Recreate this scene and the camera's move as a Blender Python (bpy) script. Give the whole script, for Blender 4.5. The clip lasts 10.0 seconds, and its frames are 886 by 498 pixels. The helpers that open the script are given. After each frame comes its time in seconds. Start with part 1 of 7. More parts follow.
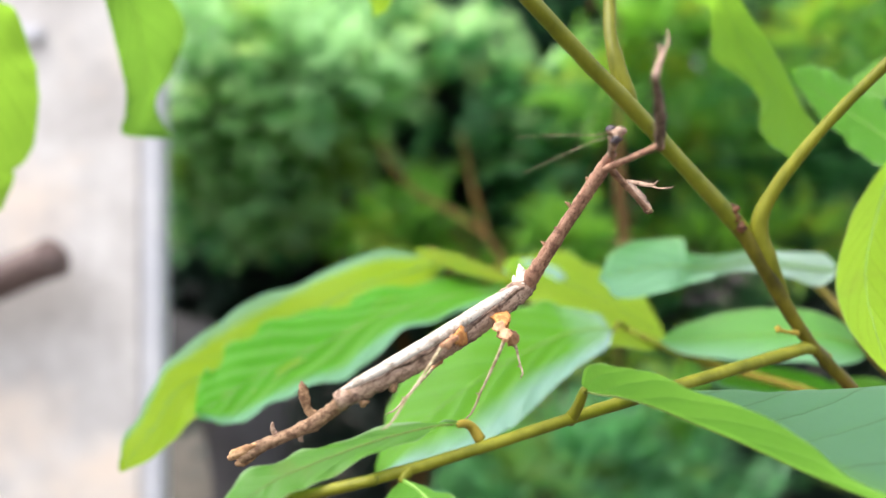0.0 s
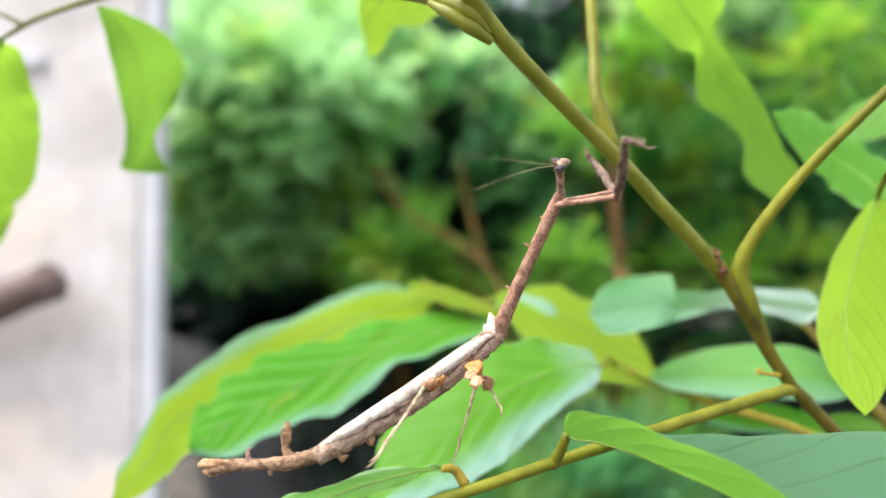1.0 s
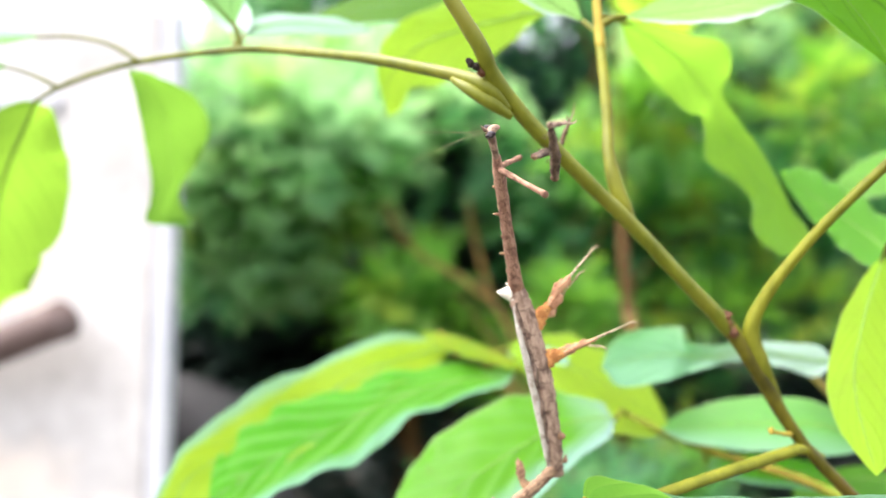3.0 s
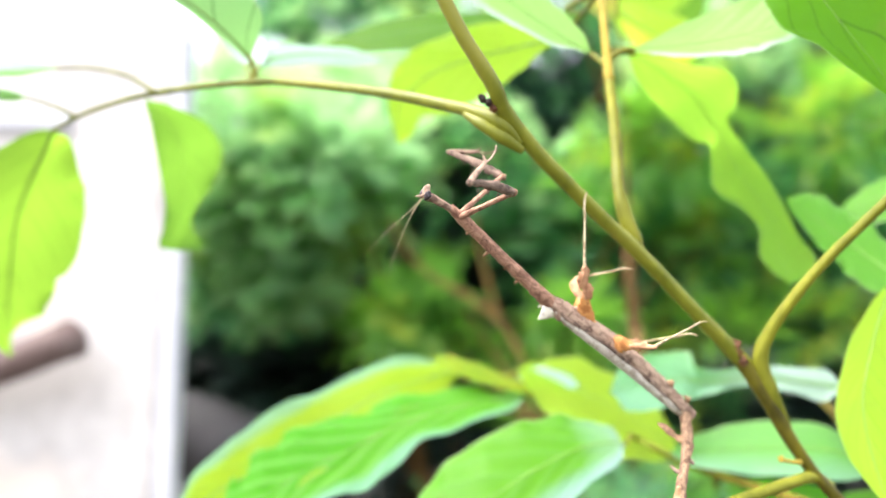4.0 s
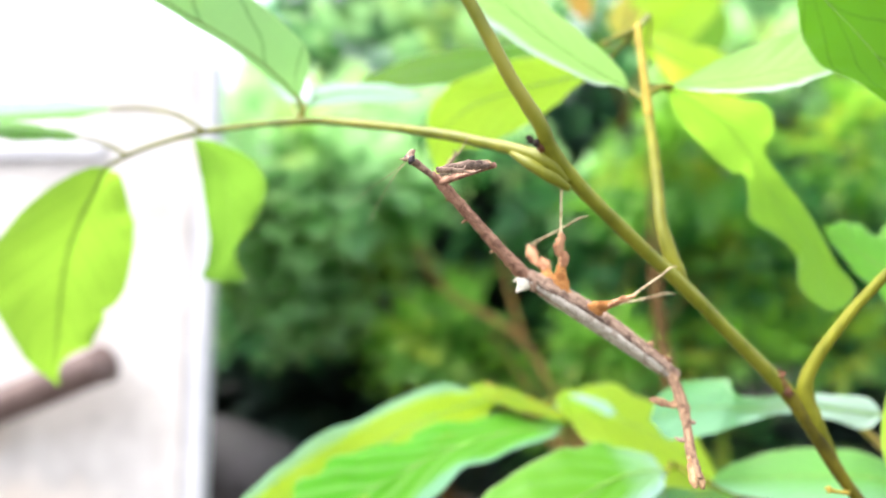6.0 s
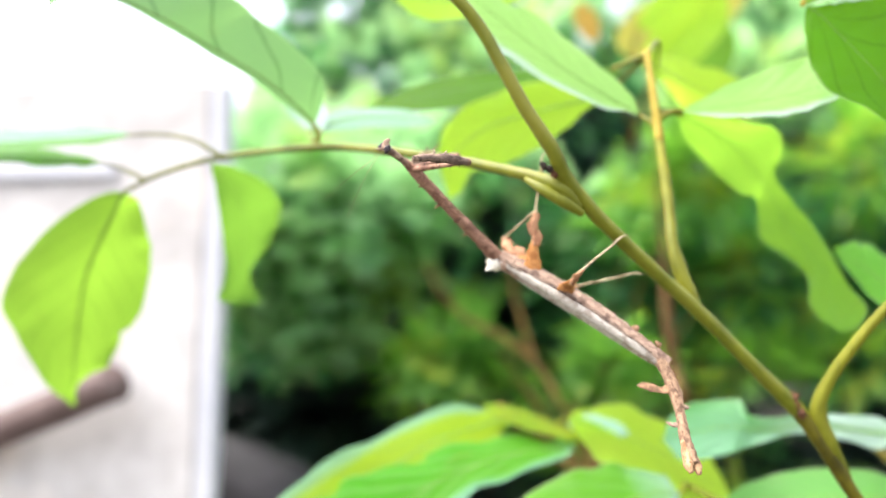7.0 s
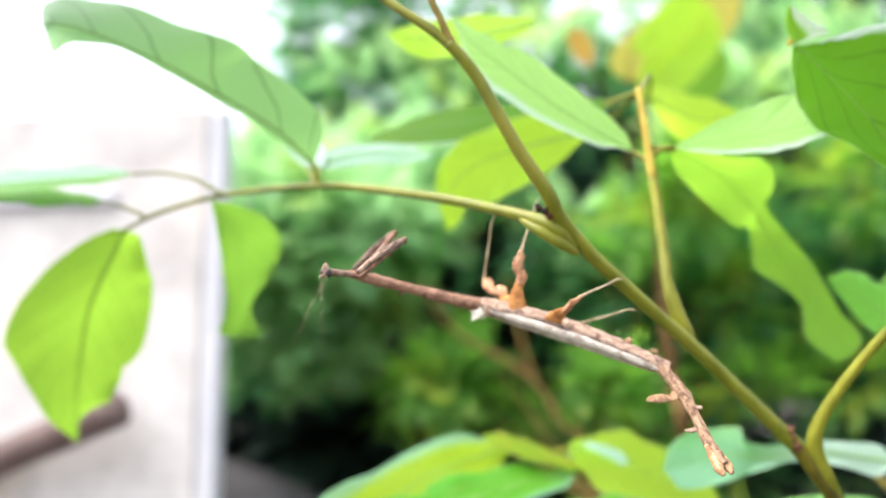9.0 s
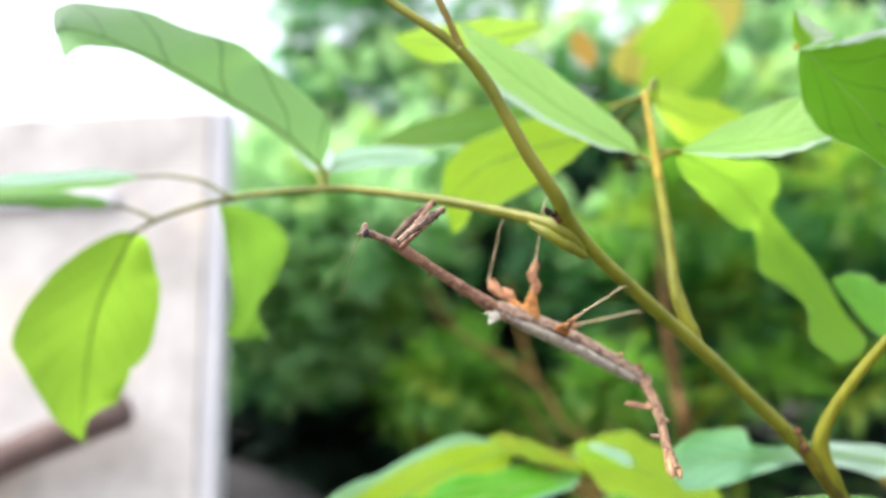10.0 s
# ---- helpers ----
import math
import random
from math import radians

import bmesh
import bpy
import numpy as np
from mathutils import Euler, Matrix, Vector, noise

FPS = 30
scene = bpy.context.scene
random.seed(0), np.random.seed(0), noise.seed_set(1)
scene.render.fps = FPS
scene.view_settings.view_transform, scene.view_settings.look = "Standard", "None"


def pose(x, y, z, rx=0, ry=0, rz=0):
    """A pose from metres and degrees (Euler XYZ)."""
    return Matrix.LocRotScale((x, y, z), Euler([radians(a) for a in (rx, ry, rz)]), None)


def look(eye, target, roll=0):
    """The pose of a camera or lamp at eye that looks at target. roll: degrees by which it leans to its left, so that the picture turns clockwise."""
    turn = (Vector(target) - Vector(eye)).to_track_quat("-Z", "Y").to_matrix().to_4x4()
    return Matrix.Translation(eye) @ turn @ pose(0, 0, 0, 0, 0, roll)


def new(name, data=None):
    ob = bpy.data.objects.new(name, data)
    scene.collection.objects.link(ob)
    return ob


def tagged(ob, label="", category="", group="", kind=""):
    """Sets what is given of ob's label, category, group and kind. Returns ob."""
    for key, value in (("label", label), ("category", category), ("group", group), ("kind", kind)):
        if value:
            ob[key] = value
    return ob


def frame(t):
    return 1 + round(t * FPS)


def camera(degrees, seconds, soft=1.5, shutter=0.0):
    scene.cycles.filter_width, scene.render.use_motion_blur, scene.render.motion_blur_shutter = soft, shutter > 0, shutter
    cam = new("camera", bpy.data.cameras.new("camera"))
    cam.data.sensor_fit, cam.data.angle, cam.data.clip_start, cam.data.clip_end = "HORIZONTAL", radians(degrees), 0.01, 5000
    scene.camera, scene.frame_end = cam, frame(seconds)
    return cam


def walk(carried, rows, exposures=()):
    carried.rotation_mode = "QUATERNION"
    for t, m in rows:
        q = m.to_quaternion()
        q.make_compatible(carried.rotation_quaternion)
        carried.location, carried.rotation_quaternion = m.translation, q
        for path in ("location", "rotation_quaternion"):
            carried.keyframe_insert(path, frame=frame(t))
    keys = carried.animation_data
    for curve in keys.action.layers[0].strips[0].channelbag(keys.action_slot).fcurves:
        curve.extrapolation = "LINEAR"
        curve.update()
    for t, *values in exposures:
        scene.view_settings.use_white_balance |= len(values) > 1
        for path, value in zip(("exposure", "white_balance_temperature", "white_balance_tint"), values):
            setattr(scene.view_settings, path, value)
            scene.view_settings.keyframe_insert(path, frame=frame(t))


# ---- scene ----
cam = camera(62.0, 10.0)
PATH = [
    (0, (0.0000, 0.0000, 1.3000), (-0.0884, 1.9979, 1.2781), 0.20),
    (0.5, (0.0029, -0.0021, 1.3026), (-0.0830, 1.9960, 1.2987), 0.29),
    (1, (0.0035, -0.0062, 1.3074), (-0.0821, 1.9917, 1.3419), 0.47),
    (1.5, (0.0025, -0.0092, 1.3110), (-0.0822, 1.9879, 1.3765), 0.52),
    (2, (0.0015, -0.0121, 1.3146), (-0.0828, 1.9842, 1.4015), 0.55),
    (2.5, (0.0002, -0.0140, 1.3154), (-0.0917, 1.9810, 1.4214), 0.60),
    (4, (-0.0034, -0.0208, 1.3216), (-0.1193, 1.9689, 1.4880), 0.59),
    (4.5, (-0.0052, -0.0228, 1.3233), (-0.1254, 1.9651, 1.5073), 0.44),
    (5, (-0.0084, -0.0238, 1.3239), (-0.1439, 1.9628, 1.5111), 0.23),
    (5.5, (-0.0113, -0.0258, 1.3248), (-0.1643, 1.9588, 1.5198), 0.23),
    (7, (-0.0151, -0.0340, 1.3280), (-0.2036, 1.9392, 1.5941), 0.08),
    (7.5, (-0.0164, -0.0333, 1.3285), (-0.2108, 1.9406, 1.5858), -0.13),
    (8, (-0.0153, -0.0327, 1.3289), (-0.2112, 1.9402, 1.5926), -0.19),
    (8.5, (-0.0131, -0.0359, 1.3328), (-0.1925, 1.9340, 1.6286), -0.53),
    (9, (-0.0141, -0.0395, 1.3355), (-0.1993, 1.9274, 1.6471), -0.68),
    (9.5, (-0.0171, -0.0420, 1.3354), (-0.2036, 1.9240, 1.6518), -0.55),
    (10, (-0.0172, -0.0420, 1.3360), (-0.2022, 1.9246, 1.6497), -0.68),
]
walk(cam, [(t, look(eye, target, roll)) for t, eye, target, roll in PATH],
     exposures=[(0.0, 1.75), (2.5, 2.12), (4.0, 2.36), (5.5, 2.34), (7.0, 2.12), (9.5, 1.98), (10.0, 1.86)])
cam.data.dof.use_dof = True
cam.data.dof.focus_distance = 0.204
cam.data.dof.aperture_fstop = 5.4

# ---- world and sun: bright hazy sky, soft sun over the left shoulder ----
SUN_EL, SUN_AZ = 62.0, -112.0      # azimuth from straight ahead, minus to the left
sky_world = bpy.data.worlds.new("sky")
scene.world = sky_world
sky_world.use_nodes = True
wn = sky_world.node_tree
sky = wn.nodes.new("ShaderNodeTexSky")
sky.sky_type, sky.sun_disc = "NISHITA", False
sky.sun_elevation, sky.sun_rotation = radians(SUN_EL), radians(SUN_AZ)
sky.dust_density, sky.ozone_density, sky.air_density = 4.0, 1.0, 1.2
haze = wn.nodes.new("ShaderNodeHueSaturation")      # a milky, overcast-bright sky
haze.inputs["Saturation"].default_value = 0.35
wn.links.new(sky.outputs[0], haze.inputs["Color"])
wn.links.new(haze.outputs[0], wn.nodes["Background"].inputs[0])
wn.nodes["Background"].inputs[1].default_value = 0.15
sun_data = bpy.data.lights.new("sun", "SUN")
sun_data.energy, sun_data.angle, sun_data.color = 0.8, radians(40), (1.0, 0.97, 0.91)
sun = new("sun", sun_data)
e, a = radians(SUN_EL), radians(SUN_AZ)
sun.matrix_world = look(Vector((0, 0, 0)) + 5 * Vector((math.sin(a) * math.cos(e), math.cos(a) * math.cos(e), math.sin(e))), (0, 0, 0))


# ---- materials ----
class Nodes:
    """A small helper to wire one material."""

    def __init__(self, name):
        self.m = bpy.data.materials.new(name)
        self.m.use_nodes = True
        self.t = self.m.node_tree
        self.b = self.t.nodes["Principled BSDF"]
        self.out = self.t.nodes["Material Output"]

    def add(self, kind, **sets):
        n = self.t.nodes.new("ShaderNode" + kind)
        for k, v in sets.items():
            setattr(n, k, v)
        return n

    def put(self, socket, v):
        if hasattr(v, "links"):
            self.t.links.new(v, socket)
        elif isinstance(v, tuple) and len(v) == 3 and socket.type == "RGBA":
            socket.default_value = (*v, 1)
        else:
            socket.default_value = v

    def math(self, op, a, b=0.0, c=0.0):
        n = self.add("Math", operation=op)
        for s, v in zip(n.inputs, (a, b, c)):
            self.put(s, v)
        return n.outputs[0]

    def noise(self, scale, detail=4.0, rough=0.55, space="Object", stretch=(1, 1, 1)):
        tc, mp, n = self.add("TexCoord"), self.add("Mapping"), self.add("TexNoise")
        mp.inputs["Scale"].default_value = stretch
        self.t.links.new(tc.outputs[space], mp.inputs[0])
        self.t.links.new(mp.outputs[0], n.inputs["Vector"])
        n.inputs["Scale"].default_value, n.inputs["Detail"].default_value = scale, detail
        n.inputs["Roughness"].default_value = rough
        return n.outputs["Fac"]

    def ramp(self, fac, *stops):
        n = self.add("ValToRGB")
        while len(n.color_ramp.elements) < len(stops):
            n.color_ramp.elements.new(0.5)
        for el, (p, c) in zip(n.color_ramp.elements, stops):
            el.position, el.color = p, (*c, 1)
        self.put(n.inputs[0], fac)
        return n.outputs[0]

    def mix(self, fac, a, b, blend="MIX"):
        n = self.add("Mix", data_type="RGBA", blend_type=blend)
        self.put(n.inputs[0], fac)
        self.put(n.inputs[6], a)
        self.put(n.inputs[7], b)
        return n.outputs[2]

    def bump(self, height, strength, distance):
        n = self.add("Bump")
        n.inputs["Strength"].default_value, n.inputs["Distance"].default_value = strength, distance
        self.put(n.inputs["Height"], height)
        return n.outputs[0]


def leaf_material(name, upper, under, through_colour, share=0.45, rough=0.38, veins=10.0, vein_colour=(0.20, 0.36, 0.09), spec=0.5, sheen_band=None, relief=0.35, ink=0.55, bands=0.0, band_colour=(0.18, 0.44, 0.09), sheen_colour=(0.19, 0.36, 0.26), pale_end=None, pale_end_colour=(0.28, 0.36, 0.30), thin=0.455, slant=5.2):
    """A leaf blade: veins from its own u, v; light shines through it; a sky sheen put into the colour begins and is
    full across the blade where given, and along it towards a greyish end, which on one leaf is its dry tip.
    """
    n = Nodes(name)
    uv = n.add("UVMap", uv_map="UVMap")
    sep = n.add("SeparateXYZ")
    n.put(sep.inputs[0], uv.outputs[0])
    u, v = sep.outputs[0], n.math("ABSOLUTE", n.math("SUBTRACT", sep.outputs[1], 0.5))
    wob = n.noise(40, 2)
    ph = n.math("SUBTRACT", n.math("MULTIPLY", u, veins), n.math("MULTIPLY", v, slant))
    ph = n.math("ADD", ph, n.math("MULTIPLY", wob, 0.35))
    tri = n.math("ABSOLUTE", n.math("SUBTRACT", n.math("FRACT", ph), 0.5))      # 0 in the middle of a field, 0.5 on a vein
    vein = n.math("SMOOTH_MAX", n.math("MULTIPLY", n.math("SUBTRACT", tri, thin), 22.0), 0.0, 0.1)
    quilt = n.math("POWER", n.math("MULTIPLY", tri, 2.0), 3.0)
    tc = n.add("TexCoord")
    cell = n.add("TexVoronoi", feature="DISTANCE_TO_EDGE")
    n.t.links.new(tc.outputs["Object"], cell.inputs["Vector"])
    cell.inputs["Scale"].default_value = 520
    net = n.ramp(cell.outputs["Distance"], (0.0, (1, 1, 1)), (0.12, (0, 0, 0)))
    info = n.add("ObjectInfo")
    blotch, fine = n.noise(28, 3), n.noise(260, 3)
    spots = n.ramp(n.noise(75, 2, 0.4), (0.70, (0, 0, 0)), (0.76, (1, 1, 1)))
    base = n.mix(n.ramp(blotch, (0.3, (0, 0, 0)), (0.7, (1, 1, 1))), upper, under)
    base = n.mix(n.math("MULTIPLY", info.outputs["Random"], 0.35), base, tuple(min(1, c * 1.5) for c in upper))
    base = n.mix(n.math("MULTIPLY", vein, ink), base, vein_colour)
    # sky reflections on the vein ridges, put into the colour as pale bands
    if bands:
        ridge_sheen = n.math("MULTIPLY", n.math("POWER", n.math("MULTIPLY", tri, 2.0), 1.6), bands)
        base = n.mix(ridge_sheen, base, band_colour)
    base = n.mix(n.math("MULTIPLY", spots, 0.25), base, (0.16, 0.15, 0.04))
    base = n.mix(n.math("MULTIPLY", fine, 0.18), base, tuple(c * 0.6 for c in upper))
    thru = n.mix(n.math("MULTIPLY", vein, ink * 0.9), through_colour, tuple(c * 0.5 for c in through_colour))
    margin = n.ramp(n.math("ADD", v, n.math("MULTIPLY", wob, 0.006)), (0.478, (0, 0, 0)), (0.492, (1, 1, 1)))
    base = n.mix(n.math("MULTIPLY", margin, 0.7), base, (0.34, 0.46, 0.20))
    thru = n.mix(n.math("MULTIPLY", net, 0.10), thru, tuple(c * 0.5 for c in through_colour))
    thru = n.mix(n.math("MULTIPLY", n.ramp(blotch, (0.35, (0, 0, 0)), (0.7, (1, 1, 1))), 0.35), thru, tuple(c * 0.72 for c in through_colour))
    height = n.math("SUBTRACT", n.math("ADD", n.math("MULTIPLY", quilt, -1.0), n.math("MULTIPLY", fine, 0.12)), n.math("MULTIPLY", net, 0.05))
    bump = n.bump(height, relief, 0.0006)
    gloss = spec
    # sky sheen on half-blades and rims, put into the colour
    if sheen_band:
        lo, hi = sheen_band
        sheen_mask = n.math("MULTIPLY", n.math("ADD", n.math("SUBTRACT", sep.outputs[1], lo), n.math("MULTIPLY", n.math("SUBTRACT", blotch, 0.5), 0.25)), 1 / (hi - lo))
        sheen_mask = n.ramp(sheen_mask, (0.0, (0, 0, 0)), (1.0, (1, 1, 1)))
        base = n.mix(n.math("MULTIPLY", sheen_mask, 0.85), base, n.mix(n.math("MULTIPLY", vein, 0.8), sheen_colour, tuple(c * 0.35 for c in sheen_colour)))
        thru = n.mix(n.math("MULTIPLY", sheen_mask, 0.5), thru, tuple(c * 0.45 for c in through_colour))
    # sheen put into the colour of one end; on LEAF_DULL a dry tip
    if pale_end:
        grey = n.math("SUBTRACT", n.math("ADD", u, n.math("MULTIPLY", n.math("SUBTRACT", blotch, 0.5), 0.2)), pale_end[0])
        grey = n.ramp(n.math("MULTIPLY", grey, 1 / (pale_end[1] - pale_end[0])), (0.0, (0, 0, 0)), (1.0, (1, 1, 1)))
        base = n.mix(n.math("MULTIPLY", grey, 0.6), base, pale_end_colour)
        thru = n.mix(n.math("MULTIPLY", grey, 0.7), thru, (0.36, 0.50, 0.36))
    n.put(n.b.inputs["Base Color"], base)
    n.put(n.b.inputs["Roughness"], n.math("ADD", n.math("MULTIPLY", fine, 0.2), rough - 0.1))
    n.b.inputs["Specular IOR Level"].default_value = spec
    n.put(n.b.inputs["Normal"], bump)
    tr = n.add("BsdfTranslucent")
    n.put(tr.inputs[0], thru)
    n.put(tr.inputs[1], bump)
    mx = n.add("MixShader")
    mx.inputs[0].default_value = share
    n.t.links.new(n.b.outputs[0], mx.inputs[1])
    n.t.links.new(tr.outputs[0], mx.inputs[2])
    n.t.links.new(mx.outputs[0], n.out.inputs[0])
    return n.m


def rough_material(name, dark, light, scale, rough=0.7, bump=0.4, depth=0.0004, stretch=(1, 1, 1), wear=None, metal=0.0, spec=0.4):
    """Two scales of mottling and a grain relief."""
    n = Nodes(name)
    big, fine = n.noise(scale, 4, 0.6, stretch=stretch), n.noise(scale * 7, 3, 0.6, stretch=stretch)
    c = n.mix(n.ramp(big, (0.32, (0, 0, 0)), (0.68, (1, 1, 1))), dark, light)
    c = n.mix(n.math("MULTIPLY", fine, 0.35), c, tuple(x * 0.55 for x in dark))
    if wear:
        c = n.mix(n.ramp(n.noise(scale * 0.35, 3), (0.52, (0, 0, 0)), (0.66, (1, 1, 1))), c, wear)
    n.put(n.b.inputs["Base Color"], c)
    n.put(n.b.inputs["Roughness"], n.math("ADD", n.math("MULTIPLY", fine, 0.25), rough - 0.12))
    n.b.inputs["Metallic"].default_value = metal
    n.b.inputs["Specular IOR Level"].default_value = spec
    n.put(n.b.inputs["Normal"], n.bump(n.math("ADD", big, n.math("MULTIPLY", fine, 0.5)), bump, depth))
    return n.m


LEAF = leaf_material("leaf_green", (0.075, 0.24, 0.028), (0.11, 0.29, 0.034), (0.27, 0.62, 0.06), share=0.54, rough=0.45, spec=0.20)
LEAF_CURL = leaf_material("leaf_green_curled", (0.055, 0.17, 0.02), (0.085, 0.21, 0.028), (0.18, 0.44, 0.05), share=0.45, rough=0.42, spec=0.3, veins=11.0, ink=0.35, sheen_band=(0.10, 0.03), sheen_colour=(0.30, 0.48, 0.22), relief=0.2)
# the grey-green halves and rims below carry sky sheen in their colour
LEAF_RIM = leaf_material("leaf_green_rim_sheen", (0.055, 0.25, 0.008), (0.08, 0.30, 0.012), (0.22, 0.76, 0.015), share=0.54, rough=0.48, spec=0.12, veins=9.0, vein_colour=(0.26, 0.48, 0.20), sheen_band=(0.78, 0.92), relief=0.9, bands=0.8, band_colour=(0.21, 0.46, 0.10), sheen_colour=(0.24, 0.46, 0.34), pale_end=(0.16, -0.05), pale_end_colour=(0.34, 0.56, 0.46))
LEAF_HALF = leaf_material("leaf_green_half_sheen", (0.08, 0.26, 0.014), (0.115, 0.31, 0.02), (0.26, 0.70, 0.025), share=0.52, rough=0.40, spec=0.20, veins=8.0, sheen_band=(0.70, 0.90), relief=0.6, bands=0.4, sheen_colour=(0.28, 0.46, 0.43), pale_end=(0.28, 0.05), pale_end_colour=(0.44, 0.58, 0.60))
LEAF_FOLD = leaf_material("leaf_green_folded", (0.085, 0.23, 0.03), (0.12, 0.28, 0.038), (0.28, 0.6, 0.07), share=0.52, rough=0.34, spec=0.45, veins=7.0, sheen_band=(0.49, 0.60), relief=0.35, bands=0.10, ink=0.35, slant=4.2, sheen_colour=(0.075, 0.185, 0.12))
LEAF_SLIVER = leaf_material("leaf_green_side_sheen", (0.075, 0.24, 0.028), (0.11, 0.29, 0.034), (0.27, 0.62, 0.06), share=0.5, rough=0.4, spec=0.3, sheen_band=(0.56, 0.40), sheen_colour=(0.26, 0.42, 0.36))
LEAF_DULL = leaf_material("leaf_dull_green", (0.08, 0.21, 0.028), (0.11, 0.25, 0.036), (0.19, 0.38, 0.04), pale_end=(0.95, 1.0), share=0.50, rough=0.5, spec=0.15)
# white sheen along the rim is part of this colour
LEAF_LIGHT = leaf_material("leaf_light_rim_sheen", (0.24, 0.46, 0.11), (0.29, 0.52, 0.14), (0.62, 0.97, 0.30), share=0.60, rough=0.42, spec=0.3, sheen_band=(0.80, 0.90), sheen_colour=(0.62, 0.74, 0.76))
LEAF_PALE = leaf_material("leaf_pale_sheen", (0.085, 0.26, 0.092), (0.13, 0.32, 0.132), (0.18, 0.54, 0.105), share=0.42, rough=0.36, spec=0.45, sheen_band=(0.02, 0.70), sheen_colour=(0.22, 0.44, 0.28), pale_end=(0.55, 0.25), pale_end_colour=(0.66, 0.78, 0.80))
LEAF_SHEEN = leaf_material("leaf_green_sheen", (0.09, 0.28, 0.05), (0.14, 0.34, 0.08), (0.22, 0.62, 0.08), share=0.45, rough=0.36, spec=0.45, sheen_band=(0.55, 1.1), sheen_colour=(0.26, 0.48, 0.36), bands=0.5)
LEAF_WHITISH = leaf_material("leaf_whitish", (0.25, 0.42, 0.302), (0.32, 0.48, 0.372), (0.3, 0.58, 0.275), share=0.40, rough=0.36, spec=0.5)
LEAF_YOUNG = leaf_material("leaf_young", (0.13, 0.30, 0.035), (0.18, 0.35, 0.045), (0.31, 0.58, 0.05), share=0.54, rough=0.5, spec=0.2, ink=0.35)
LEAF_HANG = leaf_material("leaf_hanging_yellow_green", (0.20, 0.36, 0.03), (0.25, 0.40, 0.04), (0.31, 0.55, 0.05), share=0.55, rough=0.5, spec=0.15, veins=9.0, vein_colour=(0.10, 0.20, 0.01), ink=0.7)
LEAF_BRIGHT = leaf_material("leaf_yellow_green", (0.25, 0.44, 0.027), (0.31, 0.48, 0.037), (0.66, 0.95, 0.08), share=0.66, rough=0.5, spec=0.15, veins=9.0, vein_colour=(0.12, 0.26, 0.01), ink=0.5)
LEAF_YOUNG_RIM = leaf_material("leaf_young_rim_sheen", (0.19, 0.33, 0.010), (0.26, 0.38, 0.015), (0.52, 0.70, 0.02), share=0.54, rough=0.48, spec=0.12, sheen_band=(0.22, 0.08), bands=0.1, sheen_colour=(0.17, 0.38, 0.26))
LEAF_VEINED = leaf_material("leaf_veined", (0.11, 0.24, 0.09), (0.15, 0.29, 0.115), (0.39, 0.72, 0.22), share=0.62, pale_end=(0.45, 1.0), pale_end_colour=(0.22, 0.30, 0.27), thin=0.44, rough=0.42, veins=6.0, vein_colour=(0.03, 0.09, 0.02), spec=0.25, relief=0.2, ink=0.8, slant=2.6)
# the white shine on the folded edges is painted into these two
LEAF_DARK = leaf_material("leaf_dark", (0.045, 0.15, 0.005), (0.068, 0.185, 0.007), (0.20, 0.44, 0.010), share=0.54, rough=0.5, veins=3.0, vein_colour=(0.02, 0.05, 0.006), spec=0.12, relief=0.12, ink=0.9, sheen_band=(0.945, 0.985), sheen_colour=(0.72, 0.80, 0.82))
LEAF_FLAP = leaf_material("leaf_dark_flap_sheen", (0.08, 0.22, 0.01), (0.11, 0.27, 0.015), (0.30, 0.62, 0.03), share=0.5, rough=0.45, spec=0.3, sheen_band=(0.60, 0.72), relief=0.1, sheen_colour=(0.82, 0.87, 0.90))
LEAF_YOUNG_TIP = leaf_material("leaf_young_tip", (0.16, 0.27, 0.012), (0.29, 0.28, 0.016), (0.34, 0.48, 0.02), share=0.5, rough=0.5, spec=0.15, ink=0.3)
LEAF_TURNING = leaf_material("leaf_turning", (0.34, 0.30, 0.05), (0.40, 0.33, 0.06), (0.70, 0.62, 0.10), share=0.55, rough=0.5, spec=0.15)
LEAF_OLD = leaf_material("leaf_yellowing", (0.42, 0.22, 0.042), (0.50, 0.30, 0.062), (0.8, 0.48, 0.115), share=0.55, rough=0.5, spec=0.15)
RIB = rough_material("rib_green", (0.16, 0.33, 0.05), (0.22, 0.40, 0.07), 200, 0.5, 0.2, 0.0002)
RIB_DARK = rough_material("rib_dark", (0.10, 0.16, 0.02), (0.14, 0.20, 0.03), 200, 0.5, 0.2, 0.0002)
STEM = rough_material("stem_olive", (0.105, 0.120, 0.006), (0.215, 0.225, 0.018), 90, 0.42, 0.25, 0.0003, (1, 1, 0.4), (0.185, 0.180, 0.018), spec=0.32)
STEM_DARK = rough_material("stem_dark_olive", (0.036, 0.031, 0.004), (0.145, 0.125, 0.010), 110, 0.45, 0.35, 0.0004, (1, 1, 0.4), (0.10, 0.07, 0.010), spec=0.22)
STEM_BROWN = rough_material("stem_brown", (0.15, 0.11, 0.020), (0.26, 0.20, 0.03), 120, 0.65, 0.4, 0.0004)
STEM_ORANGE = rough_material("stem_orange", (0.30, 0.225, 0.030), (0.45, 0.335, 0.055), 90, 0.6, 0.3, 0.0003, spec=0.2)
STEM_YELLOW = rough_material("stem_yellow", (0.16, 0.125, 0.015), (0.28, 0.22, 0.03), 90, 0.6, 0.3, 0.0003, wear=(0.22, 0.30, 0.03), spec=0.2)
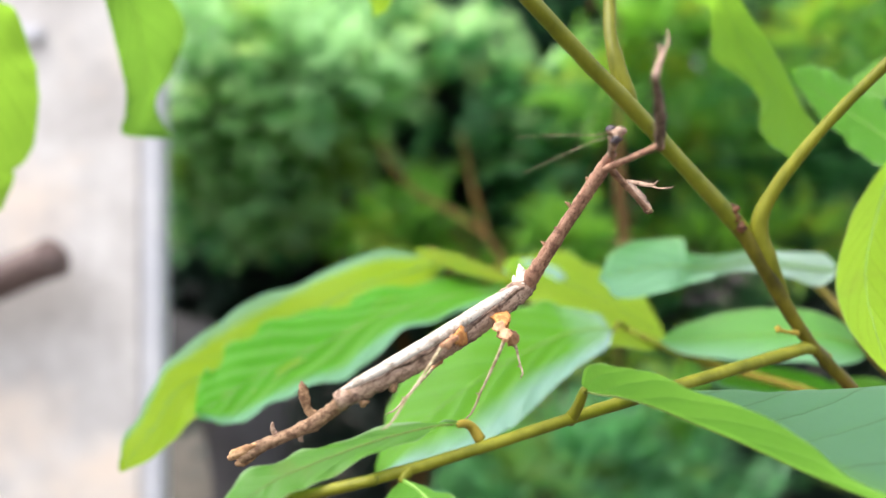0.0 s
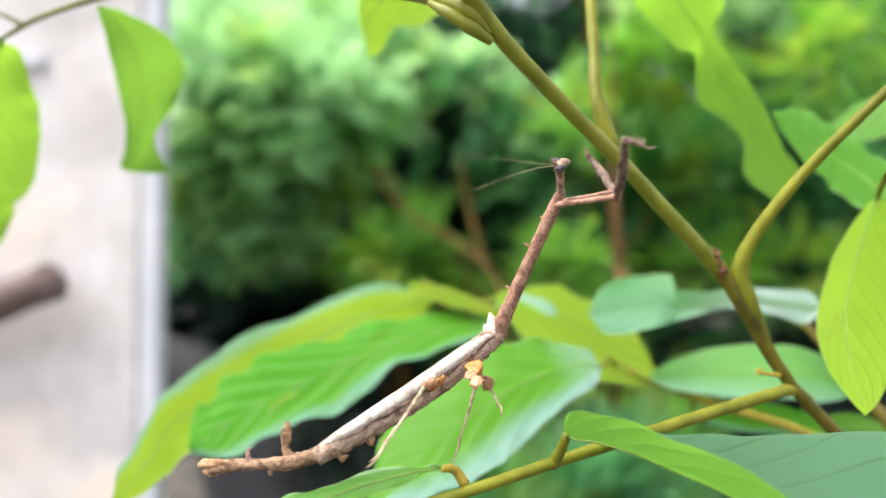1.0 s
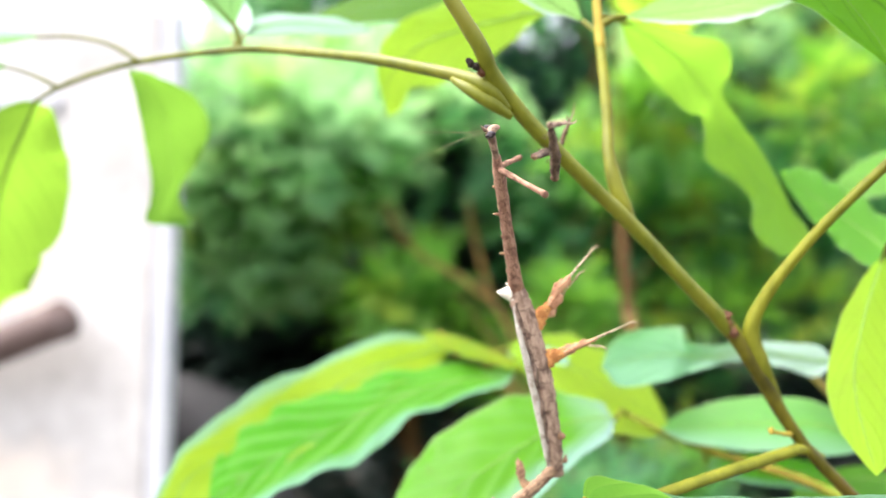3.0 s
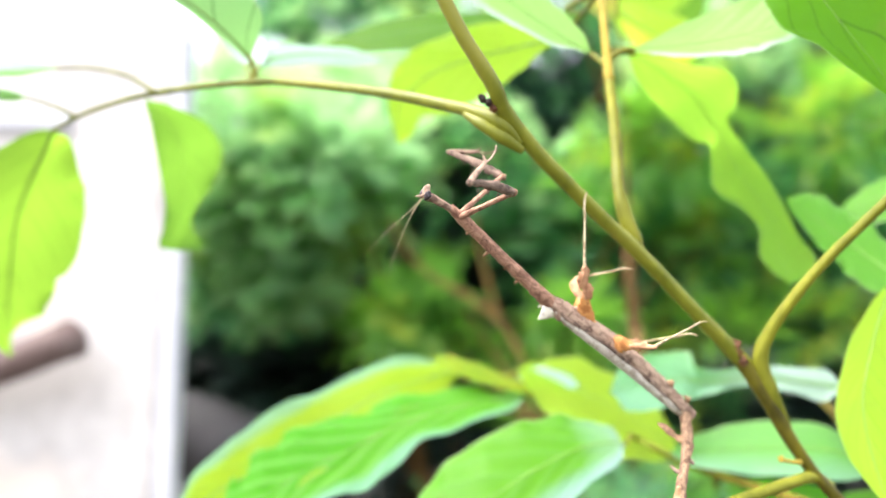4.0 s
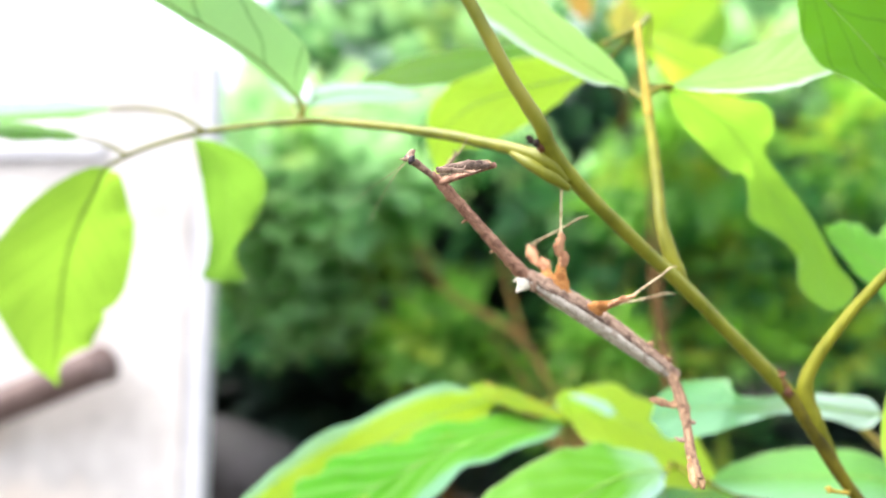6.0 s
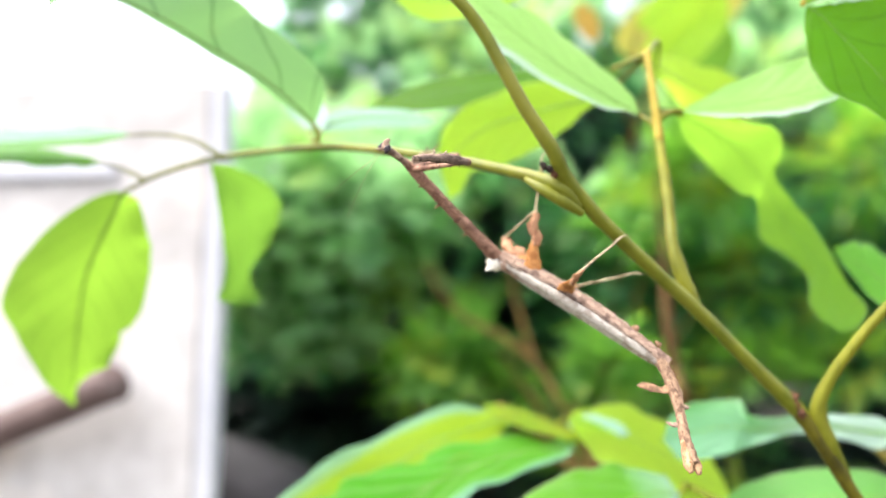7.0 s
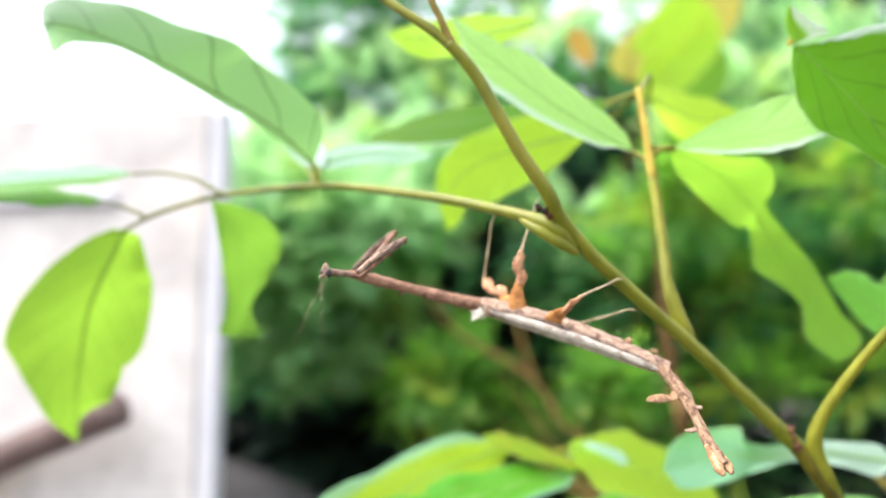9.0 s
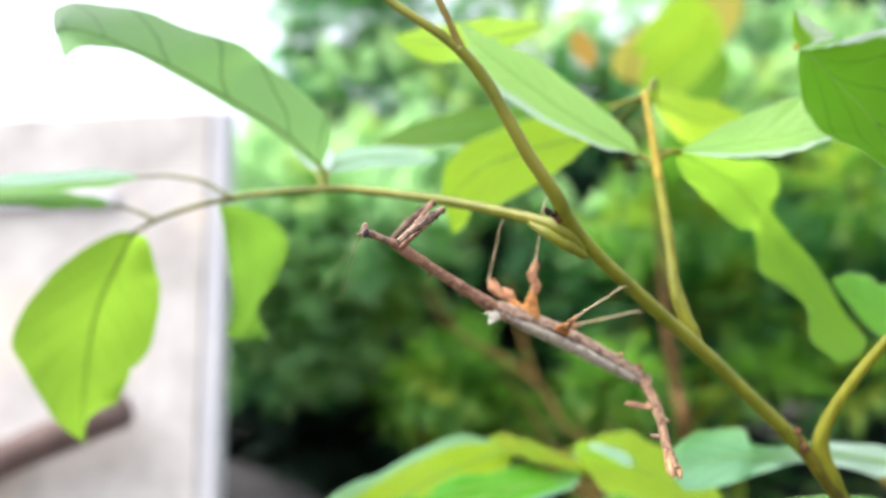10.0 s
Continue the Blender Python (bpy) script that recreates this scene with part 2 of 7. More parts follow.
STEM_GREEN = rough_material("stem_green", (0.105, 0.112, 0.006), (0.25, 0.245, 0.022), 90, 0.45, 0.25, 0.0003, (1, 1, 0.4), spec=0.22)
BUD = rough_material("bud_brown", (0.06, 0.022, 0.010), (0.20, 0.075, 0.025), 300, 0.7, 0.6, 0.0004)
BLACK_BUD = rough_material("bud_dead", (0.012, 0.009, 0.006), (0.05, 0.03, 0.02), 300, 0.8, 0.6, 0.0004)
PLASTER = rough_material("plaster_white", (0.46, 0.425, 0.415), (0.70, 0.665, 0.655), 9, 0.85, 0.6, 0.004, wear=(0.70, 0.59, 0.51))
PLASTER_BLUE = rough_material("plaster_edge", (0.52, 0.52, 0.57), (0.62, 0.61, 0.645), 6, 0.8, 0.4, 0.003)
PIPE = rough_material("rusty_pipe", (0.10, 0.063, 0.058), (0.18, 0.122, 0.112), 14, 0.6, 0.4, 0.002)
CONCRETE = rough_material("old_concrete", (0.042, 0.038, 0.042), (0.10, 0.092, 0.10), 7, 0.85, 0.5, 0.004)
SOIL = rough_material("soil", (0.045, 0.038, 0.028), (0.09, 0.076, 0.058), 6, 0.95, 0.6, 0.02)
BARK = rough_material("bark", (0.075, 0.038, 0.009), (0.165, 0.086, 0.020), 16, 0.85, 0.8, 0.005, (1, 1, 0.25))
TWIG_BARK = rough_material("twig_bark", (0.095, 0.060, 0.012), (0.215, 0.135, 0.026), 16, 0.85, 0.8, 0.005, (1, 1, 0.25))


def foliage_material(name, low, high, through_colour, share=0.4, yellow=0.5, blue=0.5):
    """Leaflets that differ one by one, in drifts of bluer leaves, darkened to stand for shaded gaps, and of yellowing
    leaves.
    """
    n = Nodes(name)
    geo = n.add("NewGeometry")
    c = n.mix(geo.outputs["Random Per Island"], low, high)
    t = n.mix(geo.outputs["Random Per Island"], tuple(x * 0.6 for x in through_colour), through_colour)
    cool = n.math("MULTIPLY", n.ramp(n.noise(6.5, 2), (0.45, (0, 0, 0)), (0.62, (1, 1, 1))), blue)
    warm = n.math("MULTIPLY", n.ramp(n.noise(5.5, 2, stretch=(1, 1, 1.3)), (0.54, (0, 0, 0)), (0.68, (1, 1, 1))), yellow)
    g, h = high[1], through_colour[1]
    # bluer drifts, with the shade of gaps mixed into their colour
    c = n.mix(cool, c, (g * 0.12, g * 0.38, g * 0.26))
    c = n.mix(warm, c, (g * 0.9, g * 0.95, g * 0.10))
    t = n.mix(cool, t, (h * 0.12, h * 0.38, h * 0.22))
    t = n.mix(warm, t, (h * 0.85, h * 0.9, h * 0.05))
    n.put(n.b.inputs["Base Color"], c)
    n.b.inputs["Roughness"].default_value = 0.45
    tr = n.add("BsdfTranslucent")
    n.put(tr.inputs[0], t)
    mx = n.add("MixShader")
    mx.inputs[0].default_value = share
    n.t.links.new(n.b.outputs[0], mx.inputs[1])
    n.t.links.new(tr.outputs[0], mx.inputs[2])
    n.t.links.new(mx.outputs[0], n.out.inputs[0])
    return n.m


FROND = foliage_material("frond_green", (0.028, 0.105, 0.045), (0.14, 0.37, 0.14), (0.18, 0.58, 0.17), 0.5, 0.4, 0.4)
FROND_LIGHT = foliage_material("frond_light", (0.06, 0.19, 0.03), (0.21, 0.43, 0.06), (0.34, 0.74, 0.07), 0.5, 0.75, 0.2)
# lighter copy of the foliage: sky brightness and haze put into the colour
FROND_LIT = foliage_material("frond_lit", (0.15, 0.36, 0.15), (0.36, 0.60, 0.26), (0.55, 0.90, 0.38), 0.6, 0.4, 0.3)
# the deep shade of the hollows is put into this near-black green
FROND_SHADED = foliage_material("frond_shaded", (0.006, 0.017, 0.013), (0.024, 0.054, 0.041), (0.020, 0.07, 0.040), 0.3, 0.25, 0.5)


# ---- mesh helpers ----
def mesh_of(bm, name, material, smooth=True):
    me = bpy.data.meshes.new(name)
    bm.to_mesh(me)
    bm.free()
    for p in me.polygons:
        p.use_smooth = smooth
    for m in (material if isinstance(material, list) else [material]):
        me.materials.append(m)
    return me


def part(name, bm, material, parent, label="", smooth=True):
    ob = new(name, mesh_of(bm, name, material, smooth))
    ob.parent = parent
    if label:
        ob["label"] = label
    return ob


def thing(name, label, category, group="", kind=""):
    return tagged(new(name), label, category, group, kind)


def spline(pts, n):
    """n + 1 points along a smooth curve through pts."""
    p = [Vector(q) for q in pts]
    p = [2 * p[0] - p[1]] + p + [2 * p[-1] - p[-2]]
    out = []
    segs = len(p) - 3
    for k in range(n + 1):
        s = k / n * segs
        i = min(int(s), segs - 1)
        f = s - i
        a, b, c, d = p[i:i + 4]
        out.append(0.5 * (2 * b + (c - a) * f + (2 * a - 5 * b + 4 * c - d) * f * f + (3 * b - a - 3 * c + d) * f ** 3))
    return out


def lerp_list(v, s):
    if not isinstance(v, (list, tuple)):
        return v
    x = s * (len(v) - 1)
    i = min(int(x), len(v) - 2)
    return v[i] + (v[i + 1] - v[i]) * (x - i)


def tube(bm, pts, radius, n=24, sides=10, wobble=0.0, seed=0, cap=True):
    """A tapered tube along a curve through pts; radius: a number or a list along it."""
    c = spline(pts, n)
    ref = Vector((0.3, 0.9, 0.2)).normalized()
    rings = []
    for k, q in enumerate(c):
        t = (c[min(k + 1, n)] - c[max(k - 1, 0)]).normalized()
        if k == 0 and abs(t.dot(ref)) > 0.9:
            ref = Vector((1, 0, 0))
        x = (ref - t * ref.dot(t)).normalized()
        y = t.cross(x)
        ref = x
        r = lerp_list(radius, k / n)
        ring = []
        for j in range(sides):
            g = 2 * math.pi * j / sides
            rr = r * (1 + wobble * noise.noise(Vector((q.x * 160 + math.cos(g), q.y * 160 + math.sin(g) + seed, q.z * 160))))
            ring.append(bm.verts.new(q + (x * math.cos(g) + y * math.sin(g)) * rr))
        rings.append(ring)
    for a, b in zip(rings, rings[1:]):
        for j in range(sides):
            bm.faces.new((a[j], a[(j + 1) % sides], b[(j + 1) % sides], b[j]))
    if cap:
        bm.faces.new(rings[0][::-1])
        bm.faces.new(rings[-1])
    return bm


def stem(name, pts, radius, parent, material, label="", n=28, sides=12, wobble=0.12, seed=0):
    return part(name, tube(bmesh.new(), pts, radius, n, sides, wobble, seed), material, parent, label)


def leaf(parent, mid, left, right, material=None, label="", left2=None, right2=None, wide=0.45, blunt=0.75, wave=0.06,
         petiole=None, rib=RIB, rib_r=0.0004, droop=0.0, seed=0, notch=None, petiole_r=0.0012, tip=0.14, left0=None, right0=None, petiole_m=None):
    """One leaf: mid, points along its midrib from base to tip; left and right, the two edge points at its widest (a share
    `wide` of the way); left2, right2 and left0, right0, the offsets of the edges at the tip and at the base where the blade is turned; petiole, points from the twig to the base."""
    n, h = 30, 7
    c = spline(mid, n)
    rnd = random.Random(seed)
    ph1, ph2 = rnd.uniform(0, 6), rnd.uniform(0, 6)
    centre = spline(mid, 100)[int(wide * 100)]
    lv, rv = Vector(left) - centre, Vector(right) - centre
    lt = Vector(left2) if left2 else lv
    rt = Vector(right2) if right2 else rv
    l0 = Vector(left0) if left0 else lv
    r0 = Vector(right0) if right0 else rv
    span = (lv.length + rv.length) / 2
    bm = bmesh.new()
    uvl = bm.loops.layers.uv.new("UVMap")
    peak = wide
    rows, uvs = [], {}
    for k in range(n + 1):
        s = k / n
        q = s ** (math.log(0.5) / math.log(peak))
        w = max(math.sin(math.pi * q), 0.0) ** blunt
        if s > 1 - tip:
            w = min(w, ((1 - s) / tip) ** 0.8 * 0.62 + 0.004)
        tangent = (c[min(k + 1, n)] - c[max(k - 1, 0)]).normalized()
        turn = min(max((s - wide) / (1 - wide), 0.0), 1.0)
        row = []
        for j in range(-h, h + 1):
            f = abs(j) / h
            side, side2, side0 = (lv, lt, l0) if j < 0 else (rv, rt, r0)
            d = side.lerp(side2, turn) if s > wide else side0.lerp(side, s / wide)
            d = d - tangent * d.dot(tangent) * 0.5
            out = w
            if notch and ((j < 0) == (notch[2] < 0)):
                out *= 1 - notch[1] * max(0.0, 1 - abs(s - notch[0]) / 0.035)
            nrm = d.cross(tangent).normalized() * (1 if j < 0 else -1)
            z = wave * span * f * f * (math.sin(s * 15 + ph1 + (2.0 if j < 0 else 0)) * 0.6 + math.sin(s * 33 + ph2) * 0.25)
            z += span * 0.007 * math.sin((s * 10 - f * 2.6) * 2 * math.pi) * f * (1 - f) * 1.5
            p = c[k] + d * (f * out) + nrm * (z * min(1, w * 1.5) - droop * span * f * f * out)
            v = bm.verts.new(p)
            uvs[v] = (s, 0.5 + 0.5 * j / h)
            row.append(v)
        rows.append(row)
    for a, b in zip(rows, rows[1:]):
        for j in range(2 * h):
            fc = bm.faces.new((a[j], a[j + 1], b[j + 1], b[j]))
            for lp in fc.loops:
                lp[uvl].uv = uvs[lp.vert]
    blade = part("leaf", bm, material or LEAF, parent, label)
    rb = tube(bmesh.new(), c[:-1], [rib_r * 1.5, rib_r, rib_r * 0.35], 20, 6)
    part("midrib", rb, rib, blade)
    if petiole:
        part("petiole", tube(bmesh.new(), [*petiole, c[0], c[1]], [petiole_r * 1.3, petiole_r, petiole_r * 0.85, petiole_r * 0.55], 18, 10, 0.1), petiole_m or STEM_GREEN, blade)
    return blade


def turned_leaf(parent, ribs, material, label="", rib=RIB, rib_r=0.0004, petiole=None, petiole_r=0.0011, wave=0.0004, seed=0, petiole_m=None, notch=None):
    """A folded or twisted leaf: ribs, from base to tip, are cross ribs (edge, midrib, other edge); notch: where along it, how deep and on which side its edge is torn."""
    n, h = 60, 7
    rails = [spline([r[k] for r in ribs], n) for k in range(3)]
    bm = bmesh.new()
    uvl = bm.loops.layers.uv.new("UVMap")
    rows, uvs = [], {}
    for k in range(n + 1):
        a, m, b = (r[k] for r in rails)
        cross = (a - b).cross(rails[1][min(k + 1, n)] - rails[1][max(k - 1, 0)])
        cross = cross.normalized() if cross.length > 1e-12 else Vector((0, 1, 0))
        row = []
        for j in range(-h, h + 1):
            f = abs(j) / h
            torn = 1.0
            if notch and (j < 0) == (notch[2] < 0):
                torn = 1 - notch[1] * max(0.0, 1 - abs(k / n - notch[0]) / 0.03)
            torn *= 1 + 0.018 * noise.noise(Vector((k * 0.55, seed * 3.1, 1.0 if j < 0 else 9.0)))
            p = m.lerp(a if j < 0 else b, f * torn)
            belly = (a if j < 0 else b) - m
            p = p + cross * (belly.length * 0.10 * 4 * f * (1 - f) * (1 if j < 0 else -1) * 0.5)
            p = p + cross * (wave * f * f * noise.noise(Vector((k * 0.21, j * 0.2, seed * 7.3))) * 2)
            p = p + cross * (belly.length * 0.014 * math.sin((k / n * 9 - f * 2.4) * 2 * math.pi) * f * (1 - f) * 4)
            v = bm.verts.new(p)
            uvs[v] = (k / n, 0.5 + 0.5 * j / h)
            row.append(v)
        rows.append(row)
    for a, b in zip(rows, rows[1:]):
        for j in range(2 * h):
            fc = bm.faces.new((a[j], a[j + 1], b[j + 1], b[j]))
            for lp in fc.loops:
                lp[uvl].uv = uvs[lp.vert]
    blade = part("leaf", bm, material, parent, label)
    part("midrib", tube(bmesh.new(), rails[1][:-1], [rib_r * 1.5, rib_r, rib_r * 0.3], 24, 6), rib, blade)
    if petiole:
        part("petiole", tube(bmesh.new(), [*petiole, rails[1][0], rails[1][1]], [petiole_r * 1.3, petiole_r, petiole_r * 0.85, petiole_r * 0.55], 18, 10, 0.1), petiole_m or STEM_GREEN, blade)
    return blade


def box(bm, lo, hi, bevel=0.0):
    m = Matrix.LocRotScale((Vector(lo) + Vector(hi)) / 2, None, Vector(hi) - Vector(lo))
    made = bmesh.ops.create_cube(bm, size=1.0, matrix=m)["verts"]
    if bevel:
        bmesh.ops.bevel(bm, geom=list({ed for v in made for ed in v.link_edges}), offset=bevel, segments=2, affect="EDGES")
    return bm


def knob(bm, at, r, seed=0, squash=(1, 1, 1), sub=3):
    m = Matrix.LocRotScale(at, None, Vector(squash) * r)
    for v in bmesh.ops.create_icosphere(bm, subdivisions=sub, radius=1.0, matrix=m)["verts"]:
        d = v.co - Vector(at)
        v.co += d * (0.5 * noise.noise(d / r * 1.7 + Vector((seed, 0, 0))) + 0.35 * noise.noise(d / r * 4 + Vector((0, seed, 0))))
    return bm


# ---- the leafy branch in front ----
def leafy_branch():
    b = thing("leafy_branch", "olive-green shrub branch with broad backlit leaves and side twigs", "branch")
    # main stem, from the lower thick end up to the fork near the top
    stem("stem", [(0.1566, 0.2620, 1.2216), (0.1280, 0.2560, 1.2503), (0.1142, 0.2540, 1.2645), (0.1045, 0.2525, 1.2779), (0.0960, 0.2510, 1.2926), (0.0861, 0.2495, 1.3069)], [.0026, .0022, .0021, .0024, .0027, .0026], b, STEM_DARK, "dark olive-brown stem", n=50, sides=14, wobble=0.14)
    stem("stem", [(0.0920, 0.2505, 1.2986), (0.0870, 0.2500, 1.3058), (0.0682, 0.2426, 1.3236), (0.0509, 0.2346, 1.3400), (0.0318, 0.2256, 1.3563),
                  (0.0138, 0.2147, 1.3716), (0.0023, 0.2070, 1.3844), (-0.0015, 0.2020, 1.3913), (-0.0113, 0.1982, 1.4065), (-0.0227, 0.1945, 1.4276), (-0.0282, 0.1920, 1.4356), (-0.0330, 0.1905, 1.4408)],
         [.0024, .0030, .0025, .0025, .0025, .0025, .0026, .0024, .0022, .0020, .0020], b, STEM, n=90, sides=14, wobble=0.10)
    stem("upper_twig", [(-0.0311, 0.1910, 1.4385), (-0.0336, 0.1895, 1.4440), (-0.0362, 0.1880, 1.4501), (-0.0391, 0.1870, 1.4568), (-0.0435, 0.1850, 1.4702)], [.0016, .0013, .0012, .0012, .0011], b, STEM_BROWN, "olive-brown thin twig")
    stem("upper_twig", [(-0.0319, 0.1908, 1.4397), (-0.0393, 0.1900, 1.4462), (-0.0475, 0.1900, 1.4523), (-0.0567, 0.1910, 1.4599), (-0.0747, 0.1930, 1.4769)], [.0019, .0017, .0016, .0016, .0013], b, STEM)
    stem("stem", [(0.62, 0.30, 0.0), (0.50, 0.29, 0.45), (0.33, 0.275, 0.88), (0.235, 0.268, 1.08), (0.1566, 0.2620, 1.2216)], [.012, .010, .0085, .0062, .0042], b, STEM_BROWN, "brown woody lower stem", n=40)
    # lower twig that carries the folded leaves
    stem("side_twig", [(0.1210, 0.2580, 1.2603), (0.1135, 0.2540, 1.2641), (0.1040, 0.2475, 1.2637), (0.0722, 0.2280, 1.2592), (0.0334, 0.2000, 1.2547), (0.0028, 0.1850, 1.2485), (-0.0271, 0.1750, 1.2420), (-0.0449, 0.1700, 1.2393), (-0.0222, 0.1650, 1.2461)],
         [.0016, .0022, .0021, .0019, .0017, .0015, .0014, .0013, .0012], b, STEM_GREEN, n=50)
    # upright twig behind
    stem("side_twig", [(0.0517, 0.2395, 1.3403), (0.0478, 0.2375, 1.3473), (0.0447, 0.2375, 1.3562), (0.0431, 0.2400, 1.3660), (0.0436, 0.2450, 1.3777), (0.0435, 0.2510, 1.3960), (0.0428, 0.2550, 1.4094)],
         [.0012, .0030, .0027, .0022, .0021, .0020, .0019], b, STEM_GREEN, n=40)
    stem("side_twig", [(0.0429, 0.2548, 1.4085), (0.0421, 0.2600, 1.4296), (0.0413, 0.2660, 1.4506)], [.0020, .0016, .0014], b, STEM_ORANGE, "orange-tan upper twig", n=20)
    # long twig that arches to the side
    stem("side_twig", [(0.0075, 0.2103, 1.3743), (0.0012, 0.2085, 1.3806), (-0.0079, 0.2130, 1.3858), (-0.0380, 0.2306, 1.3972), (-0.0717, 0.2535, 1.4079), (-0.0983, 0.2670, 1.4134), (-0.1474, 0.2920, 1.4172), (-0.1871, 0.3080, 1.4136), (-0.2131, 0.3190, 1.4069)],
         [.0010, .0026, .0022, .0019, .0017, .0016, .0014, .0012, .0010], b, STEM, n=50)
    stem("stem_flare", [(0.0082, 0.2106, 1.3721), (0.0021, 0.2091, 1.3762), (-0.0046, 0.2096, 1.3805), (-0.0106, 0.2130, 1.3851)], [.0012, .0024, .0021, .0010], b, STEM, n=14)
    # leaf stalk rising from the node
    stem("side_twig", [(0.1045, 0.2525, 1.2808), (0.0974, 0.2510, 1.2950), (0.0942, 0.2500, 1.3045), (0.0975, 0.2470, 1.3165), (0.1100, 0.2400, 1.3361), (0.1256, 0.2320, 1.3549), (0.1405, 0.2240, 1.3714)],
         [.0012, .0032, .0030, .0022, .0019, .0017, .0015], b, STEM_GREEN, n=34)
    # twigs further back
    stem("back_twig", [(0.1874, 0.3300, 1.2159), (0.1528, 0.3450, 1.2312), (0.1119, 0.3620, 1.2420), (0.0714, 0.3780, 1.2568), (0.0354, 0.3920, 1.2738), (0.0057, 0.4020, 1.2843), (-0.0256, 0.4080, 1.2958)],
         [.0022, .0022, .0021, .0021, .0020, .0018, .0010], b, STEM_YELLOW, "yellowish-green young twig", n=38)
    stem("back_twig", [(0.2029, 0.3400, 1.2263), (0.1830, 0.3450, 1.2482), (0.1727, 0.3500, 1.2657), (0.1616, 0.3600, 1.2808)], [.0034, .0030, .0026, .0018], b, STEM_BROWN, n=20)

    # buds at the nodes
    for at, r, m in (((0.0846, 0.2480, 1.3102), .0021, BUD), ((0.0854, 0.2475, 1.3083), .0016, BUD), ((0.0874, 0.2475, 1.3050), .0016, BUD), ((-0.0044, 0.2035, 1.3869), .0010, BLACK_BUD), ((-0.0028, 0.2035, 1.3860), .0010, BLACK_BUD),
                     ((-0.0052, 0.2035, 1.3877), .0008, BLACK_BUD), ((-0.0012, 0.2050, 1.3850), .0013, BUD), ((-0.0140, 0.3920, 1.2846), .0018, BUD), ((0.0938, 0.2380, 1.4556), .0011, STEM_ORANGE)):
        part("bud", knob(bmesh.new(), at, r, r * 9000, (1, 1, 1.25)), m, b)
    bm = tube(bmesh.new(), [(0.1077, 0.2510, 1.2696), (0.1037, 0.2490, 1.2702), (0.0997, 0.2470, 1.2711)], [.0010, .0006, .0008], 8, 7)
    knob(bm, (0.0994, 0.2467, 1.2714), .0011, 3)
    part("bud", bm, STEM_ORANGE, b, "orange-brown dried bud stalk")

    # -- foreground leaves on the lower twig --
    turned_leaf(b, [((0.0269, 0.1880, 1.2644), (0.0278, 0.1890, 1.2619), (0.0288, 0.1900, 1.2629)), ((0.0280, 0.1850, 1.2687), (0.0306, 0.1870, 1.2615), (0.0339, 0.1930, 1.2647)),
                    ((0.0345, 0.1810, 1.2697), (0.0363, 0.1840, 1.2613), (0.0444, 0.1990, 1.2637)), ((0.0419, 0.1760, 1.2693), (0.0438, 0.1810, 1.2596), (0.0584, 0.2060, 1.2591)),
                    ((0.0500, 0.1720, 1.2659), (0.0519, 0.1780, 1.2567), (0.0728, 0.2100, 1.2582)), ((0.0629, 0.1670, 1.2618), (0.0612, 0.1740, 1.2535), (0.0892, 0.2120, 1.2577)),
                    ((0.0725, 0.1630, 1.2563), (0.0722, 0.1700, 1.2489), (0.1038, 0.2100, 1.2595)), ((0.0804, 0.1600, 1.2499), (0.0835, 0.1660, 1.2448), (0.1211, 0.2030, 1.2605)),
                    ((0.0933, 0.1560, 1.2437), (0.0975, 0.1610, 1.2403), (0.1340, 0.1880, 1.2525)), ((0.1104, 0.1530, 1.2374), (0.1114, 0.1540, 1.2365), (0.1137, 0.1560, 1.2368))],
                LEAF_FOLD, "folded green leaf with grey-green upper side", rib=RIB_DARK, rib_r=.00022, seed=1,
                petiole=[(0.0248, 0.1965, 1.2525), (0.0260, 0.1945, 1.2548), (0.0270, 0.1910, 1.2586)], petiole_r=.0015)
    turned_leaf(b, [((-0.0041, 0.1835, 1.2544), (-0.0040, 0.1835, 1.2543), (-0.0039, 0.1835, 1.2542)), ((-0.0113, 0.1830, 1.2549), (-0.0109, 0.1810, 1.2541), (-0.0105, 0.1790, 1.2533)),
                    ((-0.0252, 0.1810, 1.2532), (-0.0241, 0.1770, 1.2515), (-0.0229, 0.1740, 1.2495)), ((-0.0384, 0.1770, 1.2499), (-0.0363, 0.1710, 1.2482), (-0.0339, 0.1670, 1.2456)),
                    ((-0.0481, 0.1720, 1.2475), (-0.0449, 0.1660, 1.2455), (-0.0413, 0.1620, 1.2431)), ((-0.0546, 0.1660, 1.2451), (-0.0506, 0.1610, 1.2425), (-0.0462, 0.1570, 1.2401)),
                    ((-0.0559, 0.1570, 1.2404), (-0.0558, 0.1570, 1.2403), (-0.0558, 0.1570, 1.2403))],
                LEAF_CURL, "green leaf curling down along the twig", seed=2, wave=.0008, rib=RIB_DARK, rib_r=.0002,
                petiole=[(0.0014, 0.1870, 1.2496), (-0.0006, 0.1865, 1.2527), (-0.0023, 0.1850, 1.2541)], petiole_r=.0012, petiole_m=STEM_ORANGE)
    leaf(b, [(-0.0174, 0.1760, 1.2425), (-0.0124, 0.1700, 1.2416), (-0.0061, 0.1600, 1.2380), (-0.0023, 0.1520, 1.2318)], (-0.0188, 0.1630, 1.2366), (0.0012, 0.1580, 1.2395), LEAF, wide=.5, blunt=.45, seed=3,
         petiole=[(-0.0162, 0.1780, 1.2438), (-0.0169, 0.1770, 1.2433)])
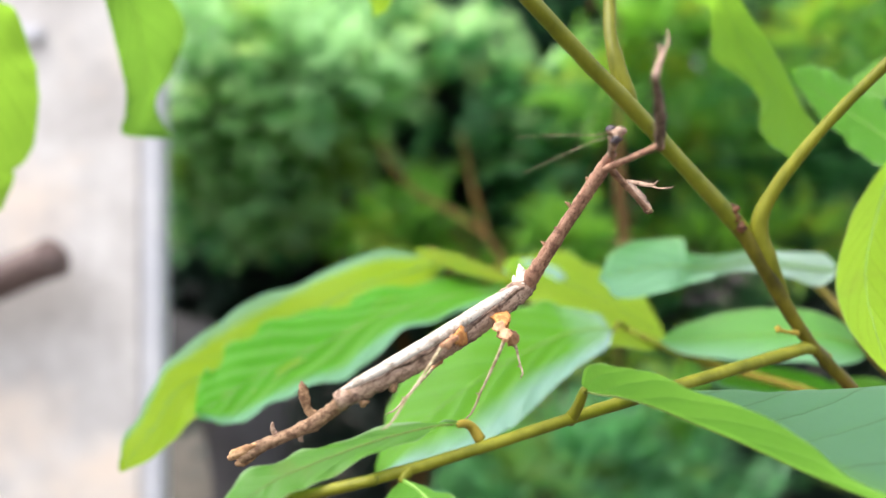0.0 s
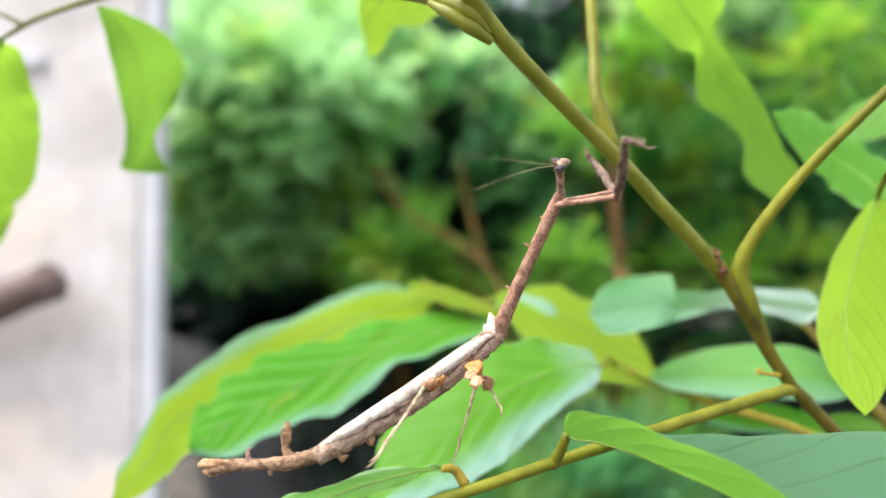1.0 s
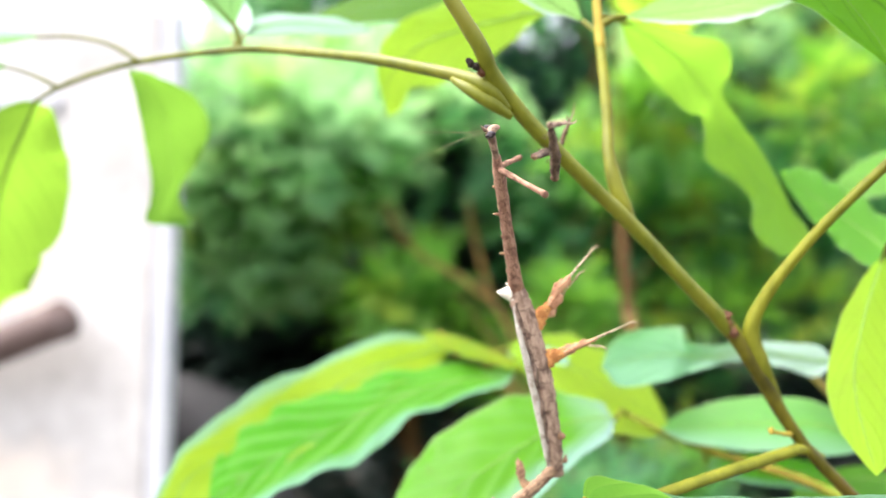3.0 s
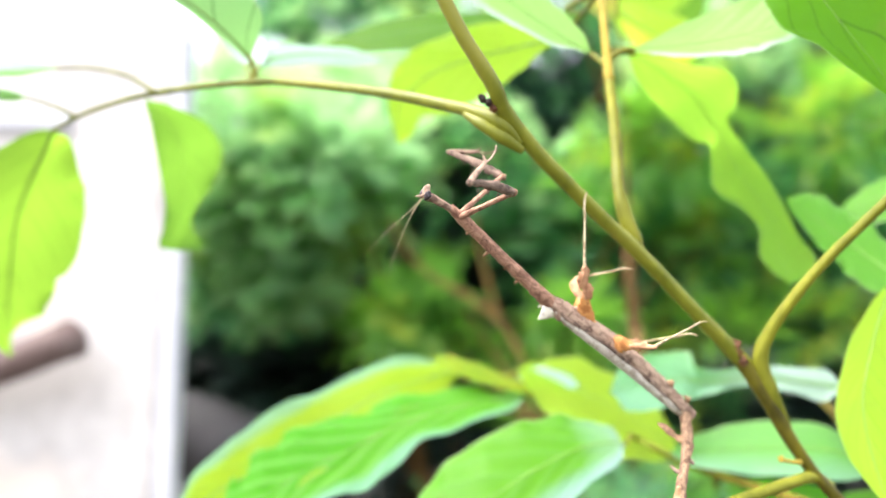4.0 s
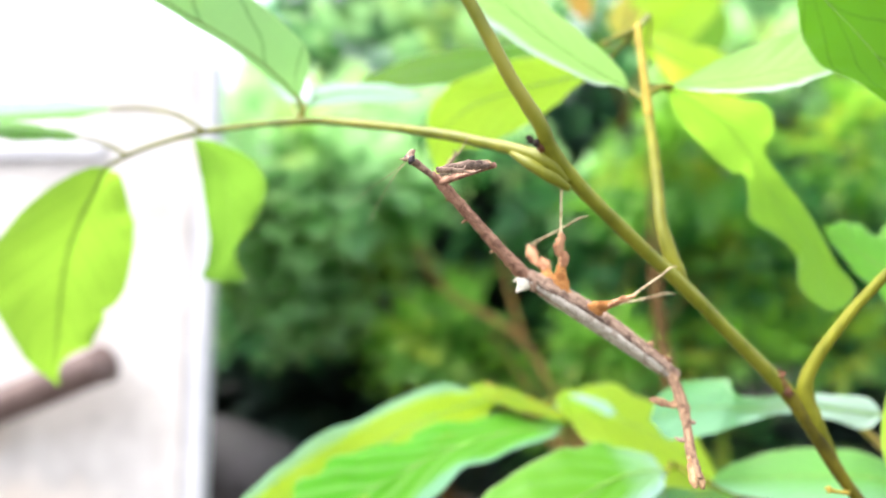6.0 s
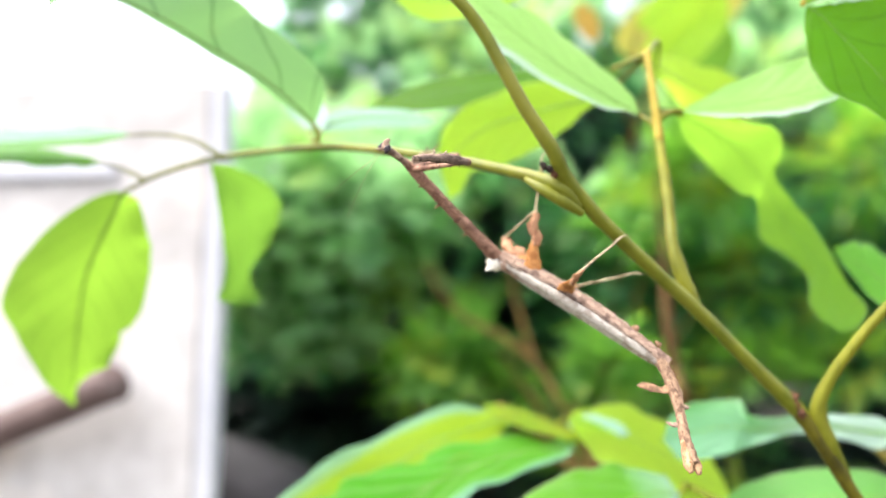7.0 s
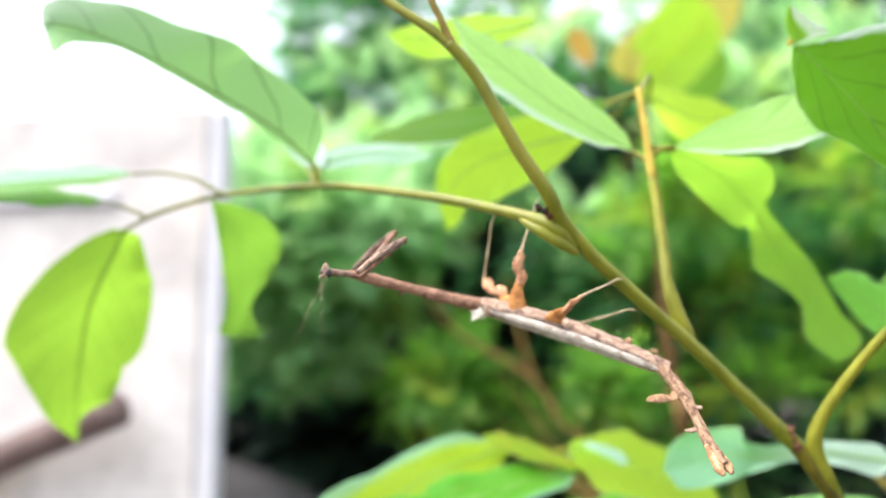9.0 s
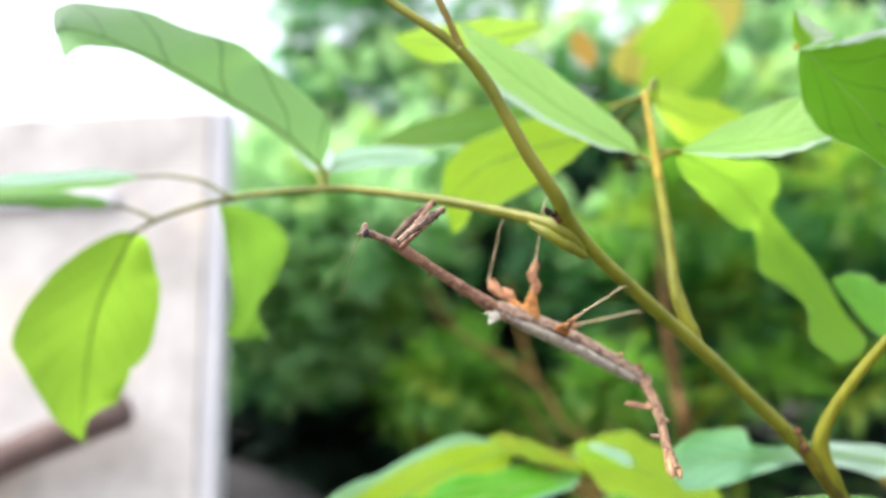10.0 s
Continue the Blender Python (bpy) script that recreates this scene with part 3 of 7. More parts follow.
    leaf(b, [(-0.0452, 0.1710, 1.2412), (-0.0497, 0.1680, 1.2408), (-0.0530, 0.1620, 1.2401), (-0.0556, 0.1550, 1.2353)], (-0.0563, 0.1660, 1.2411), (-0.0460, 0.1600, 1.2372), LEAF, wide=.5, blunt=.5, seed=4,
         petiole=[(-0.0425, 0.1710, 1.2402), (-0.0438, 0.1710, 1.2410)])

    # -- big leaves behind the insect --
    turned_leaf(b, [((-0.0146, 0.4050, 1.2911), (-0.0145, 0.4050, 1.2909), (-0.0143, 0.4050, 1.2908)), ((-0.0388, 0.4150, 1.2935), (-0.0327, 0.4000, 1.2842), (-0.0270, 0.3850, 1.2753)),
                    ((-0.0692, 0.4050, 1.2894), (-0.0598, 0.3850, 1.2766), (-0.0517, 0.3700, 1.2647)), ((-0.0970, 0.3900, 1.2767), (-0.0848, 0.3700, 1.2616), (-0.0720, 0.3500, 1.2488)),
                    ((-0.1182, 0.3700, 1.2654), (-0.1035, 0.3500, 1.2499), (-0.0912, 0.3350, 1.2365)), ((-0.1316, 0.3550, 1.2539), (-0.1188, 0.3370, 1.2405), (-0.1063, 0.3250, 1.2280)),
                    ((-0.1436, 0.3350, 1.2437), (-0.1334, 0.3250, 1.2328), (-0.1230, 0.3150, 1.2206)), ((-0.1476, 0.3250, 1.2288), (-0.1390, 0.3160, 1.2196), (-0.1309, 0.3100, 1.2135)),
                    ((-0.1517, 0.3120, 1.2136), (-0.1448, 0.3080, 1.2099), (-0.1380, 0.3050, 1.2068)), ((-0.1491, 0.3030, 1.2023), (-0.1490, 0.3030, 1.2022), (-0.1489, 0.3030, 1.2021))],
                LEAF_YOUNG_RIM, "broad yellow-green leaf with grey-green sheen painted along its rim", seed=5, wave=.0022, petiole=[(0.0087, 0.4010, 1.2822), (-0.0036, 0.4020, 1.2867)])
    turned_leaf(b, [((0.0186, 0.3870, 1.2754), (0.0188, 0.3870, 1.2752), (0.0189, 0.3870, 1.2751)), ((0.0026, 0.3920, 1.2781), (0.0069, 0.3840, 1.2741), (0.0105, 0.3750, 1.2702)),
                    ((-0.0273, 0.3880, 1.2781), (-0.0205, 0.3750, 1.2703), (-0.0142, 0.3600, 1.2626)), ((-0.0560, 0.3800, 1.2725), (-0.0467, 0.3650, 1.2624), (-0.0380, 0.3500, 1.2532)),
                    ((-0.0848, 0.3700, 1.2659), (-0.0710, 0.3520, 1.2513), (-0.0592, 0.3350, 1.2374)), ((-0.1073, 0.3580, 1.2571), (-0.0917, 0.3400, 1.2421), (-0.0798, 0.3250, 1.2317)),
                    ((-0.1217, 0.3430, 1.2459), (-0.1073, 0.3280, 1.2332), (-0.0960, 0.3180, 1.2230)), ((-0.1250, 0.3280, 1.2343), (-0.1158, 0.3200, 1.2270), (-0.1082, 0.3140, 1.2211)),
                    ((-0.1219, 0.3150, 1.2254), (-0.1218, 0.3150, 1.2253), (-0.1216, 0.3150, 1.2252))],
                LEAF_RIM, "broad green leaf with sheen painted along its side veins and rim", seed=6, wave=.0030, petiole=[(0.0266, 0.3940, 1.2757), (0.0204, 0.3900, 1.2765)])
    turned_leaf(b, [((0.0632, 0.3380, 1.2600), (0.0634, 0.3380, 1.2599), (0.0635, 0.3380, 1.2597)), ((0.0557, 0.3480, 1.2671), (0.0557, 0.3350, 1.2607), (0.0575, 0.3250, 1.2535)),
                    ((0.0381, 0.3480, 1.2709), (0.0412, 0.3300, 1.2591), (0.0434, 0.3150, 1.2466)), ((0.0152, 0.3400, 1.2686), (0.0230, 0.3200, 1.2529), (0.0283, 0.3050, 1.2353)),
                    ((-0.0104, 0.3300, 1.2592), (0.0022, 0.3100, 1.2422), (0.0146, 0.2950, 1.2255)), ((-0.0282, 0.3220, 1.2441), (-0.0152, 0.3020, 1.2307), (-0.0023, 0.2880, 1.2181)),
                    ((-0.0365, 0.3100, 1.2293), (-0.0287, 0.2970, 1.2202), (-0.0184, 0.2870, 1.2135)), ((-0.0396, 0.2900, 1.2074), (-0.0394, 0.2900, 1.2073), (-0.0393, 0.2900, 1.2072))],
                LEAF_HALF, "broad green leaf with grey-green sheen painted on half of it", seed=7, wave=.0022, petiole=[(0.0749, 0.3740, 1.2562), (0.0689, 0.3560, 1.2610)])
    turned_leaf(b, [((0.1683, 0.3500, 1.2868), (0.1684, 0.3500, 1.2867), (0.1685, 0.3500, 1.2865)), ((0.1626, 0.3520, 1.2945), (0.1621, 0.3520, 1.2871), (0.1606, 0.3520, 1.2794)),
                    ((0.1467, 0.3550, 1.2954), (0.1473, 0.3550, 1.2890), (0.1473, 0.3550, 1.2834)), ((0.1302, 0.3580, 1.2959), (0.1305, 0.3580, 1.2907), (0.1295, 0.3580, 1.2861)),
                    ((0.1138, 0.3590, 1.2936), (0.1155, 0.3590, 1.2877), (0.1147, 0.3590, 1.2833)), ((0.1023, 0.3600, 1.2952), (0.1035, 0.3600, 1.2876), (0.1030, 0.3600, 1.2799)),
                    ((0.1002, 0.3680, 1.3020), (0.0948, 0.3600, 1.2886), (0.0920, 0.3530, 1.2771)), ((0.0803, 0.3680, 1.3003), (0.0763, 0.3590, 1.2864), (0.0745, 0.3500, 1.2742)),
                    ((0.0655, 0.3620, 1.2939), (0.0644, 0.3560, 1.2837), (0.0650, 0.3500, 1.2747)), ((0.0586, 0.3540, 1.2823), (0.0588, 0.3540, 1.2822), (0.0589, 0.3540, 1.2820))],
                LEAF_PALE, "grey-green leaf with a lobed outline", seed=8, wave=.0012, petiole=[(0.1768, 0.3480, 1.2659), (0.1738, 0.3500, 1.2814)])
    leaf(b, [(0.0150, 0.4050, 1.2883), (0.0363, 0.4020, 1.2823), (0.0691, 0.3980, 1.2690), (0.1006, 0.3920, 1.2489)], (0.0746, 0.4500, 1.2855), (0.0529, 0.3500, 1.2581), LEAF_BRIGHT, wide=.66, blunt=.42, tip=.05, seed=9, petiole=[(0.0063, 0.4020, 1.2840), (0.0106, 0.4040, 1.2861)], petiole_r=.0009)
    leaf(b, [(0.0211, 0.3880, 1.2785), (0.0033, 0.3900, 1.2854), (-0.0155, 0.3930, 1.2910), (-0.0334, 0.3960, 1.2956)], (-0.0100, 0.4000, 1.2928), (-0.0127, 0.3820, 1.2852), LEAF_YOUNG_TIP, "young yellow-green leaf over the twig", wide=.5, blunt=.5, seed=38, rib_r=.0002)
    leaf(b, [(0.0150, 0.4100, 1.2857), (0.0245, 0.4080, 1.2860), (0.0371, 0.4050, 1.2839), (0.0494, 0.4020, 1.2800)], (0.0336, 0.4120, 1.2891), (0.0286, 0.3980, 1.2794), LEAF_WHITISH, wide=.45, blunt=.5, seed=10, petiole=[(0.0063, 0.4020, 1.2840), (0.0101, 0.4100, 1.2850)], petiole_r=.0009)
    leaf(b, [(0.1844, 0.3500, 1.2506), (0.1596, 0.3550, 1.2565), (0.1253, 0.3620, 1.2545), (0.0906, 0.3660, 1.2512)], (0.1479, 0.3720, 1.2674), (0.1342, 0.3500, 1.2442), LEAF_SHEEN, "green leaf with sheen painted on its upper side", wide=.45, blunt=.5, seed=11, petiole=[(0.1845, 0.3450, 1.2466), (0.1846, 0.3470, 1.2484)], petiole_r=.0009)
    leaf(b, [(0.1151, 0.3720, 1.2325), (0.1350, 0.3660, 1.2328), (0.1567, 0.3600, 1.2320), (0.1760, 0.3560, 1.2276)], (0.1474, 0.3700, 1.2383), (0.1415, 0.3550, 1.2261), LEAF_RIM, wide=.5, blunt=.5, seed=12, petiole=[(0.1111, 0.3630, 1.2419), (0.1127, 0.3680, 1.2372)], petiole_r=.0009)
    leaf(b, [(0.1615, 0.2900, 1.3345), (0.1458, 0.2750, 1.3102), (0.1332, 0.2580, 1.2864), (0.1298, 0.2380, 1.2589)], (0.1308, 0.2720, 1.2947), (0.1534, 0.2580, 1.2942), LEAF_BRIGHT, "yellow-green leaf lit from behind", wide=.5, blunt=.45, seed=13, rib_r=.0002,
         petiole=[(0.1482, 0.2500, 1.3446), (0.1474, 0.2580, 1.3384)])
    leaf(b, [(0.2043, 0.3600, 1.2272), (0.1911, 0.3650, 1.2287), (0.1748, 0.3700, 1.2247), (0.1578, 0.3750, 1.2178)], (0.1828, 0.3700, 1.2332), (0.1781, 0.3600, 1.2160), LEAF, wide=.5, blunt=.5, seed=14, petiole=[(0.2030, 0.3410, 1.2265), (0.2037, 0.3500, 1.2272)], petiole_r=.0009)

    # -- twisted leaf and neighbours on the upright twig --
    turned_leaf(b, [((0.0523, 0.2660, 1.4238), (0.0524, 0.2660, 1.4236), (0.0525, 0.2660, 1.4235)), ((0.0581, 0.2800, 1.4178), (0.0673, 0.2800, 1.4215), (0.0806, 0.2800, 1.4233)),
                    ((0.0721, 0.2960, 1.4083), (0.0843, 0.2950, 1.4158), (0.1002, 0.2920, 1.4236)), ((0.0872, 0.3060, 1.3982), (0.0961, 0.3050, 1.4057), (0.1060, 0.3020, 1.4138)),
                    ((0.0961, 0.3120, 1.3980), (0.1008, 0.3100, 1.4009), (0.1039, 0.3060, 1.4051)), ((0.0994, 0.3180, 1.3896), (0.1066, 0.3140, 1.3929), (0.1128, 0.3120, 1.3953)),
                    ((0.1012, 0.3220, 1.3792), (0.1117, 0.3160, 1.3831), (0.1200, 0.3130, 1.3856)), ((0.1120, 0.3200, 1.3701), (0.1197, 0.3170, 1.3739), (0.1279, 0.3140, 1.3731)),
                    ((0.1197, 0.3180, 1.3607), (0.1271, 0.3170, 1.3626), (0.1354, 0.3150, 1.3576)), ((0.1194, 0.3180, 1.3486), (0.1298, 0.3180, 1.3490), (0.1430, 0.3160, 1.3466)),
                    ((0.1237, 0.3170, 1.3417), (0.1307, 0.3170, 1.3411), (0.1399, 0.3170, 1.3384)), ((0.1311, 0.3160, 1.3353), (0.1312, 0.3160, 1.3352), (0.1313, 0.3160, 1.3351))],
                LEAF_YOUNG, "long twisted yellow-green leaf with a wavy edge", seed=15, wave=.0016, rib_r=.00016, petiole=[(0.0424, 0.2585, 1.4223), (0.0477, 0.2620, 1.4231)])
    turned_leaf(b, [((0.1834, 0.3000, 1.3220), (0.1835, 0.3000, 1.3218), (0.1837, 0.3000, 1.3217)), ((0.1832, 0.3250, 1.3525), (0.1759, 0.3150, 1.3394), (0.1704, 0.3050, 1.3268)),
                    ((0.1668, 0.3350, 1.3699), (0.1619, 0.3250, 1.3545), (0.1582, 0.3150, 1.3380)), ((0.1526, 0.3380, 1.3794), (0.1491, 0.3300, 1.3665), (0.1480, 0.3220, 1.3516)),
                    ((0.1366, 0.3300, 1.3748), (0.1367, 0.3300, 1.3747), (0.1368, 0.3300, 1.3746))],
                LEAF, "broad green leaf beside the twisted one", seed=16, wave=.0018)
    leaf(b, [(0.2234, 0.3600, 1.3967), (0.2124, 0.3650, 1.3891), (0.1981, 0.3700, 1.3813), (0.1834, 0.3750, 1.3762)], (0.2063, 0.3800, 1.3935), (0.2010, 0.3600, 1.3697), LEAF, wide=.5, blunt=.5, seed=17)
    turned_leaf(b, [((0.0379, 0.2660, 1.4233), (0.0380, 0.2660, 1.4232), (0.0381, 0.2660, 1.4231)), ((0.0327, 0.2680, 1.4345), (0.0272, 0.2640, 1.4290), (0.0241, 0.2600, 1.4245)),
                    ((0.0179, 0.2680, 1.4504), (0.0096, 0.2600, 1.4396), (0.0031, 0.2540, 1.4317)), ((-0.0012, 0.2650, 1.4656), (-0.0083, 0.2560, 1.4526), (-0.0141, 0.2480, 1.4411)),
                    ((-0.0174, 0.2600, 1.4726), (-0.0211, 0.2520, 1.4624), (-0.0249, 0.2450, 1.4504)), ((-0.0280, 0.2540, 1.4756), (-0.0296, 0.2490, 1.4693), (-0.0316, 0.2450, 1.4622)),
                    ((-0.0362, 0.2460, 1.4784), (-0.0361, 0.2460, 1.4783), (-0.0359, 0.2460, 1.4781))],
                LEAF_LIGHT, "narrow light-green leaf with pale sheen painted along its rim", rib_r=.0002, seed=18, wave=.0008, petiole=[(0.0425, 0.2565, 1.4153), (0.0406, 0.2620, 1.4193)])
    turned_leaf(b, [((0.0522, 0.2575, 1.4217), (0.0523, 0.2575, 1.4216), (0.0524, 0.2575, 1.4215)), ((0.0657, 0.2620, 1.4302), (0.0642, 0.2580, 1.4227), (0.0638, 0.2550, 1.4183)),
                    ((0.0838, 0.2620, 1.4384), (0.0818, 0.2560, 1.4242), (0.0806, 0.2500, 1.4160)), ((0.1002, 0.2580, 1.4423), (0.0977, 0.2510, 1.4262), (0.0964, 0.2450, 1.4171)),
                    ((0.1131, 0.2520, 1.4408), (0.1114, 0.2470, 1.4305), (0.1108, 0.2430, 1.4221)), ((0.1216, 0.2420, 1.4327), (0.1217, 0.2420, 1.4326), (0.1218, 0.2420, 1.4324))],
                LEAF_LIGHT, "light-green leaf with white sheen painted along its rim", rib_r=.00014, seed=19, wave=.0008, petiole=[(0.0424, 0.2575, 1.4179), (0.0481, 0.2570, 1.4212)])
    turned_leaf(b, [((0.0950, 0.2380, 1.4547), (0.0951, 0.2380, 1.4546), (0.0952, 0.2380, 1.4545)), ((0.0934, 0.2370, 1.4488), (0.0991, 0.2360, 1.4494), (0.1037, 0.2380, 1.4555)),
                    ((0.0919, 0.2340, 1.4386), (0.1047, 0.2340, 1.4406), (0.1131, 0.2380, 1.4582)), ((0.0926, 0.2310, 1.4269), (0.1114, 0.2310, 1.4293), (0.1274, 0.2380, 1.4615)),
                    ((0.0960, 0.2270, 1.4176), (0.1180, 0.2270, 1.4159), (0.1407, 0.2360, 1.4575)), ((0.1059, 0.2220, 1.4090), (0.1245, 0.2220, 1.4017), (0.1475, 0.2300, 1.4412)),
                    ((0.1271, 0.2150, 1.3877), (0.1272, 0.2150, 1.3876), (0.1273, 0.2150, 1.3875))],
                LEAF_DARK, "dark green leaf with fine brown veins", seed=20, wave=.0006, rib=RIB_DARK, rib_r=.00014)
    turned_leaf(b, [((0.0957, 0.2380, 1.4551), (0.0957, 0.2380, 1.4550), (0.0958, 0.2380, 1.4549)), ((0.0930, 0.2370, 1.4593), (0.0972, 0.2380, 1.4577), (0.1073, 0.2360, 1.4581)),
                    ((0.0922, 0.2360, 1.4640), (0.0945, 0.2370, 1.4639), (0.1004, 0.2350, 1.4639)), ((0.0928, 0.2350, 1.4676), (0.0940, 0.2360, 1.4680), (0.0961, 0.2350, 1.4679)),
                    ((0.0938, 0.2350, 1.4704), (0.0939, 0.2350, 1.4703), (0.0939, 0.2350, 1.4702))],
                LEAF_FLAP, "small folded green flap with white sheen painted along its edge", seed=21, wave=.0003, rib=RIB_DARK, rib_r=.00012)

    # -- leaves on the arching twig --
    turned_leaf(b, [((-0.2135, 0.3200, 1.4075), (-0.2134, 0.3200, 1.4073), (-0.2132, 0.3200, 1.4072)), ((-0.2325, 0.3280, 1.4072), (-0.2219, 0.3280, 1.3999), (-0.2108, 0.3280, 1.4032)),
                    ((-0.2634, 0.3380, 1.3937), (-0.2361, 0.3380, 1.3838), (-0.2080, 0.3380, 1.3862)), ((-0.2913, 0.3520, 1.3746), (-0.2509, 0.3520, 1.3665), (-0.2138, 0.3520, 1.3699)),
                    ((-0.3089, 0.3660, 1.3563), (-0.2617, 0.3660, 1.3481), (-0.2253, 0.3660, 1.3476)), ((-0.3080, 0.3760, 1.3343), (-0.2688, 0.3760, 1.3280), (-0.2403, 0.3760, 1.3343)),
                    ((-0.2970, 0.3860, 1.3123), (-0.2747, 0.3860, 1.3102), (-0.2545, 0.3860, 1.3164)), ((-0.2886, 0.3940, 1.3001), (-0.2788, 0.3940, 1.2990), (-0.2746, 0.3940, 1.3117)),
                    ((-0.2817, 0.4000, 1.2919), (-0.2815, 0.4000, 1.2918), (-0.2813, 0.4000, 1.2916))],
                LEAF_HANG, "hanging yellow-green leaf with a torn edge", seed=22, wave=.0020, rib=RIB_DARK, rib_r=.0005, notch=(.61, .12, 1))
    turned_leaf(b, [((-0.1593, 0.3020, 1.4163), (-0.1591, 0.3020, 1.4161), (-0.1590, 0.3020, 1.4160)), ((-0.1653, 0.3150, 1.4180), (-0.1596, 0.3150, 1.4160), (-0.1501, 0.3150, 1.4169)),
                    ((-0.1682, 0.3320, 1.4021), (-0.1559, 0.3320, 1.4033), (-0.1401, 0.3320, 1.4110)), ((-0.1722, 0.3500, 1.3862), (-0.1605, 0.3500, 1.3906), (-0.1402, 0.3500, 1.4011)),
                    ((-0.1752, 0.3620, 1.3748), (-0.1644, 0.3620, 1.3778), (-0.1505, 0.3620, 1.3855)), ((-0.1793, 0.3700, 1.3642), (-0.1703, 0.3700, 1.3656), (-0.1628, 0.3700, 1.3726)),
                    ((-0.1827, 0.3760, 1.3547), (-0.1739, 0.3760, 1.3556), (-0.1633, 0.3760, 1.3619)), ((-0.1571, 0.3800, 1.3524), (-0.1569, 0.3800, 1.3522), (-0.1567, 0.3800, 1.3520))],
                LEAF_DULL, "small hanging green leaf with a pale dry tip", rib_r=.0002, seed=23, wave=.0010)
    turned_leaf(b, [((-0.0989, 0.2660, 1.4239), (-0.0999, 0.2660, 1.4234), (-0.1009, 0.2660, 1.4229)), ((-0.0957, 0.2680, 1.4400), (-0.1074, 0.2600, 1.4313), (-0.1092, 0.2580, 1.4293)), ((-0.1025, 0.2680, 1.4519), (-0.1206, 0.2540, 1.4415), (-0.1214, 0.2510, 1.4381)),
                    ((-0.1250, 0.2640, 1.4710), (-0.1406, 0.2470, 1.4527), (-0.1396, 0.2440, 1.4481)), ((-0.1336, 0.2580, 1.4779), (-0.1535, 0.2400, 1.4598), (-0.1548, 0.2380, 1.4570)), ((-0.1534, 0.2500, 1.4826), (-0.1688, 0.2330, 1.4660), (-0.1711, 0.2320, 1.4651)),
                    ((-0.1740, 0.2430, 1.4897), (-0.1829, 0.2260, 1.4708), (-0.1848, 0.2280, 1.4665)), ((-0.1933, 0.2360, 1.4906), (-0.1906, 0.2200, 1.4708), (-0.1902, 0.2260, 1.4654)), ((-0.2017, 0.2280, 1.4847), (-0.1931, 0.2160, 1.4690), (-0.1930, 0.2220, 1.4600)), ((-0.1963, 0.2180, 1.4716), (-0.1939, 0.2160, 1.4672), (-0.1925, 0.2180, 1.4601))],
                LEAF_VEINED, "long wavy leaf curling over at its tip", rib=RIB_DARK, rib_r=.0003, seed=24, wave=.0006, petiole=[(-0.0977, 0.2675, 1.4148), (-0.0981, 0.2670, 1.4188), (-0.0990, 0.2665, 1.4212)], petiole_r=.0009)
    leaf(b, [(-0.2012, 0.3000, 1.4309), (-0.2316, 0.2960, 1.4284), (-0.2634, 0.2910, 1.4260), (-0.2939, 0.2850, 1.4231)], (-0.2562, 0.3050, 1.4369), (-0.2406, 0.2840, 1.4207), LEAF_SLIVER, "grey-green leaf seen along its edge", wide=.5, blunt=.5, seed=25,
         petiole=[(-0.1496, 0.2905, 1.4163), (-0.1663, 0.2960, 1.4261), (-0.1852, 0.2990, 1.4307)], petiole_r=.0008)
    leaf(b, [(-0.2210, 0.3100, 1.4200), (-0.2387, 0.3080, 1.4222), (-0.2605, 0.3040, 1.4232), (-0.2972, 0.3000, 1.4236)], (-0.2624, 0.3150, 1.4301), (-0.2484, 0.2960, 1.4161), LEAF, wide=.5, blunt=.5, seed=26,
         petiole=[(-0.1989, 0.3125, 1.4116), (-0.2055, 0.3120, 1.4150), (-0.2142, 0.3110, 1.4183)], petiole_r=.0008)
    leaf(b, [(-0.1071, 0.2850, 1.4260), (-0.0906, 0.3000, 1.4364), (-0.0708, 0.3150, 1.4414), (-0.0525, 0.3250, 1.4421)], (-0.0882, 0.3150, 1.4466), (-0.0795, 0.3000, 1.4312), LEAF_WHITISH, wide=.5, blunt=.5, seed=27, petiole=[(-0.0992, 0.2675, 1.4149), (-0.1032, 0.2760, 1.4203)], petiole_r=.0009)
    leaf(b, [(-0.1017, 0.2850, 1.4258), (-0.1100, 0.2900, 1.4357), (-0.1202, 0.3000, 1.4505), (-0.1293, 0.3050, 1.4643)], (-0.1244, 0.3000, 1.4435), (-0.1075, 0.3000, 1.4485), LEAF_PALE, wide=.5, blunt=.5, seed=28, petiole=[(-0.0982, 0.2675, 1.4151), (-0.0995, 0.2760, 1.4201)], petiole_r=.0009)

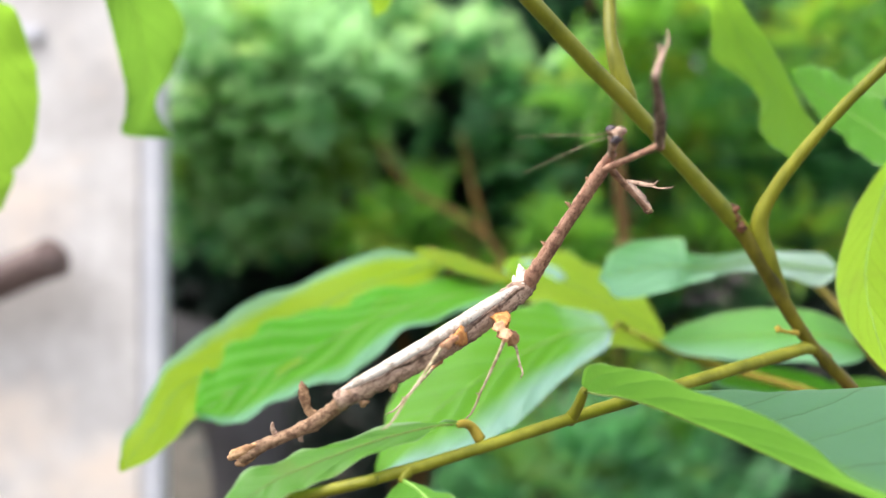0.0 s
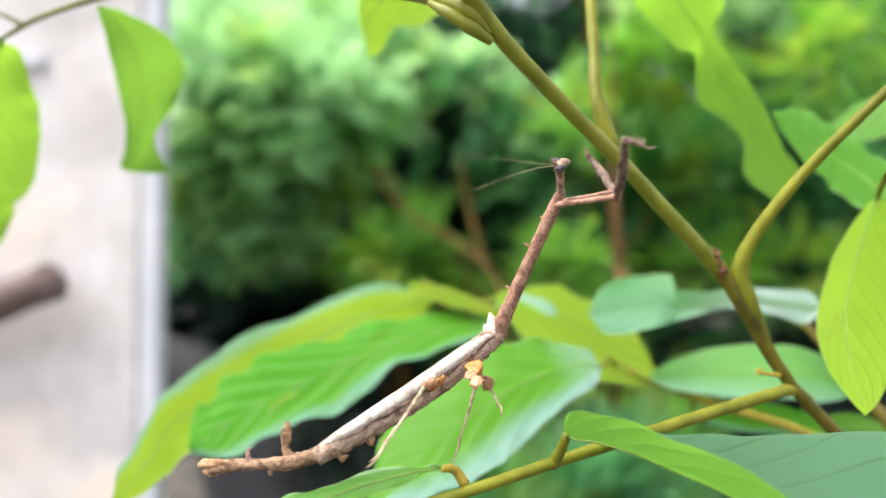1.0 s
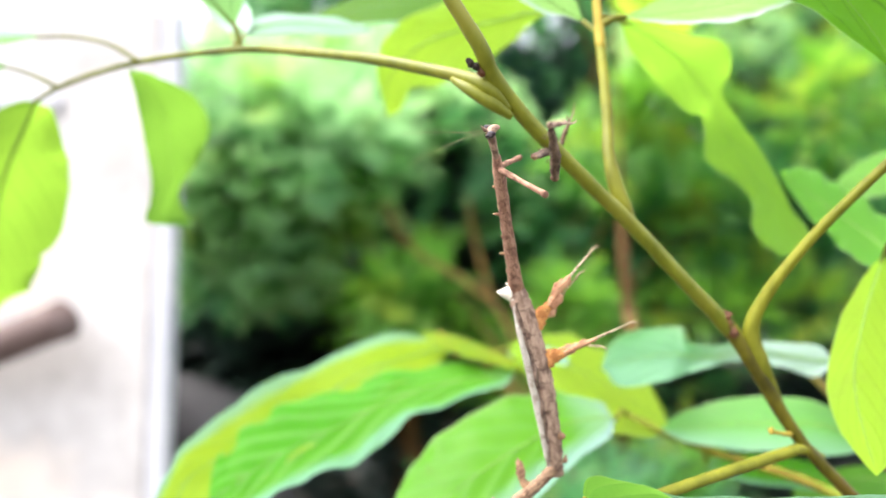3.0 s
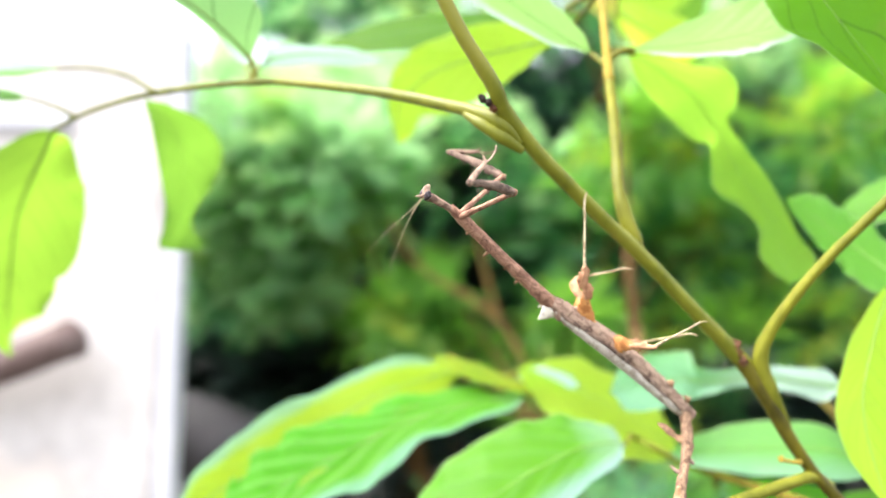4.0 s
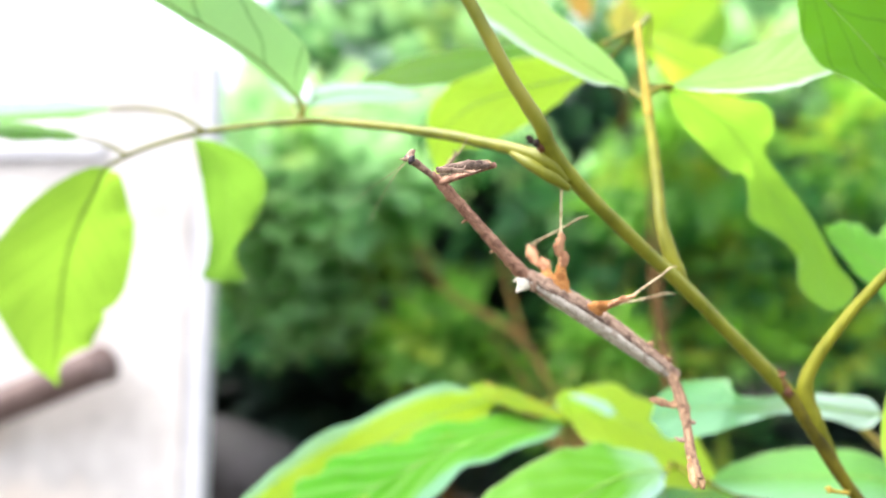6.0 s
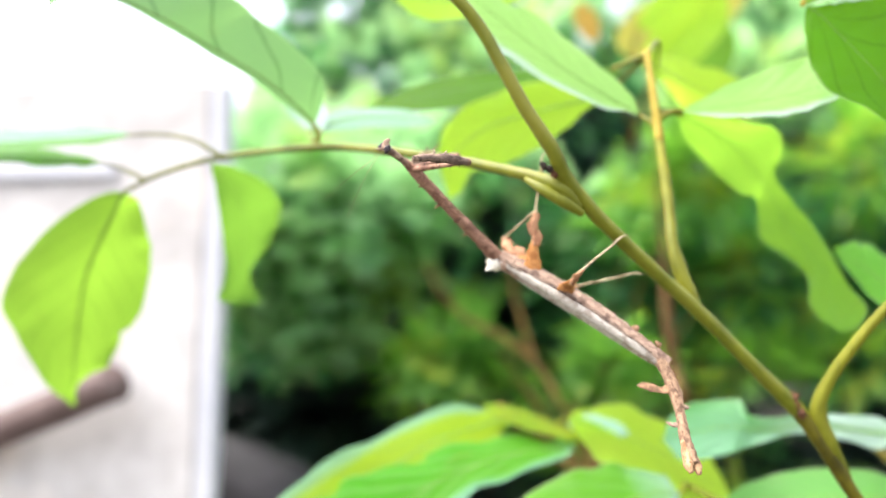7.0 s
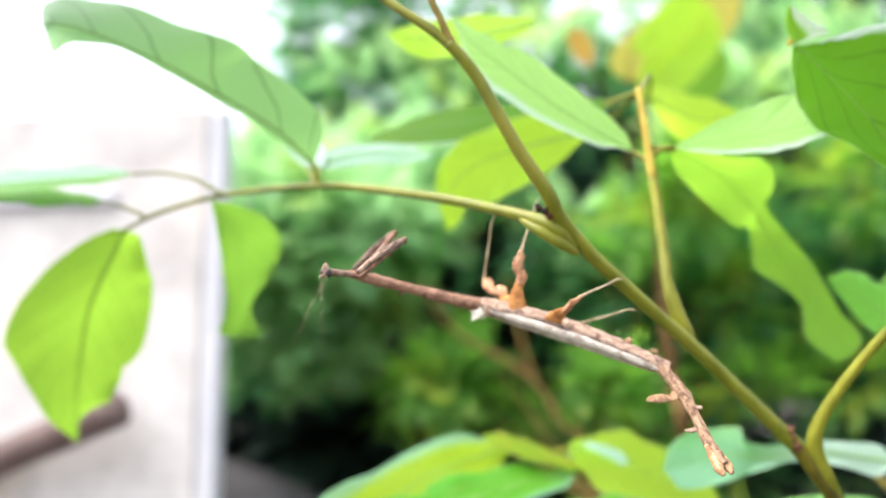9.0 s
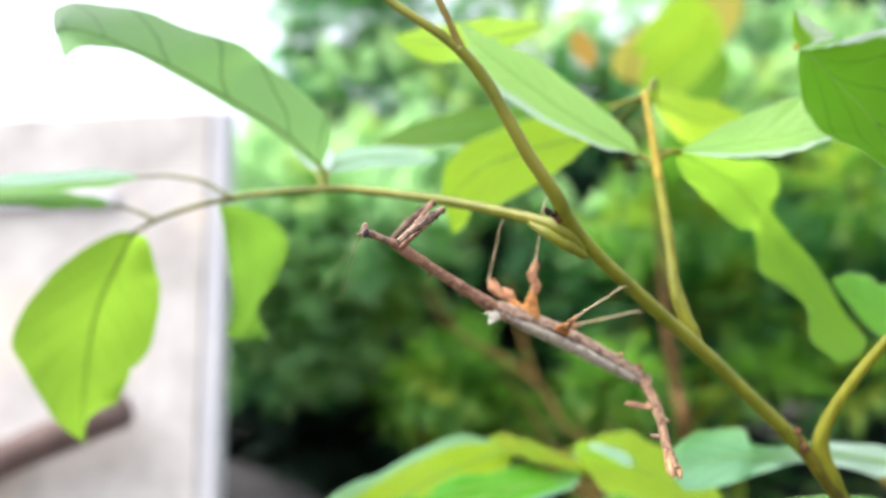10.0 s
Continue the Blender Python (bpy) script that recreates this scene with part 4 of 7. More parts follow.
    # -- yellow-green leaves behind the fork --
    turned_leaf(b, [((0.0308, 0.3300, 1.4537), (0.0309, 0.3300, 1.4535), (0.0311, 0.3300, 1.4534)), ((0.0191, 0.3350, 1.4630), (0.0157, 0.3350, 1.4524), (0.0123, 0.3350, 1.4388)),
                    ((-0.0043, 0.3400, 1.4658), (-0.0054, 0.3400, 1.4492), (-0.0072, 0.3400, 1.4277)), ((-0.0294, 0.3450, 1.4606), (-0.0279, 0.3450, 1.4437), (-0.0236, 0.3450, 1.4205)),
                    ((-0.0469, 0.3500, 1.4506), (-0.0425, 0.3500, 1.4345), (-0.0359, 0.3500, 1.4213)), ((-0.0548, 0.3520, 1.4348), (-0.0496, 0.3520, 1.4235), (-0.0411, 0.3520, 1.4125)),
                    ((-0.0495, 0.3540, 1.4079), (-0.0494, 0.3540, 1.4078), (-0.0492, 0.3540, 1.4076))],
                LEAF_BRIGHT, "yellow-green leaf lit from behind", seed=29, wave=.0020, petiole=[(0.0414, 0.2655, 1.4489), (0.0377, 0.3000, 1.4522)], petiole_r=.0009)
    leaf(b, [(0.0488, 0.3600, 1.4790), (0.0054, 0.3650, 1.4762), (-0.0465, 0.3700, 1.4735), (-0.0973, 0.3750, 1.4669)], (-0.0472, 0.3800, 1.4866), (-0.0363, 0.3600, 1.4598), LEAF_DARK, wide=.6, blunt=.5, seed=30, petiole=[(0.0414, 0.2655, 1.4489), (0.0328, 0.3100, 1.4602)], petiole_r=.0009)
    leaf(b, [(0.0005, 0.2900, 1.4946), (-0.0236, 0.2950, 1.4927), (-0.0460, 0.3000, 1.4933), (-0.0734, 0.3050, 1.5002)], (-0.0410, 0.3100, 1.5092), (-0.0429, 0.2950, 1.4808), LEAF_BRIGHT, wide=.55, blunt=.5, seed=31)
    leaf(b, [(0.0682, 0.3800, 1.4872), (0.0883, 0.4000, 1.4847), (0.1072, 0.4100, 1.4819), (0.1341, 0.4300, 1.4931)], (0.0915, 0.4100, 1.5027), (0.0995, 0.4100, 1.4660), LEAF_BRIGHT, wide=.5, blunt=.5, seed=33, petiole=[(0.0414, 0.2655, 1.4489), (0.0572, 0.3200, 1.4775)], petiole_r=.0009)
    return b


leafy_branch()


def sapling():
    b = thing("sapling", "slender brown sapling with yellow-green leaves", "sapling")
    part("trunk", tube(bmesh.new(), [(0.30, 1.62, 0.0), (0.28, 1.50, 0.9000), (0.2131, 1.0300, 1.2231), (0.2035, 1.0200, 1.3000), (0.1953, 1.0100, 1.3773), (0.1912, 1.0050, 1.4556), (0.1881, 1.0000, 1.5840), (0.1801, 1.0000, 1.7271)],
                       [.011, .0095, .0088, .0082, .0074, .0040, .0020, .0015], 40, 10, 0.2, 3), BARK, b)
    part("limb", tube(bmesh.new(), [(0.1495, 1.0000, 1.6080), (0.1665, 0.9700, 1.6642), (0.1737, 0.9200, 1.6745), (0.1714, 0.9000, 1.6712)], [.003, .0025, .002, .0015], 14, 8, 0.2), BARK, b)
    part("limb", tube(bmesh.new(), [(0.1527, 1.0000, 1.6412), (0.1193, 0.9200, 1.6968), (0.0798, 0.8400, 1.7270), (0.0645, 0.8000, 1.7327)], [.0028, .002, .0016, .001], 14, 8, 0.2), BARK, b)
    part("limb", tube(bmesh.new(), [(0.1590, 1.0000, 1.7342), (0.1500, 0.9200, 1.7311), (0.1431, 0.8500, 1.7206)], [.002, .0016, .001], 10, 8, 0.2), BARK, b)
    leaf(b, [(0.1397, 1.0000, 1.7524), (0.2018, 1.0000, 1.7838), (0.2683, 1.0000, 1.8236), (0.3288, 1.0000, 1.8903)], (0.2006, 1.0200, 1.8463), (0.2590, 0.9800, 1.7549), LEAF_TURNING, wide=.5, blunt=.45, seed=32)
    leaf(b, [(0.1698, 0.9000, 1.6675), (0.1981, 0.9200, 1.7167), (0.2349, 0.9400, 1.7636), (0.2645, 0.9500, 1.8330)], (0.1777, 0.9200, 1.7497), (0.2575, 0.9200, 1.7295), LEAF_BRIGHT, wide=.5, blunt=.5, seed=34)
    leaf(b, [(0.0644, 0.8000, 1.7313), (0.0705, 0.8000, 1.7166), (0.0778, 0.8000, 1.7006), (0.0836, 0.8000, 1.6819)], (0.0857, 0.8000, 1.7158), (0.0608, 0.8000, 1.7058), LEAF_OLD, "small yellowing leaf", wide=.5, blunt=.5, seed=35)
    leaf(b, [(0.2062, 0.9700, 1.6632), (0.2316, 0.9700, 1.7006), (0.2557, 0.9700, 1.7409), (0.2756, 0.9700, 1.7860)], (0.2088, 0.9800, 1.7390), (0.2828, 0.9600, 1.7067), LEAF_YOUNG, wide=.5, blunt=.5, seed=37)
    leaf(b, [(0.1431, 0.8500, 1.7206), (0.1791, 0.8500, 1.7485), (0.2084, 0.8500, 1.7769), (0.2314, 0.8500, 1.8134)], (0.1662, 0.8500, 1.7643), (0.1989, 0.8500, 1.7324), LEAF_BRIGHT, wide=.5, blunt=.5, seed=36)


sapling()


# ---- setting ----
def setting():
    bm = bmesh.new()
    bmesh.ops.create_grid(bm, x_segments=60, y_segments=60, size=1.0, matrix=Matrix.Diagonal((400, 400, 1, 1)))
    for v in bm.verts:
        r = v.co.length
        v.co.x *= (0.02 + 0.98 * min(1, r / 400))
        v.co.y *= (0.02 + 0.98 * min(1, r / 400))
        v.co.z = 0.03 * noise.noise(v.co * 0.9)
    tagged(new("ground", mesh_of(bm, "ground", SOIL)), "dry brown bare soil under the shrubs", "ground", kind="structure")

    # plastered wall with a paler corner strip
    edge, y, deep = WALL_EDGE, 1.20, 0.030
    bm = box(bmesh.new(), (edge - 2.6, y, -0.1), (edge - 0.034, y + deep, WALL_TOP), 0.006)
    wall = tagged(new("wall_1", mesh_of(bm, "wall_1", PLASTER, False)), "white plastered garden wall with stains", "wall", kind="structure")
    part("corner_strip", box(bmesh.new(), (edge - 0.034, y - 0.003, -0.1), (edge, y + deep + 0.003, WALL_TOP - 0.004), 0.005), PLASTER_BLUE, wall, "bluish-white corner strip", False)
    part("ledge", box(bmesh.new(), (edge - 2.6, y - 0.012, LEDGE - 0.014), (edge - 0.20, y + 0.01, LEDGE + 0.014), 0.005), PLASTER_BLUE, wall, "bluish-white ledge", False)
    p = thing("pipe", "rusty brown pipe end jutting from the wall", "pipe")
    part("tube", tube(bmesh.new(), [(-0.6650, 1.1300, 1.2701), (-0.7308, 1.1300, 1.2440), (-0.8749, 1.1500, 1.1894), (-1.0821, 1.1900, 1.1129), (-1.2619, 1.2500, 1.0521)], .031, 20, 20, 0.05), PIPE, p)
    part("rim", tube(bmesh.new(), [(-0.6602, 1.1280, 1.2719), (-0.6686, 1.1300, 1.2683)], .0325, 2, 20), PIPE, p)
    s = thing("concrete_post", "leaning old grey concrete post beside the wall", "post")
    part("shaft", tube(bmesh.new(), [(-0.8286, 1.5500, 1.1087), (-0.6533, 1.5300, 1.0611), (-0.5450, 1.5100, 1.0290), (-0.4600, 1.5000, 0.9000), (-0.4200, 1.5000, -0.02)], [.08, .085, .085, .09, .10], 14, 14, 0.1), CONCRETE, s)


WALL_EDGE, WALL_TOP, LEDGE = -0.5190, 1.8050, 1.6404
setting()


# ---- shrubs behind ----
def frond(verts, faces, base, direction, length, rnd, pairs=9, leaf_len=0.03):
    """A feather-like spray: paired leaflets along a bending stalk, each a folded lozenge."""
    d = direction.normalized()
    side = d.cross(Vector((rnd.uniform(-.4, .4), rnd.uniform(-.4, .4), 1))).normalized()
    up = side.cross(d)
    p = base.copy()
    for i in range(pairs):
        s = (i + 1) / pairs
        p = p + d * (length / pairs)
        d = (d + Vector((0, 0, -0.06))).normalized()
        for sg in (-1, 1):
            ll = leaf_len * (0.55 + 0.75 * math.sin(math.pi * min(0.95, s * 0.8 + 0.12))) * rnd.uniform(.8, 1.15)
            o = (side * sg * 0.85 + d * 0.5 + up * rnd.uniform(-.25, .3)).normalized()
            w = (d - o * d.dot(o)).normalized() * ll * 0.22
            n0 = len(verts)
            verts += [tuple(p), tuple(p + o * ll * .45 + w - up * ll * .05), tuple(p + o * ll), tuple(p + o * ll * .45 - w - up * ll * .05)]
            faces += [(n0, n0 + 1, n0 + 2), (n0, n0 + 2, n0 + 3)]


def shrub(name, label, base, trunk, clumps, material, fronds, seed, leaf_len=0.03, length=0.16, bark=BARK):
    """trunk: lists of points and radii; clumps: (centre, radius, share)."""
    rnd = random.Random(seed)
    sh = thing(name, label, "shrub")
    for pts, rad in trunk:
        part("trunk" if rad[0] > .011 else "limb", tube(bmesh.new(), pts, rad, 22, 9, 0.25, seed), bark, sh)
    heads = [Vector(trunk[0][0][0]).lerp(Vector(trunk[0][0][1]), k / 6) for k in range(2, 7)]
    for centre, radius, share in clumps:
        c = Vector(centre)
        a = min(heads, key=lambda q: (q - c).length + (0.15 if q.z > c.z else 0.0))
        m = a.lerp(c, 0.5) + Vector((0, 0.30, 0.05)) * (c - a).length
        part("limb", tube(bmesh.new(), [a, m, c + Vector((0, 0.05, 0))], [.0030, .0022, .0010], 12, 7, 0.25, seed), bark, sh)
    verts, faces = [], []
    for centre, radius, share in clumps:
        c = Vector(centre)
        for _ in range(int(fronds * share)):
            v = Vector((rnd.gauss(0, 1), rnd.gauss(0, 1), rnd.gauss(0, 1))).normalized()
            r = Vector(radius)
            b = c + Vector((v.x * r.x, v.y * r.y, v.z * r.z)) * rnd.uniform(.35, 1.0)
            frond(verts, faces, b, v + Vector((rnd.uniform(-.6, .6), rnd.uniform(-.6, .4), rnd.uniform(-.2, .9))), length * rnd.uniform(.6, 1.2), rnd, rnd.randint(6, 10), leaf_len)
    me = bpy.data.meshes.new("crown")
    me.from_pydata(verts, [], faces)
    me.materials.append(material)
    cr = new("crown", me)
    cr.parent = sh
    cr["kind"] = "stuff"
    return sh


def shrubs():
    # twiggy shrub in the middle with tan stems
    shrub("feathery_shrub", "feathery green shrub with tan stems", (0.2, 1.35, 0),
          [([(0.18, 1.36, 0), (0.1208, 1.3300, 1.0840), (0.0630, 1.3000, 1.2277), (0.0430, 1.3000, 1.2723), (0.0081, 1.3000, 1.3149), (-0.0418, 1.3000, 1.3506), (-0.1068, 1.3000, 1.3864), (-0.1521, 1.3000, 1.4363), (-0.1773, 1.3000, 1.4863)], [.015, .008, .0070, .0064, .0058, .0048, .0038, .0026, .0015]),
           ([(0.0303, 1.3100, 1.2871), (0.0161, 1.3100, 1.3221), (-0.0001, 1.3100, 1.3772), (-0.0143, 1.3100, 1.4322), (-0.0246, 1.3100, 1.4923)], [.0050, .0046, .0038, .0028, .0016])],
          [((-0.148, 1.600, 1.273), (0.075, 0.045, 0.030), 0.07), ((-0.238, 1.620, 1.228), (0.063, 0.040, 0.025), 0.03), ((-0.061, 1.580, 1.220), (0.055, 0.040, 0.027), 0.03), ((0.198, 1.620, 1.280), (0.076, 0.045, 0.050), 0.07),
           ((0.061, 1.600, 1.159), (0.137, 0.082, 0.044), 0.06), ((0.385, 1.500, 1.714), (0.082, 0.049, 0.093), 0.16), ((0.253, 1.550, 1.606), (0.097, 0.058, 0.066), 0.07), ((0.494, 1.600, 1.283), (0.124, 0.075, 0.050), 0.06),
           ((0.681, 1.600, 1.296), (0.100, 0.060, 0.056), 0.05), ((0.712, 1.500, 1.709), (0.093, 0.056, 0.105), 0.14), ((0.513, 1.600, 1.501), (0.062, 0.040, 0.087), 0.05), ((-0.365, 1.420, 1.703), (0.055, 0.040, 0.020), 0.03),
           ((-0.285, 1.500, 1.601), (0.070, 0.042, 0.029), 0.03),
           ((-0.157, 1.400, 1.301), (0.048, 0.040, 0.022), 0.13), ((-0.094, 1.450, 1.345), (0.032, 0.040, 0.016), 0.03), ((-0.229, 1.520, 1.286), (0.035, 0.040, 0.021), 0.02), ((0.187, 1.500, 1.309), (0.053, 0.040, 0.037), 0.07), ((0.242, 1.520, 1.187), (0.047, 0.040, 0.024), 0.03),
           ((0.261, 1.350, 0.933), (0.047, 0.040, 0.023), 0.05), ((0.365, 1.400, 1.006), (0.044, 0.040, 0.020), 0.04), ((0.129, 1.350, 0.879), (0.042, 0.040, 0.021), 0.04), ((0.255, 1.500, 1.074), (0.047, 0.040, 0.023), 0.03)],
          FROND_LIGHT, 1000, 11, 0.019, .10, TWIG_BARK)
    shrub("feathery_shrub", "light green feathery shrub, bright sky light put into its leaf colour", (-0.2, 1.6, 0),
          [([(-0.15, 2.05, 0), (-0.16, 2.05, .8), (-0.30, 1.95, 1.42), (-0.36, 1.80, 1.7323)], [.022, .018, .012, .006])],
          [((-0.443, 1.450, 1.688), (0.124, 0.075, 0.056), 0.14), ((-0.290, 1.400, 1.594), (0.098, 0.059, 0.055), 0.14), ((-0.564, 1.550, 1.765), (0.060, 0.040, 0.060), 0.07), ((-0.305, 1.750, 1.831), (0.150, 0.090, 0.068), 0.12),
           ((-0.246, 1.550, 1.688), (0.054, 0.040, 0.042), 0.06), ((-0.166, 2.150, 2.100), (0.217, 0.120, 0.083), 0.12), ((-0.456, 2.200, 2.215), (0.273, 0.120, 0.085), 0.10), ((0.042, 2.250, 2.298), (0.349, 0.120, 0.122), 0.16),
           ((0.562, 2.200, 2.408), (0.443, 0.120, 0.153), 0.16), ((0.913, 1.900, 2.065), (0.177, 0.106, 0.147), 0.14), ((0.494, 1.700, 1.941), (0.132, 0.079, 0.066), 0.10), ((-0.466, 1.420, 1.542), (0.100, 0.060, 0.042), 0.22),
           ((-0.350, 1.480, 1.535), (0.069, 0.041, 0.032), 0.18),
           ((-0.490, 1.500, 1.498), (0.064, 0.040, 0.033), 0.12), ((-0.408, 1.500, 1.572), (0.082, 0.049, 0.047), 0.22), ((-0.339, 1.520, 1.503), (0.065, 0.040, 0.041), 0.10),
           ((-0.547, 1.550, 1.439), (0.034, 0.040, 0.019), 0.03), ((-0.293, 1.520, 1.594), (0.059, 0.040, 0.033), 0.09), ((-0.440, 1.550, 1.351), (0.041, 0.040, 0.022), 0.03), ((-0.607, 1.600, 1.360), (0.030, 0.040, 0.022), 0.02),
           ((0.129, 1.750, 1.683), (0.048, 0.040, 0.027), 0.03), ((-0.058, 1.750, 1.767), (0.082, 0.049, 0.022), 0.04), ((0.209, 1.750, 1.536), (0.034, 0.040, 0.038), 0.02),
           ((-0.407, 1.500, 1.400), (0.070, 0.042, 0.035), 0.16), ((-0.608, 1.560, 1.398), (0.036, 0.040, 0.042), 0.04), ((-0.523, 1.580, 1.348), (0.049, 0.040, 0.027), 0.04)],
          FROND_LIT, 700, 12, 0.030, .13)
    shrub("feathery_shrub", "mid-green feathery shrub in half shade", (0.4, 1.8, 0),
          [([(0.45, 1.95, 0), (0.42, 1.95, .8), (0.5, 1.95, 1.7)], [.025, .02, .01])],
          [((-0.473, 1.620, 1.527), (0.139, 0.083, 0.045), 0.16), ((-0.592, 1.660, 1.458), (0.077, 0.046, 0.065), 0.10), ((-0.031, 1.800, 1.658), (0.154, 0.092, 0.084), 0.06),
           ((0.237, 1.800, 1.510), (0.210, 0.120, 0.126), 0.28), ((0.576, 1.800, 1.495), (0.336, 0.120, 0.182), 0.45), ((0.840, 1.800, 1.481), (0.196, 0.117, 0.224), 0.28), ((-0.565, 1.900, 1.357), (0.221, 0.120, 0.088), 0.08),
           ((0.307, 1.850, 1.095), (0.431, 0.120, 0.129), 0.13), ((0.041, 2.250, 2.058), (0.697, 0.120, 0.227), 0.50), ((0.886, 2.200, 2.027), (0.511, 0.120, 0.307), 0.40), ((0.366, 1.850, 0.667), (0.574, 0.120, 0.230), 0.16),
           ((-0.594, 2.300, 2.511), (0.196, 0.118, 0.160), 0.34), ((-0.225, 2.400, 2.611), (0.334, 0.120, 0.204), 0.40), ((-0.408, 2.350, 2.235), (0.218, 0.120, 0.146), 0.25), ((-0.670, 2.200, 2.110), (0.136, 0.082, 0.119), 0.18),
           ((0.091, 1.150, 0.901), (0.090, 0.054, 0.054), 0.12), ((0.211, 1.200, 0.937), (0.066, 0.040, 0.028), 0.08), ((0.348, 1.300, 0.799), (0.142, 0.085, 0.061), 0.08),
           ((-0.532, 1.600, 1.386), (0.087, 0.052, 0.044), 0.10)],
          FROND, 620, 15, 0.031, .15)
    shrub("dark_shrub", "green shrub, deep shade put into its dark leaf colour", (-0.3, 2.2, 0),
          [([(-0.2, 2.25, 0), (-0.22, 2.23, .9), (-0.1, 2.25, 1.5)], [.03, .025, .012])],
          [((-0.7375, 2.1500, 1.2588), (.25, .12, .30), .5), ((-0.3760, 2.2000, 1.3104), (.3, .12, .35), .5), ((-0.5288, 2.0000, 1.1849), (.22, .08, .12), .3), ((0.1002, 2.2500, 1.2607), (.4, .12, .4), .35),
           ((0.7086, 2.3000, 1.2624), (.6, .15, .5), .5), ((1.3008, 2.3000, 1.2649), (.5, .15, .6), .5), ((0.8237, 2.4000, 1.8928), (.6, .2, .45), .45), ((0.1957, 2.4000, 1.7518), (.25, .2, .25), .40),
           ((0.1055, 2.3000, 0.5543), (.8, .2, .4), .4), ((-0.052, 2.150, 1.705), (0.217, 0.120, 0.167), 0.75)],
          FROND_SHADED, 800, 13, 0.048, .24)
    shrub("hedge", "tall dense hedge, shade put into its dark green", (0.6, 3.2, 0),
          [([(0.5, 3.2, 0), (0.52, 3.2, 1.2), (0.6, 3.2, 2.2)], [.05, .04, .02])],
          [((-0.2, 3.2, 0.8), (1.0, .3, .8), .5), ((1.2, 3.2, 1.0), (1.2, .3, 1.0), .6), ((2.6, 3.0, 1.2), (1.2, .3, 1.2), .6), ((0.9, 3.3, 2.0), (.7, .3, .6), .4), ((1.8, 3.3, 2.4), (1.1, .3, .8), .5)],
          FROND_SHADED, 900, 14, 0.10, .40)


shrubs()


# ---- the twig-like insect ----
def streak_material(name, dark, light, spot, scale=900.0, rough=0.8):
    """Bark-like skin: long streaks, blotches and a grain."""
    n = Nodes(name)
    long_, blot, fine = n.noise(scale, 4, 0.65, stretch=(0.28, 1, 1)), n.noise(scale * 0.45, 3, 0.6), n.noise(scale * 5, 3)
    c = n.mix(n.ramp(long_, (0.36, (0, 0, 0)), (0.62, (1, 1, 1))), dark, light)
    c = n.mix(n.math("MULTIPLY", n.ramp(blot, (0.52, (0, 0, 0)), (0.62, (1, 1, 1))), 0.75), c, spot)
    c = n.mix(n.math("MULTIPLY", fine, 0.3), c, tuple(x * 0.6 for x in dark))
    specks = n.ramp(n.noise(scale * 2.4, 2, 0.5, stretch=(0.6, 1, 1)), (0.60, (0, 0, 0)), (0.66, (1, 1, 1)))
    c = n.mix(n.math("MULTIPLY", specks, 0.7), c, tuple(x * 0.4 for x in dark))
    n.put(n.b.inputs["Base Color"], c)
    n.b.inputs["Roughness"].default_value = rough
    n.b.inputs["Specular IOR Level"].default_value = 0.3
    n.put(n.b.inputs["Normal"], n.bump(n.math("ADD", long_, n.math("MULTIPLY", fine, 0.4)), 0.45, 0.0003))
    return n.m


SKIN = streak_material("skin_bark", (0.215, 0.130, 0.093), (0.51, 0.355, 0.265), (0.085, 0.048, 0.036))
SKIN_RED = streak_material("skin_red", (0.20, 0.095, 0.062), (0.48, 0.275, 0.19), (0.14, 0.066, 0.045))
SKIN_RUST = streak_material("skin_rust", (0.155, 0.090, 0.056), (0.40, 0.25, 0.155), (0.10, 0.048, 0.028))
SKIN_PALE = streak_material("skin_pale", (0.41, 0.36, 0.31), (0.62, 0.56, 0.495), (0.27, 0.21, 0.165), 800)
SKIN_DARK = streak_material("skin_dark", (0.085, 0.052, 0.040), (0.30, 0.205, 0.155), (0.045, 0.028, 0.022))
SKIN_TAN = streak_material("skin_tan", (0.19, 0.102, 0.055), (0.44, 0.265, 0.15), (0.12, 0.06, 0.035))
SKIN_FLAP = streak_material("skin_flap", (0.36, 0.19, 0.088), (0.60, 0.385, 0.22), (0.17, 0.08, 0.04), 600)
SKIN_ORANGE = streak_material("skin_orange", (0.50, 0.205, 0.060), (0.66, 0.32, 0.11), (0.30, 0.10, 0.028), 600)
SKIN_ROSE = streak_material("skin_rose", (0.42, 0.195, 0.105), (0.62, 0.35, 0.205), (0.27, 0.115, 0.06), 600)
SKIN_CREAM = streak_material("skin_cream", (0.78, 0.71, 0.60), (0.86, 0.81, 0.72), (0.56, 0.46, 0.34), 500)
SKIN_SHIN = streak_material("skin_shin", (0.34, 0.26, 0.15), (0.54, 0.45, 0.30), (0.24, 0.17, 0.09), 500)
EYE_DARK = rough_material("eye_dark", (0.02, 0.015, 0.02), (0.07, 0.05, 0.06), 900, 0.3, 0.1, 0.0001)


